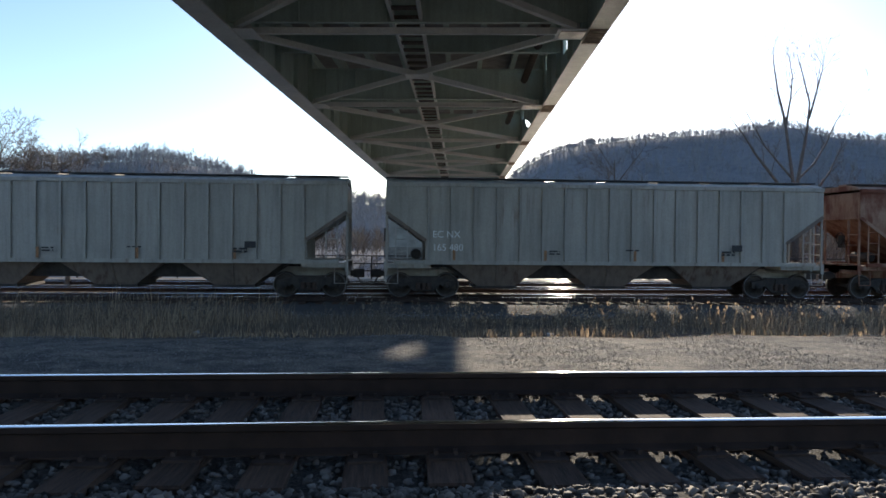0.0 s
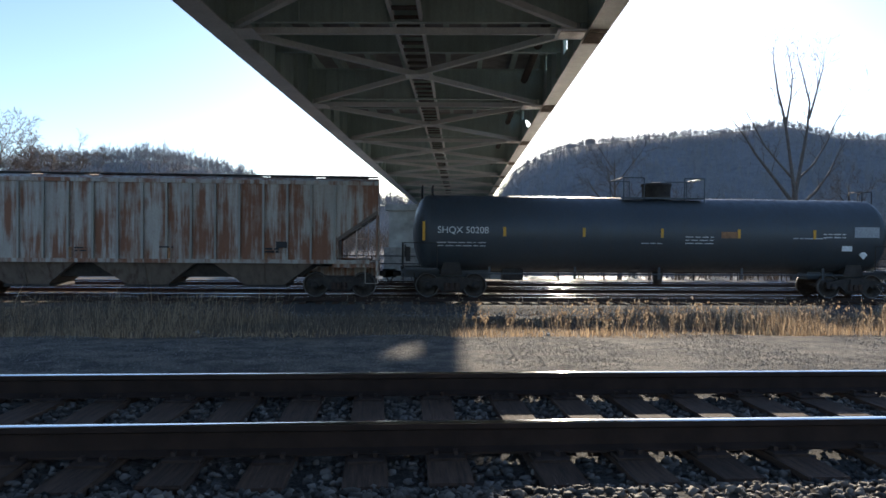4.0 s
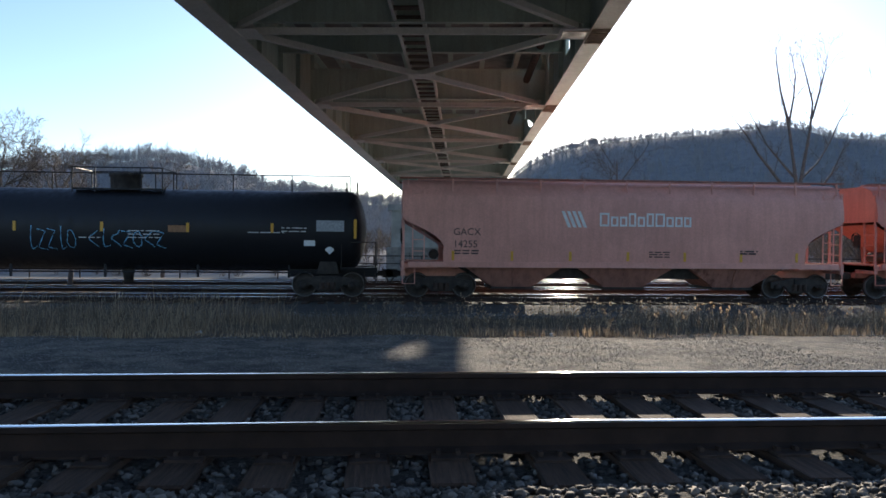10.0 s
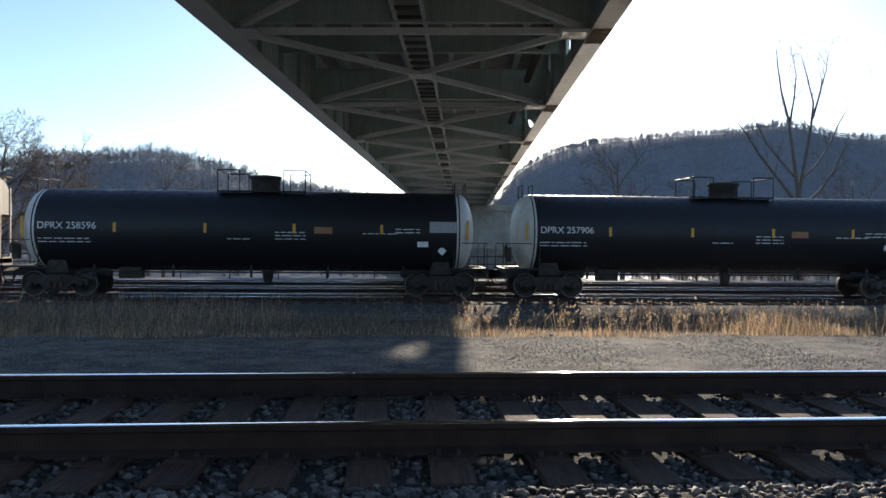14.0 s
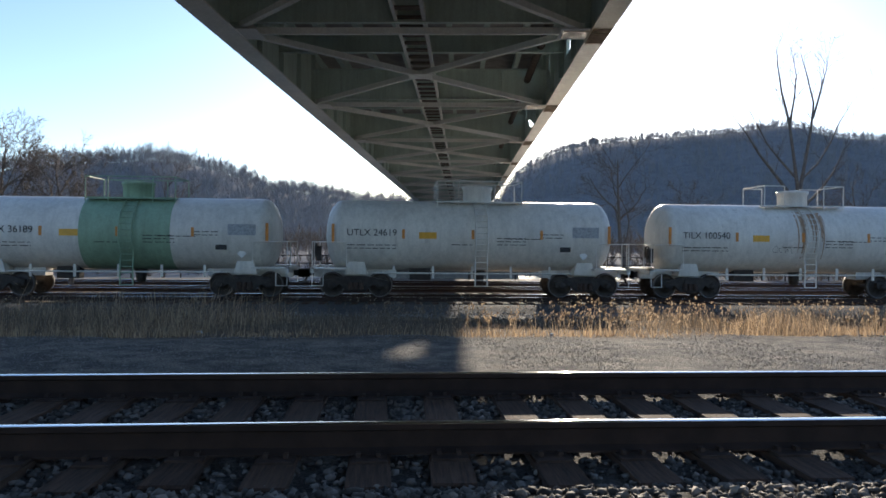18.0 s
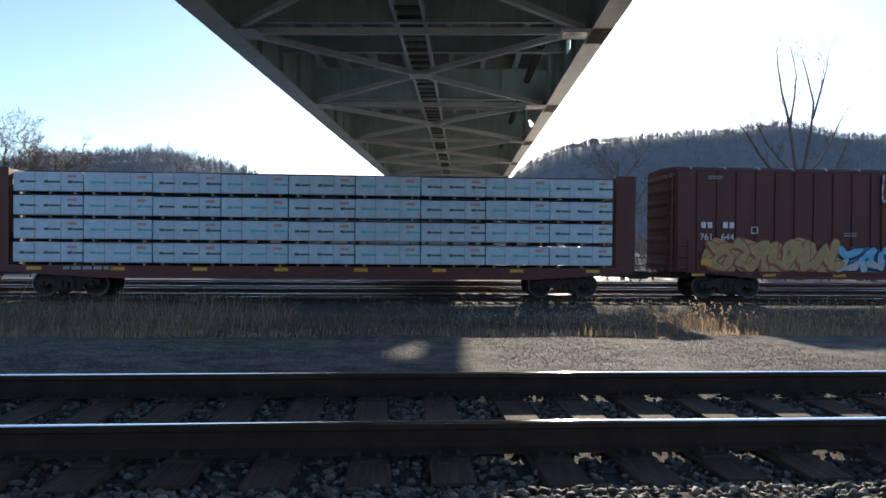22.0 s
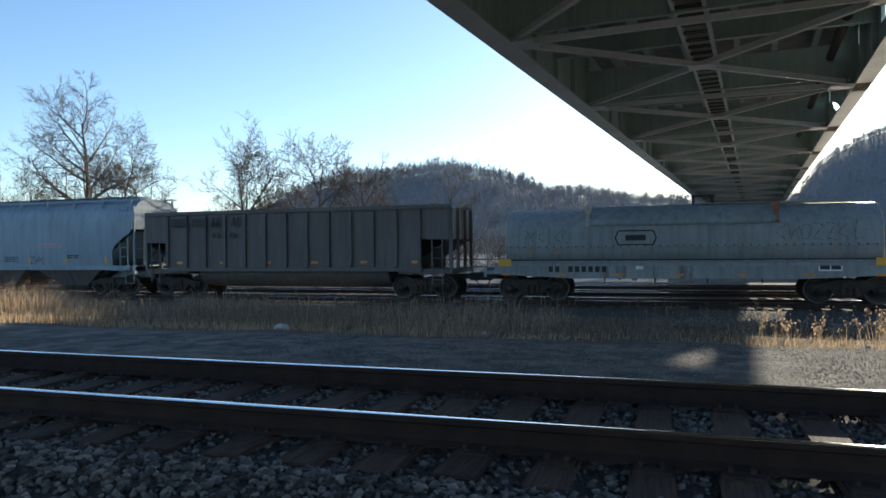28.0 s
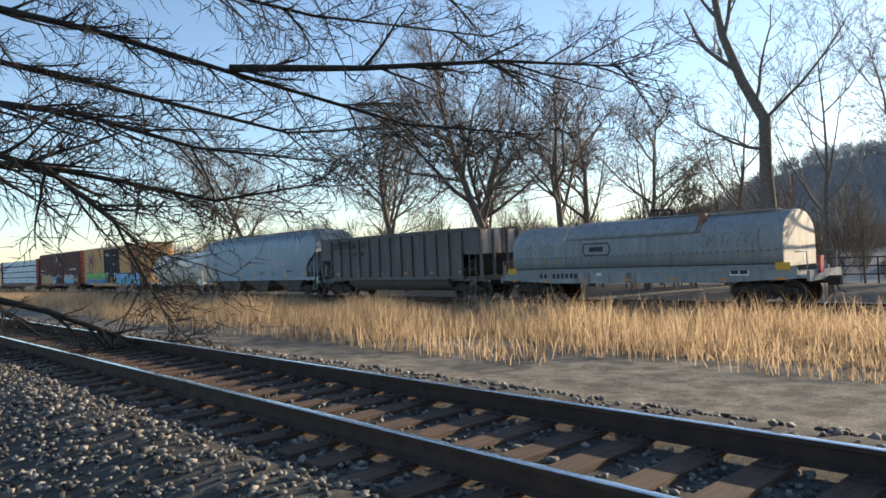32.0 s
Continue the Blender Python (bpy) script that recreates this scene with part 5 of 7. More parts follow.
def end_gear(car, xe, xo, mat, zt=2.3):
    """Sills, posts, brake gear and grab irons at both ends of a hopper."""
    for s in (-1, 1):
        g = Geo()
        g.box(*sorted((s * xe, s * xo)), -1.45, 1.45, 1.12, 1.30)
        g.box(*sorted((s * (xo - 0.12), s * xo)), -1.5, 1.5, 0.98, 1.36)
        g.box(*sorted((s * (xe - 1.5), s * xo)), -0.35, 0.35, 0.78, 1.12)
        part("end_sill", g, mat, car)
        for y in (-1.42, 1.42):
            part("corner_post", Geo().box(s * (xo - 0.10), s * (xo - 0.04), y - 0.04, y + 0.04, 1.36, 4.05), mat, car)
        for y in (-0.75, 0.75):
            part("end_brace", Geo().beam((s * (xo - 0.1), y, 1.3), (s * (xo - 0.1), y, 3.9), 0.07, 0.07), mat, car)
        for z in (1.7, 2.1, 2.5):
            part("grab_iron", rail_tube(Geo(), [(s * (xo - 0.06), -1.40, z), (s * (xo - 0.06), -0.72, z)]), mat, car)
        gr = rail_tube(Geo(), [(s * (xo - 0.05), -1.46, 1.36), (s * (xo - 0.05), -1.50, 0.55), (s * (xo - 0.5), -1.50, 0.55), (s * (xo - 0.5), -1.46, 1.15)])
        part("sill_step", gr, mat, car)
        if s < 0:
            b = Geo().lathe([(-0.02, 0.24), (0.02, 0.26), (0.04, 0.24)], "x", 14, (-(xo - 0.0), -0.35, 2.35))
            b.beam((-(xo), -0.59, 2.35), (-(xo), -0.11, 2.35), 0.03, 0.03)
            b.box(-(xo - 0.12), -(xo - 0.02), -0.5, -0.2, 2.0, 2.5)
            part("brake_wheel", b, STEEL, car, "round hand brake wheel")
            c = Geo().tube([(-(xe + 0.5), -0.5, 1.62), (-(xe + 0.5), 0.5, 1.62)], 0.2, 10)
            part("air_tank", c, STEEL, car)
        ladder(car, s * (xo - 0.62) - 0.2, -1.47, 1.15, 4.0, 0.42, mat)


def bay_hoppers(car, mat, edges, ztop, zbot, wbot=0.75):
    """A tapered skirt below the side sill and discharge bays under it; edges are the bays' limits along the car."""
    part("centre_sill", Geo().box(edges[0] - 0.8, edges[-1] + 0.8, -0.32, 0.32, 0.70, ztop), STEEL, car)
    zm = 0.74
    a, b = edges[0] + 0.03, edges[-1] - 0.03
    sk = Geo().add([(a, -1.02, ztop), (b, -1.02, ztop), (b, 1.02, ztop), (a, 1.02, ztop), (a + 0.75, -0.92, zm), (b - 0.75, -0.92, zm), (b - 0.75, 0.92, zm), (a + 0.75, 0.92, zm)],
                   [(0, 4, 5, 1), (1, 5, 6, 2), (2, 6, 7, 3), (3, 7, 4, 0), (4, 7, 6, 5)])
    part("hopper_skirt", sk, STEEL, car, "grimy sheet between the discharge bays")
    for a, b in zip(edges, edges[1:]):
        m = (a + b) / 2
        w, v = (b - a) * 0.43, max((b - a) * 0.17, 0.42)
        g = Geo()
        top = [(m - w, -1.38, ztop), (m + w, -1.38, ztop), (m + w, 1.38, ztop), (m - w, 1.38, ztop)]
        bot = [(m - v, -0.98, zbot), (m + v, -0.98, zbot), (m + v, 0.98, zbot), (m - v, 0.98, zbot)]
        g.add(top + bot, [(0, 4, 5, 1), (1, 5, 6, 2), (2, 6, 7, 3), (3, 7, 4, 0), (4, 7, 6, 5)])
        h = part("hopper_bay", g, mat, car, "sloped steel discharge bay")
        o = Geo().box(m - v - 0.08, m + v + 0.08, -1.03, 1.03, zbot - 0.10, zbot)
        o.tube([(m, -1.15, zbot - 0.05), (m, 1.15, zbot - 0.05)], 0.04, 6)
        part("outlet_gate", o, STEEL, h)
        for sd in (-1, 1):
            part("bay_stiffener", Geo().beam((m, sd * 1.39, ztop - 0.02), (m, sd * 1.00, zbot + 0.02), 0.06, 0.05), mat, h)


def car_thing(label, xc):
    car = thing("freight_car", label, "freight car", "cars of the freight train", (xc, 27.45, -1.07))
    CARS.append((car, xc))
    return car


def ribbed_hopper(label, xc, half, L, paint, ribpaint, under, mark, rows, mark_mat, ztop=4.14, nrib=17, seed=1):
    """Covered hopper with outside posts and sloped ends."""
    car = car_thing(label, xc)
    rnd = random.Random(seed)
    xs = L - 1.45
    poly = [(-L, ztop), (-L, 3.15), (-xs, 2.15), (-xs, 1.38), (xs, 1.38), (xs, 2.15), (L, 3.15), (L, ztop)]
    for sd, y in ((-1, -1.50), (1, 1.50)):
        part("side_sheet", Geo().slab(poly, y - 0.012, y + 0.012), paint, car)
    part("side_sill", Geo().box(-L + 0.3, L - 0.3, -1.56, -1.42, 1.26, 1.40), paint, car)
    part("side_sill", Geo().box(-L + 0.3, L - 0.3, 1.42, 1.56, 1.26, 1.40), paint, car)
    part("top_chord", Geo().box(-L, L, -1.57, -1.46, ztop - 0.02, ztop + 0.12), paint, car)
    part("top_chord", Geo().box(-L, L, 1.46, 1.57, ztop - 0.02, ztop + 0.12), paint, car)
    for k in range(nrib):
        x = -xs + 0.12 + k * (2 * xs - 0.24) / (nrib - 1)
        for sd in (-1, 1):
            g = Geo().prism([(sd * 1.512, 1.40), (sd * 1.60, 1.40), (sd * 1.60, ztop - 0.03), (sd * 1.512, ztop - 0.03)], x - 0.035, x + 0.035)
            part("rib", g, ribpaint, car)
    for s in (-1, 1):
        part("slope_sheet", Geo().add([(s * L, -1.49, 3.12), (s * L, 1.49, 3.12), (s * (xs - 1.6), 1.49, 1.25), (s * (xs - 1.6), -1.49, 1.25)], [(0, 1, 2, 3)]).add([(s * L, -1.49, 3.12), (s * L, 1.49, 3.12), (s * L, 1.49, ztop), (s * L, -1.49, ztop)], [(0, 1, 2, 3)]), paint, car)
        for sd in (-1, 1):
            part("end_gusset", Geo().beam((s * (L - 0.02), sd * 1.5, 3.15), (s * (xs - 0.02), sd * 1.5, 2.13), 0.10, 0.12), under, car)
    roof = Geo().prism([(-1.5, ztop + 0.1), (1.5, ztop + 0.1), (1.2, ztop + 0.22), (0.6, ztop + 0.30), (-0.6, ztop + 0.30), (-1.2, ztop + 0.22)], -L, L)
    part("roof", roof, paint, car)
    rb = Geo().box(-L, L, -0.95, -0.62, ztop + 0.32, ztop + 0.36).box(-L, L, 0.62, 0.95, ztop + 0.32, ztop + 0.36)
    part("running_board", rb, STEEL, car, "steel grating walkway on the roof")
    for k in range(8):
        x = -L + 1.2 + k * (2 * L - 2.4) / 7
        part("roof_hatch", Geo().chamfer(x - 0.8, x + 0.8, -0.45, 0.45, ztop + 0.28, ztop + 0.42, 0.05), paint, car)
    bay_hoppers(car, under, [-xs + 0.6, -xs / 3 + 0.2, xs / 3 - 0.2, xs - 0.6], 1.27, 0.45)
    end_gear(car, xs - 0.2, L + 0.05, paint)
    trucks(car, half)
    coupler(car, L)
    for k, line in enumerate(rows):
        letters(line, 0.24, mark_mat, car, -xs + 0.25, -1.608, 2.25 - k * 0.48, wide=1.0)
    g = bars(Geo(), xs - 2.6, 1.75, 0.5, 2, -1.606, 0.07, 0.1, rnd)
    bars(g, -xs / 3, 1.75, 0.4, 2, -1.606, 0.05, 0.1, rnd)
    bars(g, 0.6, 1.8, 0.5, 1, -1.606, 0.05, 0.1, rnd)
    part("stencil", g, MARK_K, car, "small dark stencilled markings")
    part("data_panel", Geo().box(xs - 2.2, xs - 1.8, -1.605, -1.601, 1.82, 2.05), MARK_K, car, "small dark data panel")
    for k in range(4):
        part("reflector", Geo().box(-xs + 1.0 + k * 3.4, -xs + 1.10 + k * 3.4, -1.607, -1.602, 1.42, 1.80), MARK_D, car, "orange reflective strip")
    return car


def smooth_hopper(label, xc, half, L, paint, under, rows, mark_mat, ztop=4.34, bays=3, cut=1.5, round_cut=False, seams=0, seed=1, zc=(2.9, 1.9), sill=None):
    """Covered hopper with smooth rounded sides."""
    car = car_thing(label, xc)
    rnd = random.Random(seed)
    xs = L - cut
    prof = [(1.50, 1.32), (1.56, 1.9), (1.585, 2.5), (1.585, 3.0), (1.56, 3.4), (1.48, 3.8), (1.34, ztop - 0.35), (1.12, ztop - 0.10), (0.9, ztop)]
    def lim(z):
        if z >= zc[0]:
            return L
        if z <= zc[1]:
            return xs
        t = (z - zc[1]) / (zc[0] - zc[1])
        return xs + (L - xs) * (1 - math.cos(t * math.pi / 2) if round_cut else t)
    dense = []
    for (y0, z0), (y1, z1) in zip(prof, prof[1:]):
        for k in range(3):
            dense.append((y0 + (y1 - y0) * k / 3, z0 + (z1 - z0) * k / 3))
    dense.append(prof[-1])
    for sd in (-1, 1):
        g = Geo()
        vs, fs = [], []
        cols = 9
        for y, z in dense:
            for c in range(cols):
                vs.append((lim(z) * (2 * c / (cols - 1) - 1), sd * y, z))
        for i in range(len(dense) - 1):
            for c in range(cols - 1):
                q = (i * cols + c, i * cols + c + 1, (i + 1) * cols + c + 1, (i + 1) * cols + c)
                fs.append(q if sd < 0 else tuple(reversed(q)))
        part("side_sheet", g.add(vs, fs, True), paint, car)
    def surf(z):
        return -float(np.interp(z, [p[1] for p in prof], [p[0] for p in prof]))
    part("roof", Geo().prism([(-0.92, ztop - 0.02), (0.92, ztop - 0.02), (0.6, ztop + 0.08), (-0.6, ztop + 0.08)], -L, L), paint, car)
    for sd in (-1, 1):
        rb = Geo().box(-L - 0.1, L + 0.1, sd * 1.15 - 0.2, sd * 1.15 + 0.2, ztop + 0.10, ztop + 0.14)
        part("running_board", rb, under, car, "steel roof walkway")
        br = Geo()
        for k in range(11):
            x = -L + 0.2 + k * (2 * L - 0.4) / 10
            br.beam((x, sd * 1.36, ztop + 0.09), (x, sd * 1.40, ztop - 0.36), 0.05, 0.05)
        part("walkway_bracket", br, paint, car)
    hb = Geo().chamfer(-L + 0.6, L - 0.6, -0.36, 0.36, ztop + 0.06, ztop + 0.22, 0.06)
    part("trough_hatch", hb, paint, car)
    part("side_sill", Geo().box(-L + 0.2, L - 0.2, -1.57, -1.40, 1.16, 1.36), sill or paint, car)
    part("side_sill", Geo().box(-L + 0.2, L - 0.2, 1.40, 1.57, 1.16, 1.36), sill or paint, car)
    for s in (-1, 1):
        sl = Geo().add([(s * L, -1.4, zc[0]), (s * L, 1.4, zc[0]), (s * (xs - 1.3), 1.4, 1.2), (s * (xs - 1.3), -1.4, 1.2)], [(0, 1, 2, 3)])
        sl.add([(s * (L - 0.01), sd * y, z) for sd in (-1,) for y, z in prof if z >= zc[0] - 0.01] + [(s * (L - 0.01), y, z) for y, z in reversed(prof) if z >= zc[0] - 0.01] , [tuple(range(2 * sum(1 for y, z in prof if z >= zc[0] - 0.01)))])
        part("slope_sheet", sl, paint, car)
    for k in range(seams):
        x = -xs + 1.2 + k * (2 * xs - 2.4) / max(1, seams - 1)
        g = Geo()
        for (y0, z0), (y1, z1) in zip(prof[1:6], prof[2:7]):
            g.beam((x, -y0 - 0.004, z0), (x, -y1 - 0.004, z1), 0.035, 0.012)
        part("weld_seam", g, under, car)
    w = 2 * (xs - 0.5) / bays
    bay_hoppers(car, under, [-xs + 0.5 + w * k for k in range(bays + 1)], 1.18, 0.42, 0.45 if bays > 3 else 0.8)
    end_gear(car, xs - 0.2, L + 0.05, paint)
    trucks(car, half)
    coupler(car, L)
    for k, line in enumerate(rows):
        letters(line, 0.25, mark_mat, car, -xs + 0.35, surf(2.4 - k * 0.45) - 0.02, 2.35 - k * 0.45)
    g = bars(Geo(), -xs + 0.4, 1.75, 0.9, 2, surf(1.75) - 0.012, 0.05, 0.1, rnd)
    bars(g, 0.8, 1.75, 0.8, 3, surf(1.8) - 0.012, 0.04, 0.09, rnd)
    bars(g, xs - 2.6, 1.8, 0.7, 2, surf(1.8) - 0.012, 0.05, 0.09, rnd)
    part("stencil", g, mark_mat, car, "small stencilled markings")
    for k in range(7):
        x = -xs + 0.35 + k * (2 * xs - 0.7) / 6
        part("reflector", Geo().box(x - 0.05, x + 0.05, surf(1.65) - 0.012, surf(1.65), 1.42, 1.85), MARK_Y, car, "upright yellow reflector strip")
    return car, surf


def tank_car(label, xc, half, L, R, paint, rows, mark_mat, seed=1, head=None, band=None, platform="dome", walkboard=False, zb=0.98, sill_mat=None, yellow=6, warn=True):
    """Tank car: one long barrel with dished heads on two saddles."""
    car = car_thing(label, xc)
    rnd = random.Random(seed)
    sm = sill_mat or paint
    cz = zb + R
    shell = [(-L + 0.62, R)] + [(-L + 0.62 + (2 * L - 1.24) * k / 12, R + (0.006 if k % 3 == 0 else 0)) for k in range(1, 12)] + [(L - 0.62, R)]
    part("shell", Geo().lathe(shell, "x", 40, (0, 0, cz)), paint, car)
    dish = [(math.cos(t), math.sin(t)) for t in [k * math.pi / 2 / 9 for k in range(10)]]
    for s in (-1, 1):
        prof = [(s * (L - 0.62 + 0.62 * a), R * b * 0.998) for a, b in dish]
        prof = [(s * (L - 0.74), R + 0.004)] + list(reversed(prof))[0:] if head else list(reversed(prof))
        part("tank_head", Geo().lathe(prof, "x", 40, (0, 0, cz)), head or paint, car, "dished tank end")
        for y in (-1, 1):
            pass
        g = Geo()
        g.slab([(s * half - 0.42, 0.86), (s * half + 0.42, 0.86), (s * half + 0.30, zb + 0.34), (s * half - 0.30, zb + 0.34)], -0.95, 0.95)
        part("saddle", g, STEEL if paint in (P_BLACK, P_SLATE) else sm, car)
        e = L + 0.45
        st = Geo().box(*sorted((s * (half - 1.5), s * e)), -0.30, 0.30, 0.72, 1.02)
        st.box(*sorted((s * (e - 0.12), s * e)), -1.42, 1.42, 0.92, 1.12)
        st.box(*sorted((s * (L - 0.9), s * e)), -1.42, -0.95, 1.06, 1.12)
        st.box(*sorted((s * (L - 0.9), s * e)), 0.95, 1.42, 1.06, 1.12)
        part("stub_sill", st, sm, car)
        for y in (-1.40, 1.40):
            r = Geo()
            rail_tube(r, [(s * (L - 0.85), y, 1.10), (s * (L - 0.85), y, 2.05), (s * (e - 0.06), y, 2.05), (s * (e - 0.06), y, 1.10)])
            rail_tube(r, [(s * (e - 0.06), y, 0.95), (s * (e - 0.06), y * 1.02, 0.45), (s * (e - 0.46), y * 1.02, 0.45), (s * (e - 0.46), y, 0.95)])
            if y < 0:
                rail_tube(r, [(s * (e - 0.06), -1.40, 2.05), (s * (e - 0.06), -0.6, 2.05), (s * (e - 0.06), -0.6, 1.1)])
            part("end_railing", r, sm if mark_mat is MARK_K else STEEL, car, "bent pipe railing at the end platform")
    bw = Geo().lathe([(-0.02, 0.24), (0.02, 0.26), (0.04, 0.24)], "x", 14, (-(L + 0.32), -0.75, 1.75))
    bw.box(-(L + 0.30), -(L + 0.12), -0.9, -0.6, 1.35, 1.9)
    part("brake_wheel", bw, STEEL, car, "round hand brake wheel")
    rod = Geo()
    for y in (-1.2, 1.2):
        rail_tube(rod, [(-half + 0.6, y, zb - 0.06), (half - 0.6, y, zb - 0.06)], 0.03)
    for k in range(5):
        x = -half + 1.4 + k * (2 * half - 2.8) / 4
        rod.box(x - 0.04, x + 0.04, -1.2, -1.14, zb - 0.25, zb + 0.2)
    part("running_rail", rod, sm, car, "handrail along the lower shell")
    val = Geo().lathe([(-0.45, 0.0), (-0.45, 0.16), (-0.2, 0.2), (0.1, 0.24)], "z", 10, (0.4, 0, zb - 0.05))
    part("bottom_valve", val, STEEL, car)
    part("brake_cylinder", Geo().box(-half + 2.0, -half + 2.8, -0.5, -0.1, zb - 0.35, zb + 0.1), STEEL, car)
    def surf(z):
        return -math.sqrt(max(0.01, R * R - (z - cz) ** 2))
    top = cz + R
    if band:
        part("painted_band", Geo().lathe([(-1.35, R + 0.012), (1.85, R + 0.012)], "x", 40, (0, 0, cz)), band, car, "green painted band round the shell")
    dm = band or paint
    part("manway", Geo().lathe([(-0.10, 0.55), (0.42, 0.55), (0.46, 0.60), (0.56, 0.60), (0.60, 0.3), (0.60, 0.0)], "z", 20, (0.3, 0, top)), STEEL if paint in (P_BLACK, P_SLATE) else dm, car, "round valve housing on top")
    if platform:
        pf = Geo().box(-1.3, 1.9, -0.85, -0.50, top - 0.08, top - 0.03).box(-1.3, 1.9, 0.50, 0.85, top - 0.08, top - 0.03)
        part("platform", pf, dm, car)
        for y in (-0.85, 0.85):
            spans = ((-1.3, -0.5), (1.1, 1.9)) if platform == "split" else ((-1.3, 1.9),)
            for a, b in spans:
                r = Geo()
                for x in (a, b) if platform == "split" else (-1.3, -0.5, 1.1, 1.9):
                    rail_tube(r, [(x, y, top - 0.2), (x, y, top + 0.72)])
                rail_tube(r, [(a, y, top + 0.72), (b, y, top + 0.72)])
                part("platform_railing", r, dm, car, "pipe railing along the top platform")
        for x in (-1.3, 1.9):
            part("platform_end_rail", rail_tube(Geo(), [(x, -0.85, top + 0.72), (x, 0.85, top + 0.72)]), dm, car)
        lx = 0.1
        g = Geo()
        zz = 0.45
        arc = []
        while zz < top - 0.05:
            arc.append((surf(min(max(zz, zb + 0.35 * R), top)) - 0.14 if zz > cz - 0.7 * R else -1.30, zz))
            zz += 0.22
        for x in (lx, lx + 0.45):
            g.tube([(x, y, z) for y, z in arc], 0.028, 5)
        for y, z in arc:
            g.tube([(lx, y, z), (lx + 0.45, y, z)], 0.018, 5)
        if paint not in (P_BLACK, P_SLATE):
            part("ladder", g, dm if band else sm, car, "curved side ladder")
    if walkboard:
        r = Geo()
        for x in np.linspace(-L + 0.6, L - 0.6, 9):
            rail_tube(r, [(x, -0.45, top - 0.1), (x, -0.45, top + 0.55)])
        rail_tube(r, [(-L + 0.6, -0.45, top + 0.55), (L - 0.6, -0.45, top + 0.55)])
        part("top_railing", r, STEEL, car, "long handrail on top of the tank")
    for k, line in enumerate(rows):
        letters(line, 0.24, mark_mat, car, -L + 0.85, surf(cz + 0.0) - 0.02, cz - 0.02 - 0.4 * k)
    g = Geo()
    for x, z, w, n in ((-L + 0.85, cz - 0.38, 1.8, 2), (0.9, cz - 0.1, 1.1, 3), (L - 4.2, cz - 0.12, 1.3, 1), (L - 3.0, cz + 0.05, 0.9, 2), (-0.8, cz - 0.35, 0.8, 1)):
        for j in range(n):
            zz = z - j * 0.12
            bars(g, x, zz, w, 1, surf(zz) - 0.012, 0.028, 0.1, rnd)
    part("stencil", g, mark_mat, car, "small stencilled markings")
    part("test_panel", Geo().box(L - 1.75, L - 0.75, surf(cz + 0.05) - 0.016, surf(cz + 0.05) - 0.008, cz - 0.05, cz + 0.35), m_dull, car, "pale printed test panel")
    part("data_square", Geo().box(L - 2.2, L - 1.8, surf(cz - 0.45) - 0.016, surf(cz - 0.45) + 0.02, cz - 0.58, cz - 0.34), MARK_W if mark_mat is MARK_W else MARK_K, car)
    if warn:
        wp = 2.3 if L > 7 else -2.0
        part("warning_panel", Geo().box(wp, wp + 0.65, surf(cz) - 0.016, surf(cz) - 0.006, cz - 0.12, cz + 0.12), MARK_Y if L < 7 else MARK_D, car, "yellow warning panel")
        d = Geo().slab([(L - 1.45, cz - 0.72), (L - 1.28, cz - 0.55), (L - 1.11, cz - 0.72), (L - 1.28, cz - 0.89)], surf(cz - 0.72) - 0.05, surf(cz - 0.72) - 0.02)
        part("placard", d, MARK_W, car, "diamond hazard placard")
    for k in range(yellow):
        x = -L + 0.35 + k * (2 * L - 0.7) / (yellow - 1)
        h = 0.42 if k in (0, yellow - 1) else 0.24
        part("reflector", Geo().box(x - 0.05, x + 0.05, surf(cz + 0.1) - 0.02, surf(cz + 0.1) + 0.01, cz - 0.12 - (h - 0.24), cz + 0.22 + (h - 0.24)), MARK_Y if paint in (P_BLACK, P_SLATE) else MARK_O, car, "upright reflector strip")
    if paint in (P_BLACK, P_SLATE):
        for s in (-1, 1):
            h = Geo()
            for x in (s * (L - 0.75), s * (L - 0.35)):
                rail_tube(h, [(x, -0.42, top - 0.16), (x, -0.42, top + 0.34), (x, 0.42, top + 0.34), (x, 0.42, top - 0.16)])
            part("end_hoop", h, STEEL, car, "bent grab hoop over the tank end")
    trucks(car, half)
    coupler(car, L + 0.45)
    return car, surf


def rust_runs(car, surf, x0, x1, z0, z1, n, seed):
    """Rust washed down the shell in thin runs."""
    rnd = random.Random(seed)
    g = Geo()
    for k in range(n):
        x, w = rnd.uniform(x0, x1), rnd.uniform(0.015, 0.06)
        a, b = z1 - rnd.uniform(0, 0.15), z1 - (z1 - z0) * rnd.uniform(0.25, 1.0)
        m = 8
        vs = []
        for i in range(m + 1):
            z = a + (b - a) * i / m
            ww = w * (1 - 0.75 * i / m)
            vs += [(x - ww, surf(z) - 0.009, z), (x + ww, surf(z) - 0.009, z)]
            x += rnd.uniform(-0.008, 0.008)
        g.add(vs, [(2 * i, 2 * i + 1, 2 * i + 3, 2 * i + 2) for i in range(m)])
    tagged(part("rust_runs", g, RUN_RUST, car, "rust stains washed down the shell"), kind="stuff")


m_dull = m_plain("faded_white_panel", (0.34, 0.35, 0.36), 0.7, 0, 0.3, 14, 0)


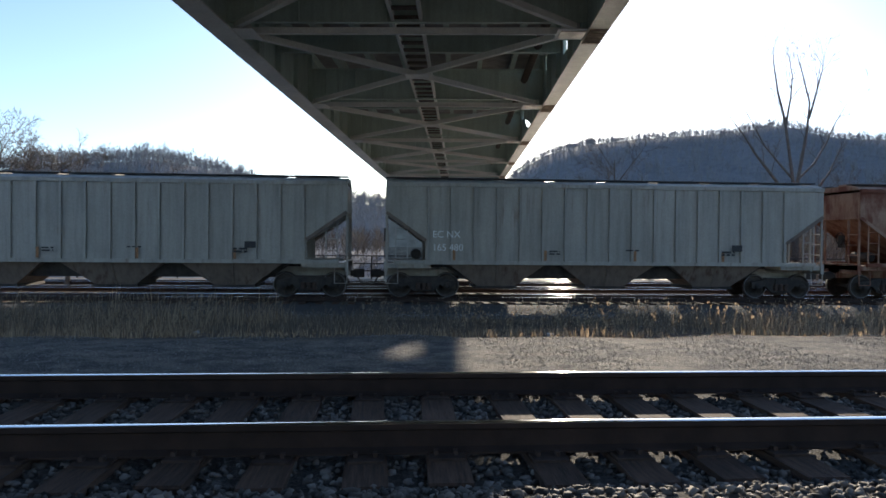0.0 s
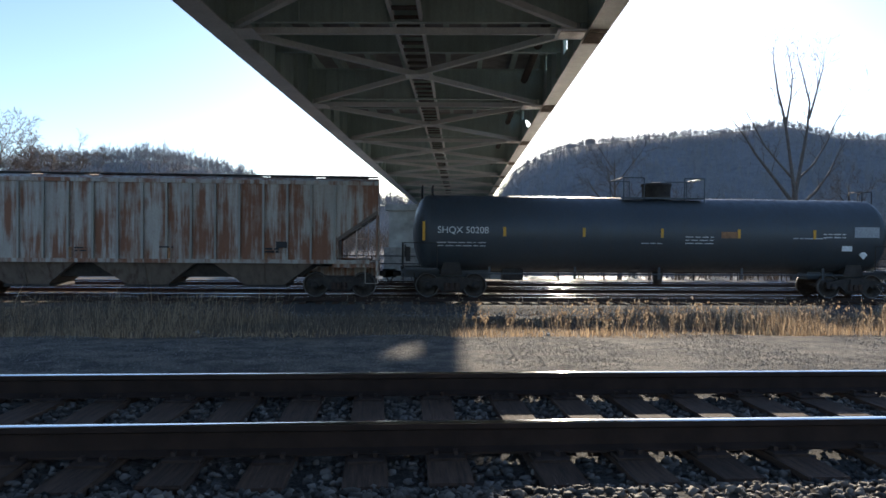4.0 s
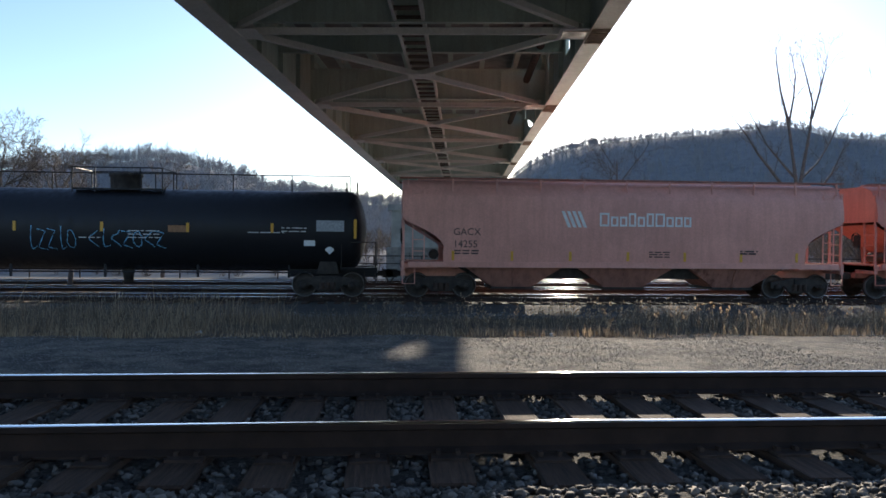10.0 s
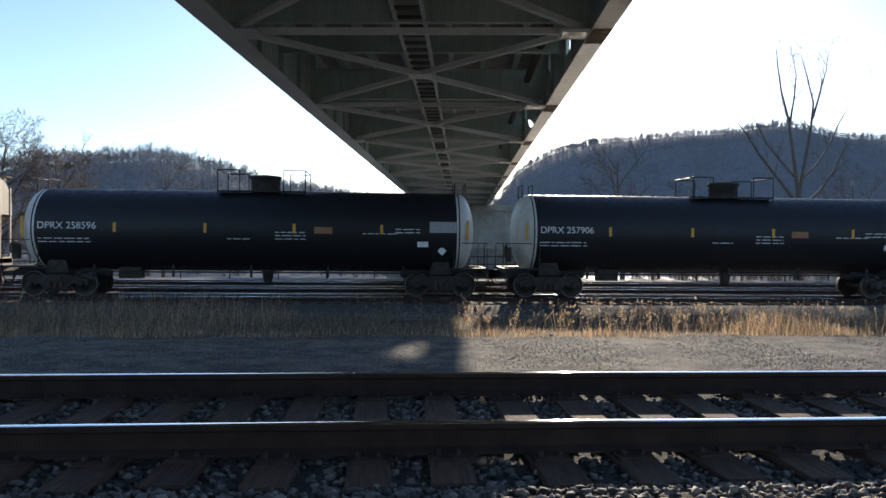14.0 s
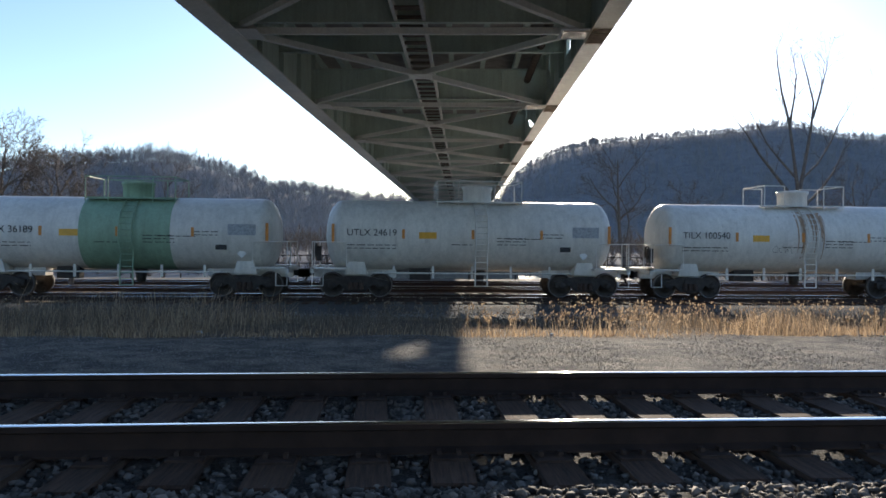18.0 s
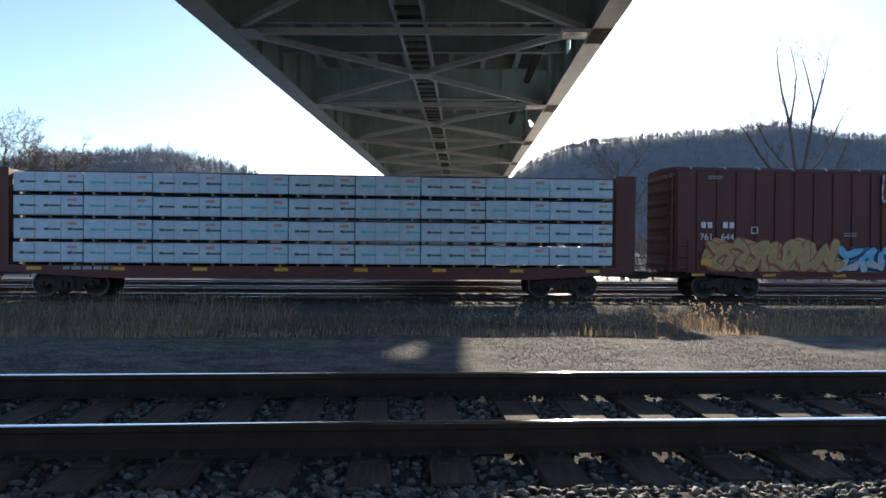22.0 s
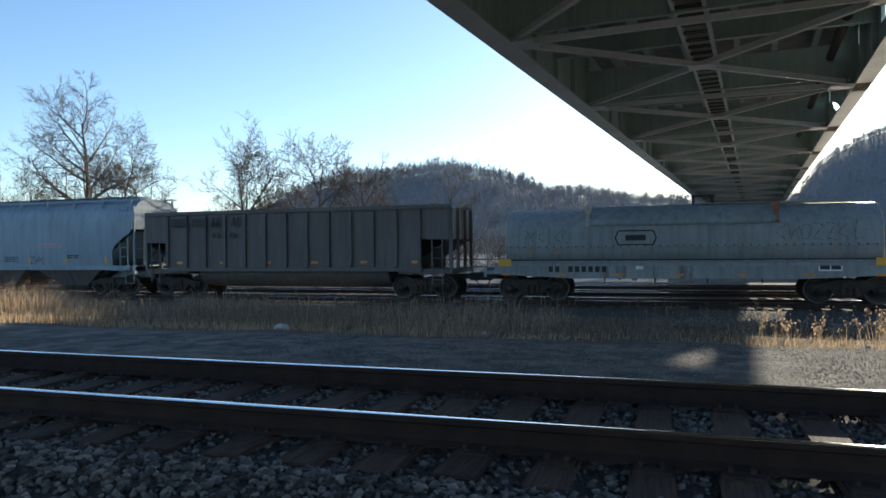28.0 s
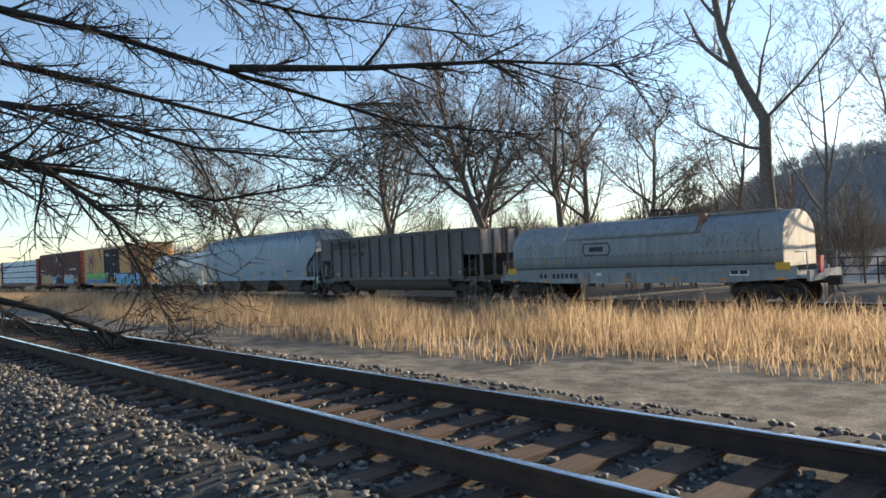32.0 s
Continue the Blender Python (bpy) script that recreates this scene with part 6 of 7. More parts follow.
def logo_bars(parent, x, z, h, mat, surf, seed, words=(4, 2.2)):
    """A brand's mark and name as plain shapes: striped emblem and long bars."""
    g = Geo()
    for k in range(4):
        g.slab([(x - 0.75 + k * 0.2, z + h * 1.1), (x - 0.63 + k * 0.2, z + h * 1.1), (x - 0.38 + k * 0.2, z - h * 0.1), (x - 0.50 + k * 0.2, z - h * 0.1)], surf(z) - 0.02, surf(z) - 0.012)
    part("emblem", g, mat, parent, "striped white emblem")
    px = x + 0.7
    for k in range(10):
        tall = k in (0, 3, 5, 6)
        w = 0.36 if k in (0, 6) else 0.28
        hollow(parent, px, z, w, h if tall else h * 0.74, 0.07, surf(z) - 0.02, mat)
        px += w + 0.06


def hollow(parent, x, z, w, h, s, y, mat):
    """One sign of a brand name, drawn as a plain hollow block."""
    g = Geo().box(x, x + s, y, y + 0.006, z, z + h).box(x + w - s, x + w, y, y + 0.006, z, z + h)
    g.box(x + s, x + w - s, y, y + 0.006, z, z + s).box(x + s, x + w - s, y, y + 0.006, z + h - s, z + h)
    part("name_block", g, mat, parent, "hollow block of a painted name")


# the train from its head to its tail; x is each car's middle at the clip's start
ribbed_hopper("light grey covered hopper car with upright ribs and rust streaks", -9.9, 6.93, 8.35, P_GREY, P_GREY, P_UNDER, "", (), MARK_K, seed=1)
ribbed_hopper("light grey ribbed covered hopper car with black lettering", 8.20, 6.93, 8.35, P_GREY, P_GREY, P_UNDER, "", ("EC NX", "165 480"), MARK_W, seed=2)
ribbed_hopper("rust-red covered hopper car with faded lettering", 26.43, 6.95, 8.40, P_RUSTY, P_HALFRUST, P_RUSTY, "", ("PL CX", "21492"), MARK_K, seed=3, nrib=18)
c, sf = smooth_hopper("bright red three-bay covered hopper car with a white emblem", 42.68, 5.18, 6.55, P_RED, P_LOWRED, ("POTX", "3645"), MARK_W, bays=3, seed=4)
logo_bars(c, -2.2, 2.72, 0.50, MARK_W, sf, 4)
ribbed_hopper("grey covered hopper car half covered in rust", 58.97, 6.93, 8.35, P_HALFRUST, P_GREY, P_UNDER, "", ("PL CX", "19213"), MARK_K, seed=5)
tank_car("dark slate grey tank car with white lettering", 78.0, 7.92, 9.35, 1.46, P_SLATE, ("SHQX 50208",), MARK_W, 6, walkboard=False, platform="split", yellow=7)
c, sf = tank_car("long black tank car covered in white scrawled tags", 98.55, 8.36, 9.75, 1.50, P_BLACK, ("CTCX 780217",), MARK_W, 7, platform=None, walkboard=False, yellow=7)
scribble(c, -9.0, 2.75, 2.6, 0.5, SPRAY["white"], 71, -1.5, 0.05, 7, sf)
scribble(c, -5.2, 2.75, 1.6, 0.45, SPRAY["white"], 72, -1.5, 0.05, 4, sf)
scribble(c, -3.4, 2.35, 2.9, 0.6, SPRAY["white"], 73, -1.5, 0.06, 5, sf)
scribble(c, -4.6, 1.85, 1.8, 0.5, SPRAY["lime"], 74, -1.5, 0.07, 5, sf)
scribble(c, -0.3, 1.95, 1.4, 0.9, SPRAY["white"], 75, -1.5, 0.05, 4, sf)
scribble(c, 1.2, 1.75, 3.0, 1.1, SPRAY["white"], 76, -1.5, 0.07, 5, sf)
scribble(c, 4.2, 2.0, 3.6, 0.8, SPRAY["white"], 77, -1.5, 0.05, 8, sf)
scribble(c, 8.0, 2.75, 1.5, 0.35, SPRAY["white"], 78, -1.5, 0.04, 5, sf)
r = Geo()
for x in np.linspace(-5.3, 1.2, 8):
    rail_tube(r, [(x, -0.45, 3.9), (x, -0.45, 4.62)])
rail_tube(r, [(-5.3, -0.45, 4.62), (1.2, -0.45, 4.62)])
part("top_railing", r, STEEL, c, "handrail on top of the tank")
c, sf = tank_car("long black tank car with orange lettering and small tags", 119.10, 8.07, 9.45, 1.50, P_BLACK, (), MARK_W, 8, platform="split", yellow=6, warn=False)
letters("UTLX 958150", 0.24, MARK_O, c, -8.1, sf(2.4) - 0.02, 2.2)
scribble(c, -5.2, 1.85, 1.3, 0.4, SPRAY["white"], 81, -1.5, 0.05, 4, sf)
scribble(c, -2.5, 1.95, 1.4, 0.45, SPRAY["blue"], 82, -1.5, 0.03, 4, sf)
scribble(c, 0.3, 1.95, 1.6, 0.35, SPRAY["rose"], 83, -1.5, 0.05, 5, sf)
scribble(c, 5.0, 2.3, 2.4, 0.55, SPRAY["white"], 84, -1.5, 0.06, 6, sf)
scribble(c, 5.6, 1.8, 1.0, 0.3, SPRAY["lime"], 85, -1.5, 0.05, 3, sf)
c, sf = tank_car("long black tank car with a large white name panel", 139.47, 8.01, 9.55, 1.50, P_BLACK, (), MARK_W, 9, platform="dome", yellow=7)
for k in range(6):
    hollow(c, -8.55 + k * 0.68, 3.0, 0.60, 0.40, 0.12, sf(3.0) - 0.04, MARK_W)
letters("PROX 31352", 0.25, MARK_W, c, -8.1, sf(2.4) - 0.02, 2.15)
scribble(c, -5.0, 1.75, 1.6, 0.55, SPRAY["white"], 91, -1.5, 0.05, 5, sf)
part("dark_patch", Geo().box(5.6, 8.4, sf(2.6) - 0.012, sf(2.6) + 0.01, 2.2, 2.95), P_SLATE, c, "dark grey overpainted patch")
c, sf = tank_car("long black tank car with pale blue scrawled tags", 159.70, 7.93, 9.30, 1.50, P_BLACK, ("GATX 9467",), MARK_W, 10, platform="dome", walkboard=True, yellow=7)
scribble(c, -2.6, 1.7, 1.7, 0.75, SPRAY["sky"], 101, -1.5, 0.05, 5, sf)
scribble(c, -0.5, 1.8, 2.7, 0.6, SPRAY["sky"], 102, -1.5, 0.06, 7, sf)
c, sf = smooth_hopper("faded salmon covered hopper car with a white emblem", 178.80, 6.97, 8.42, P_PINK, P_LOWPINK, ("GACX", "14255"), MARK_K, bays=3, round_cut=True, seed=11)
logo_bars(c, -1.8, 2.72, 0.50, MARK_W, sf, 11)
c, sf = smooth_hopper("faded coral red covered hopper car with a white emblem", 196.98, 7.01, 8.42, P_PINK2, P_LOWPINK, ("GACX", "31655"), MARK_W, bays=3, round_cut=True, seed=12)
logo_bars(c, -2.3, 2.72, 0.50, MARK_W, sf, 12)
c, sf = smooth_hopper("dull grey covered hopper car with black lettering", 215.21, 7.14, 8.40, P_STONE, P_LOWTAN, ("CITX", "702492"), MARK_K, bays=3, seams=9, cut=1.3, seed=13)
part("red_stripe", Geo().box(-2.4, -0.5, sf(2.45) - 0.014, sf(2.45), 2.44, 2.48), MARK_R, c, "thin red paint stripe")
tank_car("black tank car with white ends and yellow panel", 233.41, 6.95, 8.25, 1.49, P_BLACK, ("DPRX 258596",), MARK_W, 14, head=P_WHITE, platform="split", yellow=6)
tank_car("black tank car with white ends and yellow panel", 251.42, 6.92, 8.25, 1.49, P_BLACK, ("DPRX 257906",), MARK_W, 15, head=P_WHITE, platform="split", yellow=6)
tank_car("black tank car with stained white ends", 269.35, 6.88, 8.40, 1.49, P_BLACK, ("DPRX 258067",), MARK_W, 16, head=P_WHITE, platform="split", yellow=6)
c, sf = tank_car("short white tank car streaked with rust below its platform", 284.63, 4.36, 5.55, 1.34, P_WHITE, ("TILX 100533",), MARK_K, 17, platform="dome", yellow=5)
rust_runs(c, sf, -0.5, 1.3, 1.2, 3.4, 34, 171)
tank_car("short white tank car with a pale green middle band", 297.57, 4.45, 5.65, 1.34, P_WHITE, ("GATX 36189",), MARK_K, 18, band=P_GREEN, platform="dome", yellow=5)
tank_car("short white tank car with black lettering", 310.40, 4.32, 5.50, 1.34, P_WHITE, ("UTLX 24619",), MARK_K, 19, platform="dome", yellow=5)
c, sf = tank_car("short dirty white tank car with rust streaks", 323.15, 4.33, 5.60, 1.34, P_WHITE, ("TILX 100540",), MARK_K, 20, platform="split", yellow=5)
rust_runs(c, sf, -0.2, 0.9, 1.3, 3.4, 22, 202)
scribble(c, -1.2, 1.75, 0.9, 0.3, SPRAY["black"], 201, -1.3, 0.02, 4, sf)
c, sf = tank_car("short yellowed white tank car", 335.91, 4.38, 5.65, 1.34, P_CREAM, ("TILX 100580",), MARK_K, 21, platform="split", yellow=5)
rust_runs(c, sf, -0.6, 1.2, 1.3, 3.4, 26, 211)
c, sf = smooth_hopper("pale grey covered hopper with blue diamond emblem and sprayed mural", 352.17, 7.75, 9.15, P_ADM, P_LOWTAN, ("ADMX", "51213"), MARK_K, bays=5, cut=1.6, zc=(3.5, 1.5), seed=22)
d = Geo().slab([(-0.62, 3.30), (0.0, 3.66), (0.56, 3.26), (0.05, 2.78)], sf(3.3) - 0.03, sf(3.3) - 0.01)
part("diamond_emblem", d, MARK_B, c, "dark blue diamond emblem")
part("leaf_emblem", Geo().slab([(-0.55, 3.22), (-0.2, 3.50), (0.05, 3.52), (0.1, 3.2), (-0.05, 2.85), (-0.3, 2.92)], sf(3.3) - 0.036, sf(3.3) - 0.031), m_dull, c, "pale leaf shape in the emblem")
g = Geo()
for x0 in (-0.5, -0.05, 0.38):
    g.slab([(x0, 2.42), (x0 + 0.06, 2.42), (x0 + 0.20, 2.68), (x0 + 0.14, 2.68)], sf(2.5) - 0.02, sf(2.5) - 0.012).slab([(x0 + 0.28, 2.42), (x0 + 0.34, 2.42), (x0 + 0.20, 2.68), (x0 + 0.14, 2.68)], sf(2.5) - 0.020, sf(2.5) - 0.012)
part("name_bars", g, MARK_B, c, "dark name drawn as strokes")
piece(c, -4.7, 1.36, 5.2, 0.95, ("sky", "sky", "rose"), "black", 221, -1.57, 6, sf)


def box_ends(car, L, y, z0, z1, paint, rows):
    for s in (-1, 1):
        part("end_wall", Geo().box(*sorted((s * (L - 0.06), s * L)), -y, y, z0, z1), paint, car)
        for k in range(rows):
            z = z0 + (z1 - z0) * (k + 0.5) / rows
            h = (z1 - z0) / rows * 0.30
            g = Geo().add([(s * L, -y + 0.08, z - h), (s * L, y - 0.08, z - h), (s * (L + 0.07), y - 0.12, z), (s * (L + 0.07), -y + 0.12, z), (s * L, y - 0.08, z + h), (s * L, -y + 0.08, z + h)], [(0, 1, 2, 3), (3, 2, 4, 5), (1, 4, 2), (0, 3, 5)])
            part("end_corrugation", g, paint, car)


def box_car(label, xc, half, L, paint, door_paint, doors, ztop, nrib, seed):
    """Tall boxcar with side posts, plug doors and corrugated ends."""
    car = car_thing(label, xc)
    y = 1.48
    d0, d1 = doors
    part("body", Geo().box(-L + 0.06, L - 0.06, -y, y, 1.05, ztop - 0.12), paint, car)
    part("roof", Geo().prism([(-y - 0.03, ztop - 0.12), (y + 0.03, ztop - 0.12), (y - 0.1, ztop), (0, ztop + 0.06), (-y + 0.1, ztop)], -L, L), paint, car)
    for k in range(14):
        x = -L + 0.6 + k * (2 * L - 1.2) / 13
        part("roof_rib", Geo().prism([(-y, ztop - 0.08), (y, ztop - 0.08), (y - 0.1, ztop + 0.03), (0, ztop + 0.09), (-y + 0.1, ztop + 0.03)], x - 0.04, x + 0.04), GALV, car)
    part("side_sill", Geo().slab([(-L + 0.3, 1.05), (-half + 1.2, 0.78), (half - 1.2, 0.78), (L - 0.3, 1.05)], -y - 0.02, -y + 0.10), paint, car)
    part("side_sill", Geo().slab([(-L + 0.3, 1.05), (-half + 1.2, 0.78), (half - 1.2, 0.78), (L - 0.3, 1.05)], y - 0.10, y + 0.02), paint, car)
    part("underframe", Geo().box(-L, L, -0.35, 0.35, 0.75, 1.05), STEEL, car)
    for k in range(nrib):
        x = -L + 0.10 + k * (2 * L - 0.2) / (nrib - 1)
        if d0 - 0.1 < x < d1 + 0.1:
            continue
        for sd in (-1, 1):
            part("side_post", Geo().prism([(sd * y, 1.08), (sd * (y + 0.06), 1.12), (sd * (y + 0.06), ztop - 0.20), (sd * y, ztop - 0.16)], x - 0.05, x + 0.05), paint, car)
    for sd in (-1, 1):
        mid = (d0 + d1) / 2
        for a, b in ((d0, mid - 0.01), (mid + 0.01, d1)):
            dr = part("door", Geo().box(a, b, *sorted((sd * (y + 0.004), sd * (y + 0.07))), 1.10, ztop - 0.28), door_paint, car, "sliding plug door")
            for z in (1.6, 2.6, 3.6):
                part("door_panel_rib", Geo().box(a + 0.08, b - 0.08, *sorted((sd * (y + 0.07), sd * (y + 0.115))), z, z + 0.07), door_paint, dr)
            for x in (a + (b - a) * 0.3, a + (b - a) * 0.7):
                part("locking_bar", Geo().tube([(x, sd * (y + 0.11), 1.15), (x, sd * (y + 0.11), ztop - 0.3)], 0.035, 6), STEEL, dr)
        part("door_track", Geo().box(-L + 1.5, L - 1.5, *sorted((sd * (y + 0.07), sd * (y + 0.13))), 1.0, 1.07), paint, car)
    box_ends(car, L, y, 1.05, ztop - 0.14, paint, 8)
    for s in (-1, 1):
        ladder(car, s * (L - 0.28) - 0.2, -y - 0.09, 1.0, 2.3, 0.4, paint)
        ladder(car, s * (L + 0.12), -y + 0.05, 1.0, ztop - 0.2, 0.4, paint, "x")
    trucks(car, half)
    coupler(car, L + 0.35)
    for k in range(7):
        x = -L + 0.9 + k * (2 * L - 1.8) / 6
        part("reflector", Geo().box(x - 0.25, x + 0.25, -y - 0.03, -y - 0.024, 0.88, 0.98), MARK_Y, car, "yellow reflector strip")
    return car


# lumber car
def lumber_car(label, xc, half, L):
    car = car_thing(label, xc)
    part("deck", Geo().box(-L, L, -1.45, 1.45, 0.92, 1.15), P_BROWN, car)
    part("side_sill", Geo().slab([(-L, 1.15), (-L, 0.95), (-half + 1.5, 0.70), (half - 1.5, 0.70), (L, 0.95), (L, 1.15)], -1.50, -1.42), P_BROWN, car)
    part("side_sill", Geo().slab([(-L, 1.15), (-L, 0.95), (-half + 1.5, 0.70), (half - 1.5, 0.70), (L, 0.95), (L, 1.15)], 1.42, 1.50), P_BROWN, car)
    part("centre_beam", Geo().box(-L + 0.5, L - 0.5, -0.10, 0.10, 4.45, 4.62), P_BROWN, car)
    for k in range(19):
        x = -L + 0.6 + k * (2 * L - 1.2) / 18
        part("centre_post", Geo().box(x - 0.06, x + 0.06, -0.08, 0.08, 1.15, 4.45), P_BROWN, car)
    for s in (-1, 1):
        bh = part("bulkhead", Geo().box(*sorted((s * (L - 0.35), s * (L - 0.15))), -1.45, 1.45, 1.15, 4.60), P_BROWN, car, "oxide red end bulkhead")
        for y in (-1.40, -0.48, 0.48, 1.40):
            part("bulkhead_post", Geo().box(*sorted((s * (L - 0.15), s * (L + 0.12))), y - 0.06, y + 0.06, 1.05, 4.60), P_BROWN, bh)
        for z in (1.6, 2.2, 2.8, 3.4, 4.0, 4.5):
            part("bulkhead_rib", Geo().box(*sorted((s * (L - 0.15), s * (L + 0.05))), -1.40, 1.40, z - 0.05, z + 0.05), P_BROWN, bh)
        part("side_post", Geo().box(*sorted((s * (L - 0.62), s * (L - 0.36))), -1.47, -1.40, 1.15, 4.60), P_BROWN, car)
    rnd = random.Random(23)
    n, x0, w = 9, -L + 0.72, (2 * L - 1.44) / 9
    for tier in range(4):
        z0 = 1.24 + tier * 0.84
        for k in range(n):
            for sd in (-1, 1):
                a, b = x0 + k * w + 0.02, x0 + (k + 1) * w - 0.02
                yo = 1.38 + rnd.uniform(-0.02, 0.02)
                ys = sorted((sd * 0.12, sd * yo))
                bd = part("wrapped_package", Geo().chamfer(a, b, ys[0], ys[1], z0 + rnd.uniform(0, 0.015), z0 + 0.70 + rnd.uniform(-0.01, 0.02), 0.03), WRAP, car, "lumber bundle wrapped in pale blue plastic")
                if sd < 0:
                    g = Geo()
                    for j in range(3):
                        cx = a + 0.22 + j * 0.82
                        g.box(cx, cx + 0.16, -yo - 0.006, -yo - 0.001, z0 + 0.30, z0 + 0.40)
                        g.box(cx + 0.18, cx + 0.55, -yo - 0.006, -yo - 0.001, z0 + 0.31, z0 + 0.38)
                    part("print_bars", g, SPRAY["teal"] if k % 2 else m_green_print, bd)
                    part("red_print", Geo().box(b - 0.52, b - 0.2, -yo - 0.006, -yo - 0.001, z0 + 0.50, z0 + 0.60), m_pale_red, bd)
                    st = Geo()
                    for j in (0.3, 0.68):
                        st.box(a + (b - a) * j, a + (b - a) * j + 0.025, -yo - 0.008, -yo - 0.001, z0, z0 + 0.71)
                    part("strap", st, m_dull, bd, "thin strap")
            for dx in (0.3, w * 0.5, w - 0.35):
                part("dunnage", Geo().box(x0 + k * w + dx, x0 + k * w + dx + 0.09, -1.33, 1.33, z0 - 0.088, z0 - 0.002), LUMBER, car)
    # added black sheets paint the shade in the gaps between tiers
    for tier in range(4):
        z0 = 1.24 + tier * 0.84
        part("shadow_wrap_edge", Geo().box(-L + 0.7, L - 0.7, -1.30, 1.30, z0 - 0.11, z0 - 0.09), MARK_K, car, "black sheet standing in for shade between tiers")
    bars_g = bars(Geo(), -L + 2.5, 1.0, 1.7, 1, -1.504, 0.12)
    part("stencil", bars_g, m_dull, car)
    for k in range(8):
        x = -L + 1.5 + k * (2 * L - 3.0) / 7
        part("reflector", Geo().box(x - 0.25, x + 0.25, -1.508, -1.502, 0.98, 1.10), MARK_Y, car, "yellow reflector strip")
    trucks(car, half)
    coupler(car, L + 0.2)
    return car


m_green_print = m_plain("dark_green_print", (0.05, 0.13, 0.12), 0.6, 0, 0.2, 9, 0)
m_pale_red = m_plain("pale_red_print", (0.62, 0.30, 0.28), 0.6, 0, 0.2, 9, 0)
lumber_car("oxide red centre-beam flatcar loaded with wrapped lumber", 374.0, 9.10, 11.55)

m_grey_print = m_plain("faded_grey_print", (0.30, 0.27, 0.28), 0.7, 0, 0.3, 9, 0)
c = box_car("dark oxide red boxcar with painted murals along its side", 396.45, 6.91, 9.25, P_BROWN, P_BROWN, (-1.15, 2.0), 5.00, 25, 24)
for k in range(4):
    x = 4.85 + k * 0.82
    part("name_bar", Geo().slab([(x, 2.72), (x + 0.5, 2.72), (x + 0.62, 2.90), (x + 0.12, 2.90)], -1.60, -1.594), MARK_W, c, "slanted white name bar")
g = Geo()
for x in (-8.3, -8.05, -7.45, -7.2):
    g.box(x, x + 0.18, -1.60, -1.594, 2.70, 2.92)
part("stencil", g, MARK_W, c, "white stencil blocks")
letters("761   644", 0.24, MARK_W, c, -8.35, -1.60, 2.25)
scribble(c, -1.4, 3.75, 1.5, 0.95, SPRAY["white"], 241, -1.61, 0.14, 3)
piece(c, -8.0, 0.98, 5.2, 1.35, ("tan", "tan", "tan", "green"), "rust", 242, -1.555, 5)
piece(c, -2.8, 1.0, 1.7, 1.1, ("sky", "white", "blue"), "black", 243, -1.555, 2)
piece(c, 2.6, 0.98, 4.2, 1.25, ("white", "sky", "white"), "navy", 244, -1.555, 5)
scribble(c, 7.2, 1.2, 1.6, 0.9, SPRAY["white"], 245, -1.57, 0.05, 5)
for x, z, w, h in ((-0.45, 1.9, 0.25, 0.25), (0.75, 1.9, 0.25, 0.25), (0.20, 2.10, 0.14, 0.18), (-0.15, 2.36, 0.12, 0.10)):
    part("white_placard", Geo().box(x, x + w, -1.60, -1.58, z, z + h), MARK_W, c, "white paper placard")
for x, w, z in ((0.75, 1.0, 3.50), (0.70, 1.1, 3.40), (0.90, 0.7, 3.30), (-1.0, 0.25, 3.45), (-1.0, 0.20, 3.36), (0.10, 0.6, 2.52), (1.5, 0.4, 2.0), (1.5, 0.4, 1.9), (1.5, 0.3, 1.8), (-2.7, 0.5, 2.52), (-2.7, 0.5, 2.43), (-8.05, 0.55, 4.62), (-8.05, 0.55, 4.54), (6.35, 0.3, 2.36), (6.35, 0.3, 2.26)):
    part("print_bars", Geo().box(x, x + w, -1.606, -1.598, z, z + 0.045), m_grey_print, c, "small faded print")
hollow(c, 7.25, 1.42, 0.42, 0.32, 0.05, -1.606, MARK_W)
hollow(c, -6.35, 2.50, 0.26, 0.26, 0.03, -1.606, MARK_W)
for x in (-8.3, 8.1):
    part("data_panel", Geo().box(x, x + 0.42, -1.606, -1.598, 1.30, 1.52), MARK_Y, c, "yellow data panel")

c = box_car("yellow boxcar with dark navy doors and a blue and green mural", 416.91, 6.93, 9.30, P_YELLOW, P_NAVY, (-2.3, 2.6), 5.00, 25, 25)
for m, far, near, off in ((MARK_B, (0.76, 0.64), (-0.04, -0.04), 0.0), (MARK_R, (0.82, 0.40), (0.28, -0.03), 0.006)):
    g = Geo()
    for sx in (-1, 1):
        for sz in (-1, 1):
            g.beam((-6.72 + sx * far[0], -1.600 - off - 0.002 * sz, 3.66 + sz * far[1]), (-6.72 + sx * near[0], -1.600 - off - 0.002 * sz, 3.66 + sz * near[1]), 0.012, 0.18)
    part("crossed_emblem", g, m, c, "crossed red and blue stripes")
for x, z in ((-8.75, 3.72), (-8.60, 3.50), (-5.35, 3.66), (-5.40, 3.44)):
    letters("next" if x < -8.7 else "load" if x < -8 else "any" if z > 3.6 else "road", 0.22, MARK_RUST, c, x, -1.60, z)
for x, w, z in ((-1.55, 1.1, 4.22), (-1.65, 1.4, 4.10), (-1.35, 0.85, 3.98), (1.0, 0.95, 4.02), (-1.55, 1.2, 2.06), (1.0, 1.1, 2.08), (0.0, 0.10, 2.42), (1.2, 0.45, 1.95)):
    part("print_bars", Geo().box(x, x + w, -1.606, -1.598, z, z + 0.05), MARK_W, c, "small white print")
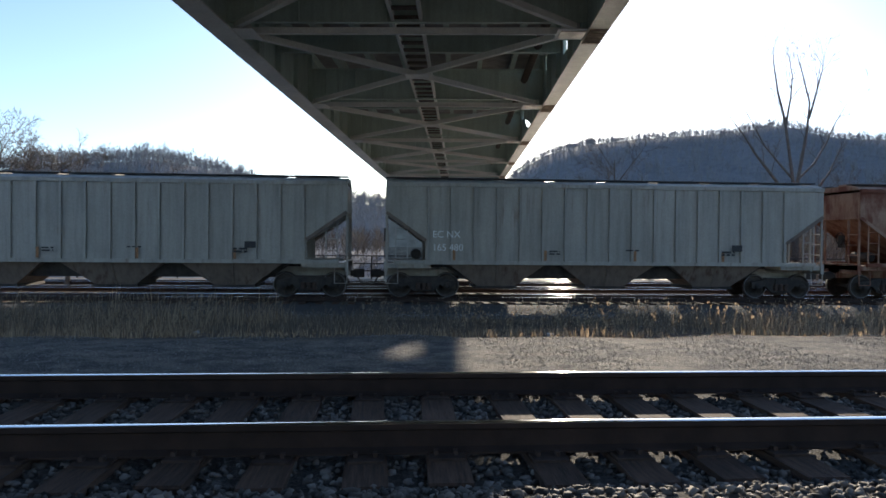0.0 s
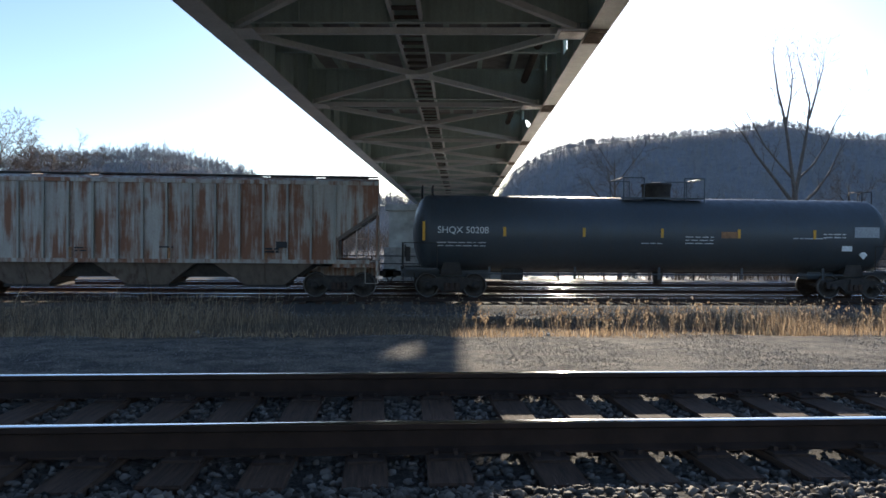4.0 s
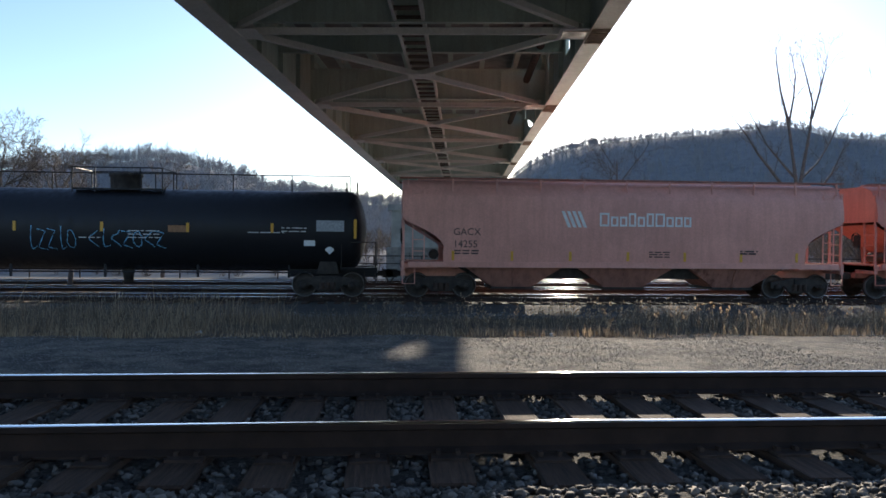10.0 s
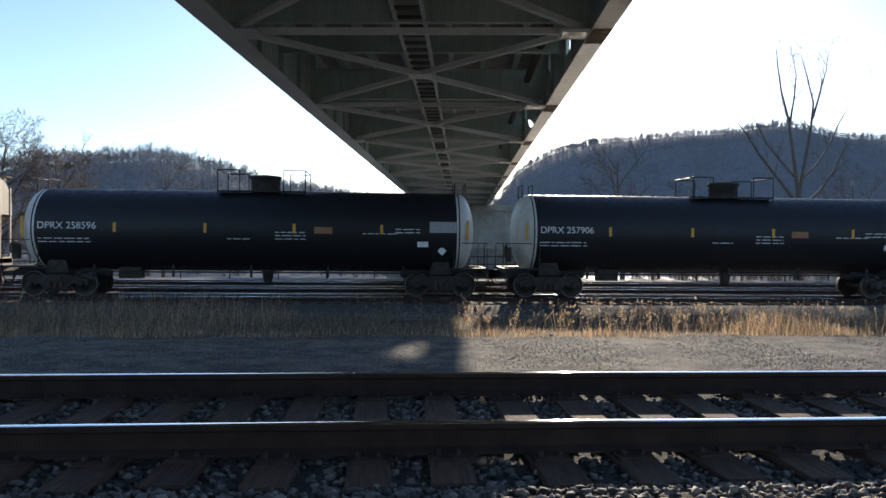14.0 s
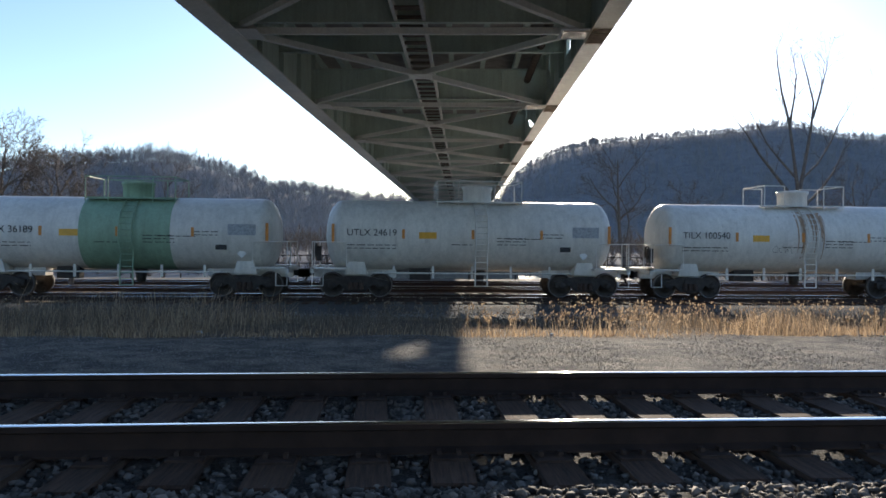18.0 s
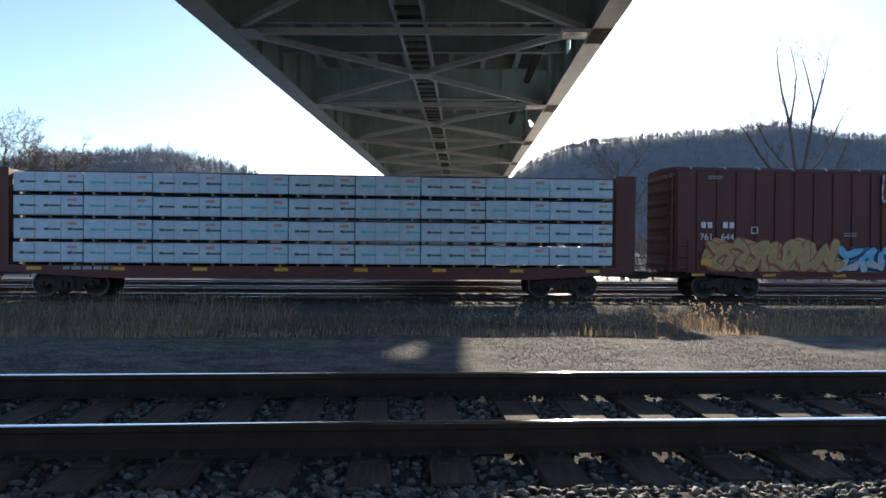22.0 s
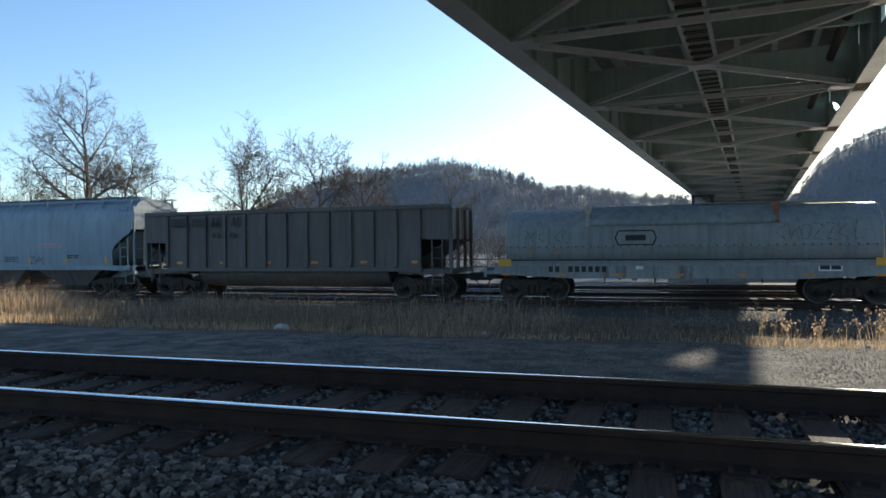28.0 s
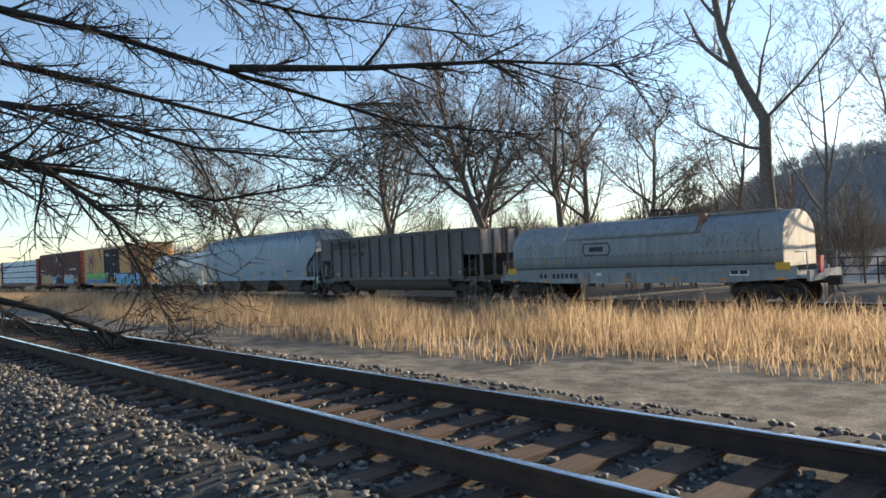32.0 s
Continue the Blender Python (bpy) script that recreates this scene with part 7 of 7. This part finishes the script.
for x, z, w, h in ((-1.15, 1.55, 0.12, 0.32), (1.15, 1.50, 0.14, 0.40), (1.0, 3.05, 0.16, 0.16)):
    part("white_placard", Geo().box(x, x + w, -1.606, -1.598, z, z + h), MARK_W, c, "white paper placard")
for x in (-0.05, 0.45):
    part("door_lever", Geo().chamfer(x, x + 0.10, -1.66, -1.60, 1.12, 1.72, 0.01), MARK_Y, c, "yellow door lever")
for x in (-9.22, 9.12):
    part("corner_grab", Geo().chamfer(x, x + 0.10, -1.60, -1.53, 1.15, 2.05, 0.01), MARK_Y, c, "bright yellow corner bar")
for x, z in ((-5.0, 4.36), (5.15, 4.18)):
    part("inspection_hatch", Geo().box(x, x + 0.85, -1.548, -1.51, z - 0.03, z + 0.03), P_YELLOW, c, "hatch ledge")
letters("Railcar Pooling", 0.34, MARK_K, c, 5.05, -1.60, 2.98, wide=1.0)
letters("Experts", 0.34, MARK_K, c, 6.0, -1.60, 2.36, wide=1.0)
g = Geo()
for x in (5.95, 6.62):
    g.box(x, x + 0.62, -1.61, -1.60, 3.98, 4.14).box(x + 0.24, x + 0.40, -1.61, -1.60, 3.52, 3.98)
g.beam((7.2, -1.605, 3.53), (7.8, -1.605, 4.13), 0.01, 0.13).beam((7.8, -1.609, 3.53), (7.2, -1.609, 4.13), 0.01, 0.13)
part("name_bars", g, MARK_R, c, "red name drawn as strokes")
letters("TB  OX", 0.33, MARK_K, c, -7.65, -1.60, 2.62)
letters("6  79  16  8", 0.32, MARK_K, c, -8.4, -1.60, 2.10)
piece(c, -8.6, 0.86, 7.2, 1.45, ("green", "blue", "rose", "tan"), "black", 251, -1.56, 6)
piece(c, 1.9, 0.86, 6.6, 1.3, ("sky", "teal", "rose", "tan"), "blue", 253, -1.60, 7)
scribble(c, -5.2, 2.7, 0.9, 0.7, SPRAY["black"], 254, -1.61, 0.03, 4)
scribble(c, -9.0, 2.5, 0.6, 0.7, SPRAY["green"], 255, -1.61, 0.03, 3)

c, sf = tank_car("short white tank car with black scrawled tags", 433.55, 4.35, 5.60, 1.34, P_WHITE, ("UTLX 85802",), MARK_K, 26, platform="split", yellow=6)
scribble(c, -0.6, 2.2, 1.3, 0.65, SPRAY["black"], 261, -1.3, 0.045, 4, sf)
scribble(c, -2.0, 1.5, 1.5, 0.35, SPRAY["black"], 262, -1.3, 0.03, 5, sf)
scribble(c, 1.0, 2.0, 0.9, 0.4, SPRAY["black"], 263, -1.3, 0.03, 4, sf)
scribble(c, 1.9, 1.5, 1.3, 0.3, SPRAY["black"], 264, -1.3, 0.025, 5, sf)
c, sf = smooth_hopper("light blue-grey covered hopper car with sooty bays", 448.91, 6.66, 8.35, P_SKY, P_SOOT, ("CRDX", "12753"), MARK_K, bays=3, cut=1.15, round_cut=True, seed=27)
for x in (-4.6, -0.9, 2.8):
    part("red_print", bars(Geo(), x, 2.35, 1.5, 2, sf(2.3) - 0.012, 0.04, 0.12), m_pale_red, c)
scribble(c, -4.6, 1.5, 1.9, 0.3, SPRAY["black"], 271, -1.5, 0.03, 7, sf)
scribble(c, 2.3, 1.45, 0.9, 0.35, SPRAY["black"], 272, -1.5, 0.05, 3, sf)


def coal_gondola(label, xc, half, L, ztop):
    car = car_thing(label, xc)
    xs = L - 1.15
    poly = [(-L, ztop), (-L, 2.35), (-xs, 2.35), (-xs, 1.15), (xs, 1.15), (xs, 2.35), (L, 2.35), (L, ztop)]
    for y in (-1.50, 1.50):
        part("side_sheet", Geo().slab(poly, y - 0.015, y + 0.015), P_SOOT, car)
        part("top_chord", Geo().box(-L, L, y - 0.10, y + 0.10, ztop - 0.02, ztop + 0.12), P_SOOT, car)
        part("side_sill", Geo().box(-xs, xs, y - 0.09, y + 0.09, 1.10, 1.26), P_SOOT, car)
    for k in range(13):
        x = -xs + 0.05 + k * (2 * xs - 0.1) / 12
        for sd in (-1, 1):
            part("rib", Geo().prism([(sd * 1.515, 1.26), (sd * 1.64, 1.30), (sd * 1.64, ztop - 0.1), (sd * 1.515, ztop - 0.04)], x - 0.06, x + 0.06), P_SOOT, car)
    for s in (-1, 1):
        part("slope_sheet", Geo().add([(s * L, -1.49, 2.35), (s * L, 1.49, 2.35), (s * (xs - 0.6), 1.49, 1.25), (s * (xs - 0.6), -1.49, 1.25)], [(0, 1, 2, 3)]), P_SOOT, car)
        # end walls lighter than the sides: the sun on them is painted in
        part("end_wall", Geo().box(*sorted((s * (L - 0.03), s * L)), -1.48, 1.48, 2.35, ztop), P_HALFRUST, car, "rusty end wall with sunlit tan painted in")
        for y in (-0.5, 0.5, 1.42, -1.42):
            part("end_post", Geo().box(*sorted((s * (L - 0.02), s * (L + 0.10))), y - 0.06, y + 0.06, 1.2, ztop), P_SOOT, car)
        part("end_sill", Geo().box(*sorted((s * (xs - 1.0), s * (L + 0.1))), -1.45, 1.45, 1.0, 1.2), P_SOOT, car)
        ladder(car, s * (L - 0.5) - 0.2, -1.53, 0.6, 2.4, 0.42, P_SOOT)
    tub = [(1.3 * math.cos(t), 1.15 + 0.75 * math.sin(t)) for t in [math.pi + k * math.pi / 10 for k in range(11)]]
    part("bottom_tub", Geo().prism(tub, -half + 1.35, half - 1.35, True), P_SOOT, car, "rounded tub below the floor")
    nx_, ny_ = 60, 10
    rs2 = np.random.RandomState(3)
    vs, fs = [], []
    for i in range(nx_ + 1):
        for j in range(ny_ + 1):
            u, v = i / nx_ * 2 - 1, j / ny_ * 2 - 1
            vs.append((u * (L - 0.05), v * 1.46, ztop - 0.10 + 0.24 * (1 - abs(v) ** 1.6) * (1 - abs(u) ** 10) * (0.7 + 0.3 * math.sin(u * 9)) + rs2.uniform(-0.03, 0.03)))
    for i in range(nx_):
        for j in range(ny_):
            q = i * (ny_ + 1) + j
            fs.append((q, q + ny_ + 1, q + ny_ + 2, q + 1))
    part("coal_load", Geo().add(vs, fs), COAL, car, "heaped black coal")
    g = Geo()
    for k in range(5):
        g.box(-L + 1.45, -L + 2.35, -1.66, -1.652, ztop - 0.24 - k * 0.075, ztop - 0.20 - k * 0.075)
        g.box(-L + 2.55, -L + 3.3, -1.66, -1.652, ztop - 0.24 - k * 0.075, ztop - 0.20 - k * 0.075)
    for x in (-L + 3.5, -L + 3.72, -L + 4.5, -L + 4.72):
        g.slab([(x, ztop - 0.55), (x + 0.12, ztop - 0.55), (x + 0.24, ztop - 0.18), (x + 0.12, ztop - 0.18)], -1.66, -1.652)
    for x, z in ((-L + 3.6, 3.0), (-L + 3.8, 3.0), (-L + 3.6, 2.55), (-L + 3.85, 2.55), (-L + 4.45, 2.55), (-L + 4.6, 2.55)):
        g.box(x, x + 0.14, -1.66, -1.652, z, z + 0.2)
    part("stencil", g, MARK_K, car, "black stripes and blocks of lettering")
    for k in range(6):
        x = -xs + 0.5 + k * 2.2
        part("reflector", Geo().box(x, x + 0.3, -1.535, -1.52, 1.42, 1.52), MARK_Y if k in (0, 5) else MARK_O, car, "reflector patch")
    trucks(car, half)
    coupler(car, L + 0.25)
    return car


coal_gondola("sooty grey coal gondola car heaped with coal", 465.08, 5.80, 7.10, 3.58)


def coil_car(label, xc, half, L):
    """Coil car: a low trough under a long rounded lift-off hood."""
    car = car_thing(label, xc)
    part("side_sill", Geo().slab([(-L, 1.35), (-L, 1.0), (-half + 1.4, 0.86), (half - 1.4, 0.86), (L, 1.0), (L, 1.35)], -1.52, -1.42), P_COIL, car)
    part("side_sill", Geo().slab([(-L, 1.35), (-L, 1.0), (-half + 1.4, 0.86), (half - 1.4, 0.86), (L, 1.0), (L, 1.35)], 1.42, 1.52), P_COIL, car)
    part("floor", Geo().box(-L, L, -1.42, 1.42, 1.0, 1.18), P_COIL, car)
    part("rub_rail", Geo().box(-L, L, -1.56, -1.52, 1.30, 1.42), P_COIL, car)
    H = L - 0.45
    prof = [(-1.46, 1.42), (-1.48, 2.0), (-1.47, 2.45)] + [(-1.47 * math.cos(t), 2.45 + 0.98 * math.sin(t)) for t in [k * math.pi / 14 for k in range(1, 14)]] + [(1.47, 2.45), (1.48, 2.0), (1.46, 1.42)]
    hood = Geo().prism(prof, -H, H, True)
    hd = part("hood", hood, P_COIL, car, "rounded steel hood, chipped paint")
    for s in (-1, 1):
        inner = [(y * 0.99, z - 0.01) for y, z in prof]
        # cream here carries the sunlight on the hood's end as colour
        part("hood_end", Geo().prism(inner, *sorted((s * H, s * (H + 0.02)))), P_CREAM, hd, "end wall of the hood, sunlit paleness painted in")
    for z in (1.98, 1.44):
        lip = Geo().box(-H, H, -1.52, -1.475, z, z + 0.05)
        part("hood_seam", lip, P_COIL, hd)
    cap = [(y * 1.025, z + 0.07) for y, z in prof if z > 2.6]
    part("hood_cap", Geo().prism(cap, -3.1, 3.0, True), P_COIL, hd, "raised middle section of the hood")
    # dark strips paint the shade along the seams
    for z, mat in ((1.52, STEEL), (1.00, STEEL)):
        part("seam_shadow_strip", Geo().box(-H, H, -1.515, -1.488, z - 0.035, z + 0.02), mat, hd, "dark seam line with its shade painted in")
    drips = random.Random(9)
    for k in range(16):
        x, top = drips.uniform(-H + 0.3, H - 0.3), drips.choice((1.97, 2.95, 1.46))
        ln = drips.uniform(0.15, 0.45)
        if top < 2.5:
            part("rust_drip", Geo().box(x, x + drips.uniform(0.02, 0.06), -1.497, -1.484, top - ln, top), RUN_RUST, hd, "rust drip")
    rv = Geo()
    for k in range(46):
        x = -H + 0.2 + k * (2 * H - 0.4) / 45
        rv.box(x - 0.02, x + 0.02, -1.535, -1.52, 1.98, 2.03)
    part("rivets", rv, STEEL, hd)
    for x in (-3.2, 3.1):
        g = Geo()
        g.beam((x, -0.95, 3.30), (x, -1.38, 2.72), 0.14, 0.09)
        g.box(x - 0.12, x + 0.12, -1.05, -0.85, 3.20, 3.48)
        part("lifting_bracket", g, P_HALFRUST, hd)
    g = Geo()
    for dx in (0.48, 1.12):
        g.tube([(dx, -0.25, 3.40), (dx, -0.25, 3.78), (dx, 0.25, 3.78), (dx, 0.25, 3.40)], 0.05, 6)
    g.beam((0.40, 0, 3.80), (1.20, 0, 3.80), 0.4, 0.06)
    part("lifting_eye", g, STEEL, hd, "lifting loops on top of the hood")
    ro = Geo().beam((0.5, -0.3, 3.50), (H - 0.5, -0.3, 3.47), 0.5, 0.04)
    part("hood_walkway", ro, P_COIL, hd)
    for s in (-1, 1):
        part("end_platform", Geo().box(*sorted((s * (L - 0.2), s * (L + 0.35))), -1.45, 1.45, 1.0, 1.12), P_COIL, car)
        r = Geo()
        for y in (-1.4, 1.4):
            rail_tube(r, [(s * (L + 0.3), y, 1.1), (s * (L + 0.3), y, 1.9), (s * (L - 0.1), y, 1.9)])
        part("end_railing", r, P_COIL, car)
        part("end_sill", Geo().box(*sorted((s * (L + 0.3), s * (L + 0.4))), -1.5, 1.5, 0.9, 1.25), P_COIL, car)
    g = Geo()
    for p, q in (((-2.1, 2.55), (-0.9, 2.55)), ((-0.9, 2.55), (-0.8, 2.3)), ((-0.8, 2.3), (-0.9, 2.05)), ((-0.9, 2.05), (-2.1, 2.05)), ((-2.1, 2.05), (-2.2, 2.3)), ((-2.2, 2.3), (-2.1, 2.55))):
        g.beam((p[0], -1.49, p[1]), (q[0], -1.49, q[1]), 0.01, 0.05)
    g.box(-1.85, -1.15, -1.495, -1.488, 2.2, 2.4)
    part("shield_emblem", g, MARK_K, car, "black outlined shield emblem")
    g = Geo()
    x = -H + 1.6
    for k in range(9):
        if k != 2:
            g.box(x, x + 0.16, -1.53, -1.524, 1.08, 1.29)
        x += 0.24
    part("number_bars", g, MARK_K, car, "black number drawn as bars")
    for k in range(7):
        x = -L + 0.3 + k * (2 * L - 1.0) / 6
        part("reflector", Geo().box(x, x + 0.3, -1.53, -1.524, 0.95, 1.03), MARK_O, car, "yellow reflector strip")
    for x in (-L + 0.1, L - 0.75):
        part("yellow_corner", Geo().box(x + 0.06, x + 0.56, -1.565, -1.555, 1.30, 1.56), MARK_Y, car)
    part("data_panel", Geo().box(H - 1.9, H - 1.2, -1.535, -1.529, 1.12, 1.36), MARK_W, car, "white framed data panel")
    part("panel_field", Geo().box(H - 1.86, H - 1.57, -1.54, -1.534, 1.17, 1.32), MARK_K, car)
    part("panel_field", Geo().box(H - 1.53, H - 1.24, -1.54, -1.534, 1.17, 1.32), MARK_K, car)
    part("white_placard", Geo().box(-1.5, -1.25, -1.535, -1.529, 1.18, 1.32), MARK_W, car)
    scribble(car, -5.6, 2.1, 1.8, 0.5, SPRAY["black"], 291, -1.50, 0.025, 6)
    scribble(car, 3.0, 2.15, 2.6, 0.55, SPRAY["black"], 292, -1.50, 0.025, 7)
    part("red_flag_lamp", Geo().box(L + 0.42, L + 0.5, -0.75, -0.45, 1.15, 1.75), MARK_R, car, "red end-of-train marker")
    trucks(car, half)
    coupler(car, L + 0.3)
    return car


coil_car("faded grey-blue coil car with a rounded hood and pale end", 480.6, 5.3, 6.65)


# ------------------------------------------------------------------ the train's run
def run(t):
    return 16.9 * t + 0.01 * t * t if t < 20 else 342.0 + 17.3 * (t - 20)


def motions():
    for car, xc in CARS:
        walk(car, [(t, Matrix.Translation((xc - run(t), 27.45, -1.07))) for t in range(0, 33)])
    for car, w, dx in WHEELSETS:
        xc = next(c for o, c in CARS if o is car)
        rows = []
        for f in range(0, 32 * FPS + 1):
            t = f / FPS
            x = xc + dx - run(t)
            if -26 < x < 24:
                rows.append((t, Matrix.Translation((dx, 0, WHEEL_R)) @ Matrix.Rotation(-run(t) / WHEEL_R, 4, "Y")))
        if not rows:
            rows = [(0.0, Matrix.Translation((dx, 0, WHEEL_R)))]
        if rows[0][0] > 0:
            rows.insert(0, (0.0, rows[0][1]))
        if rows[-1][0] < 32:
            rows.append((32.0, rows[-1][1]))
        walk(w, rows)


motions()
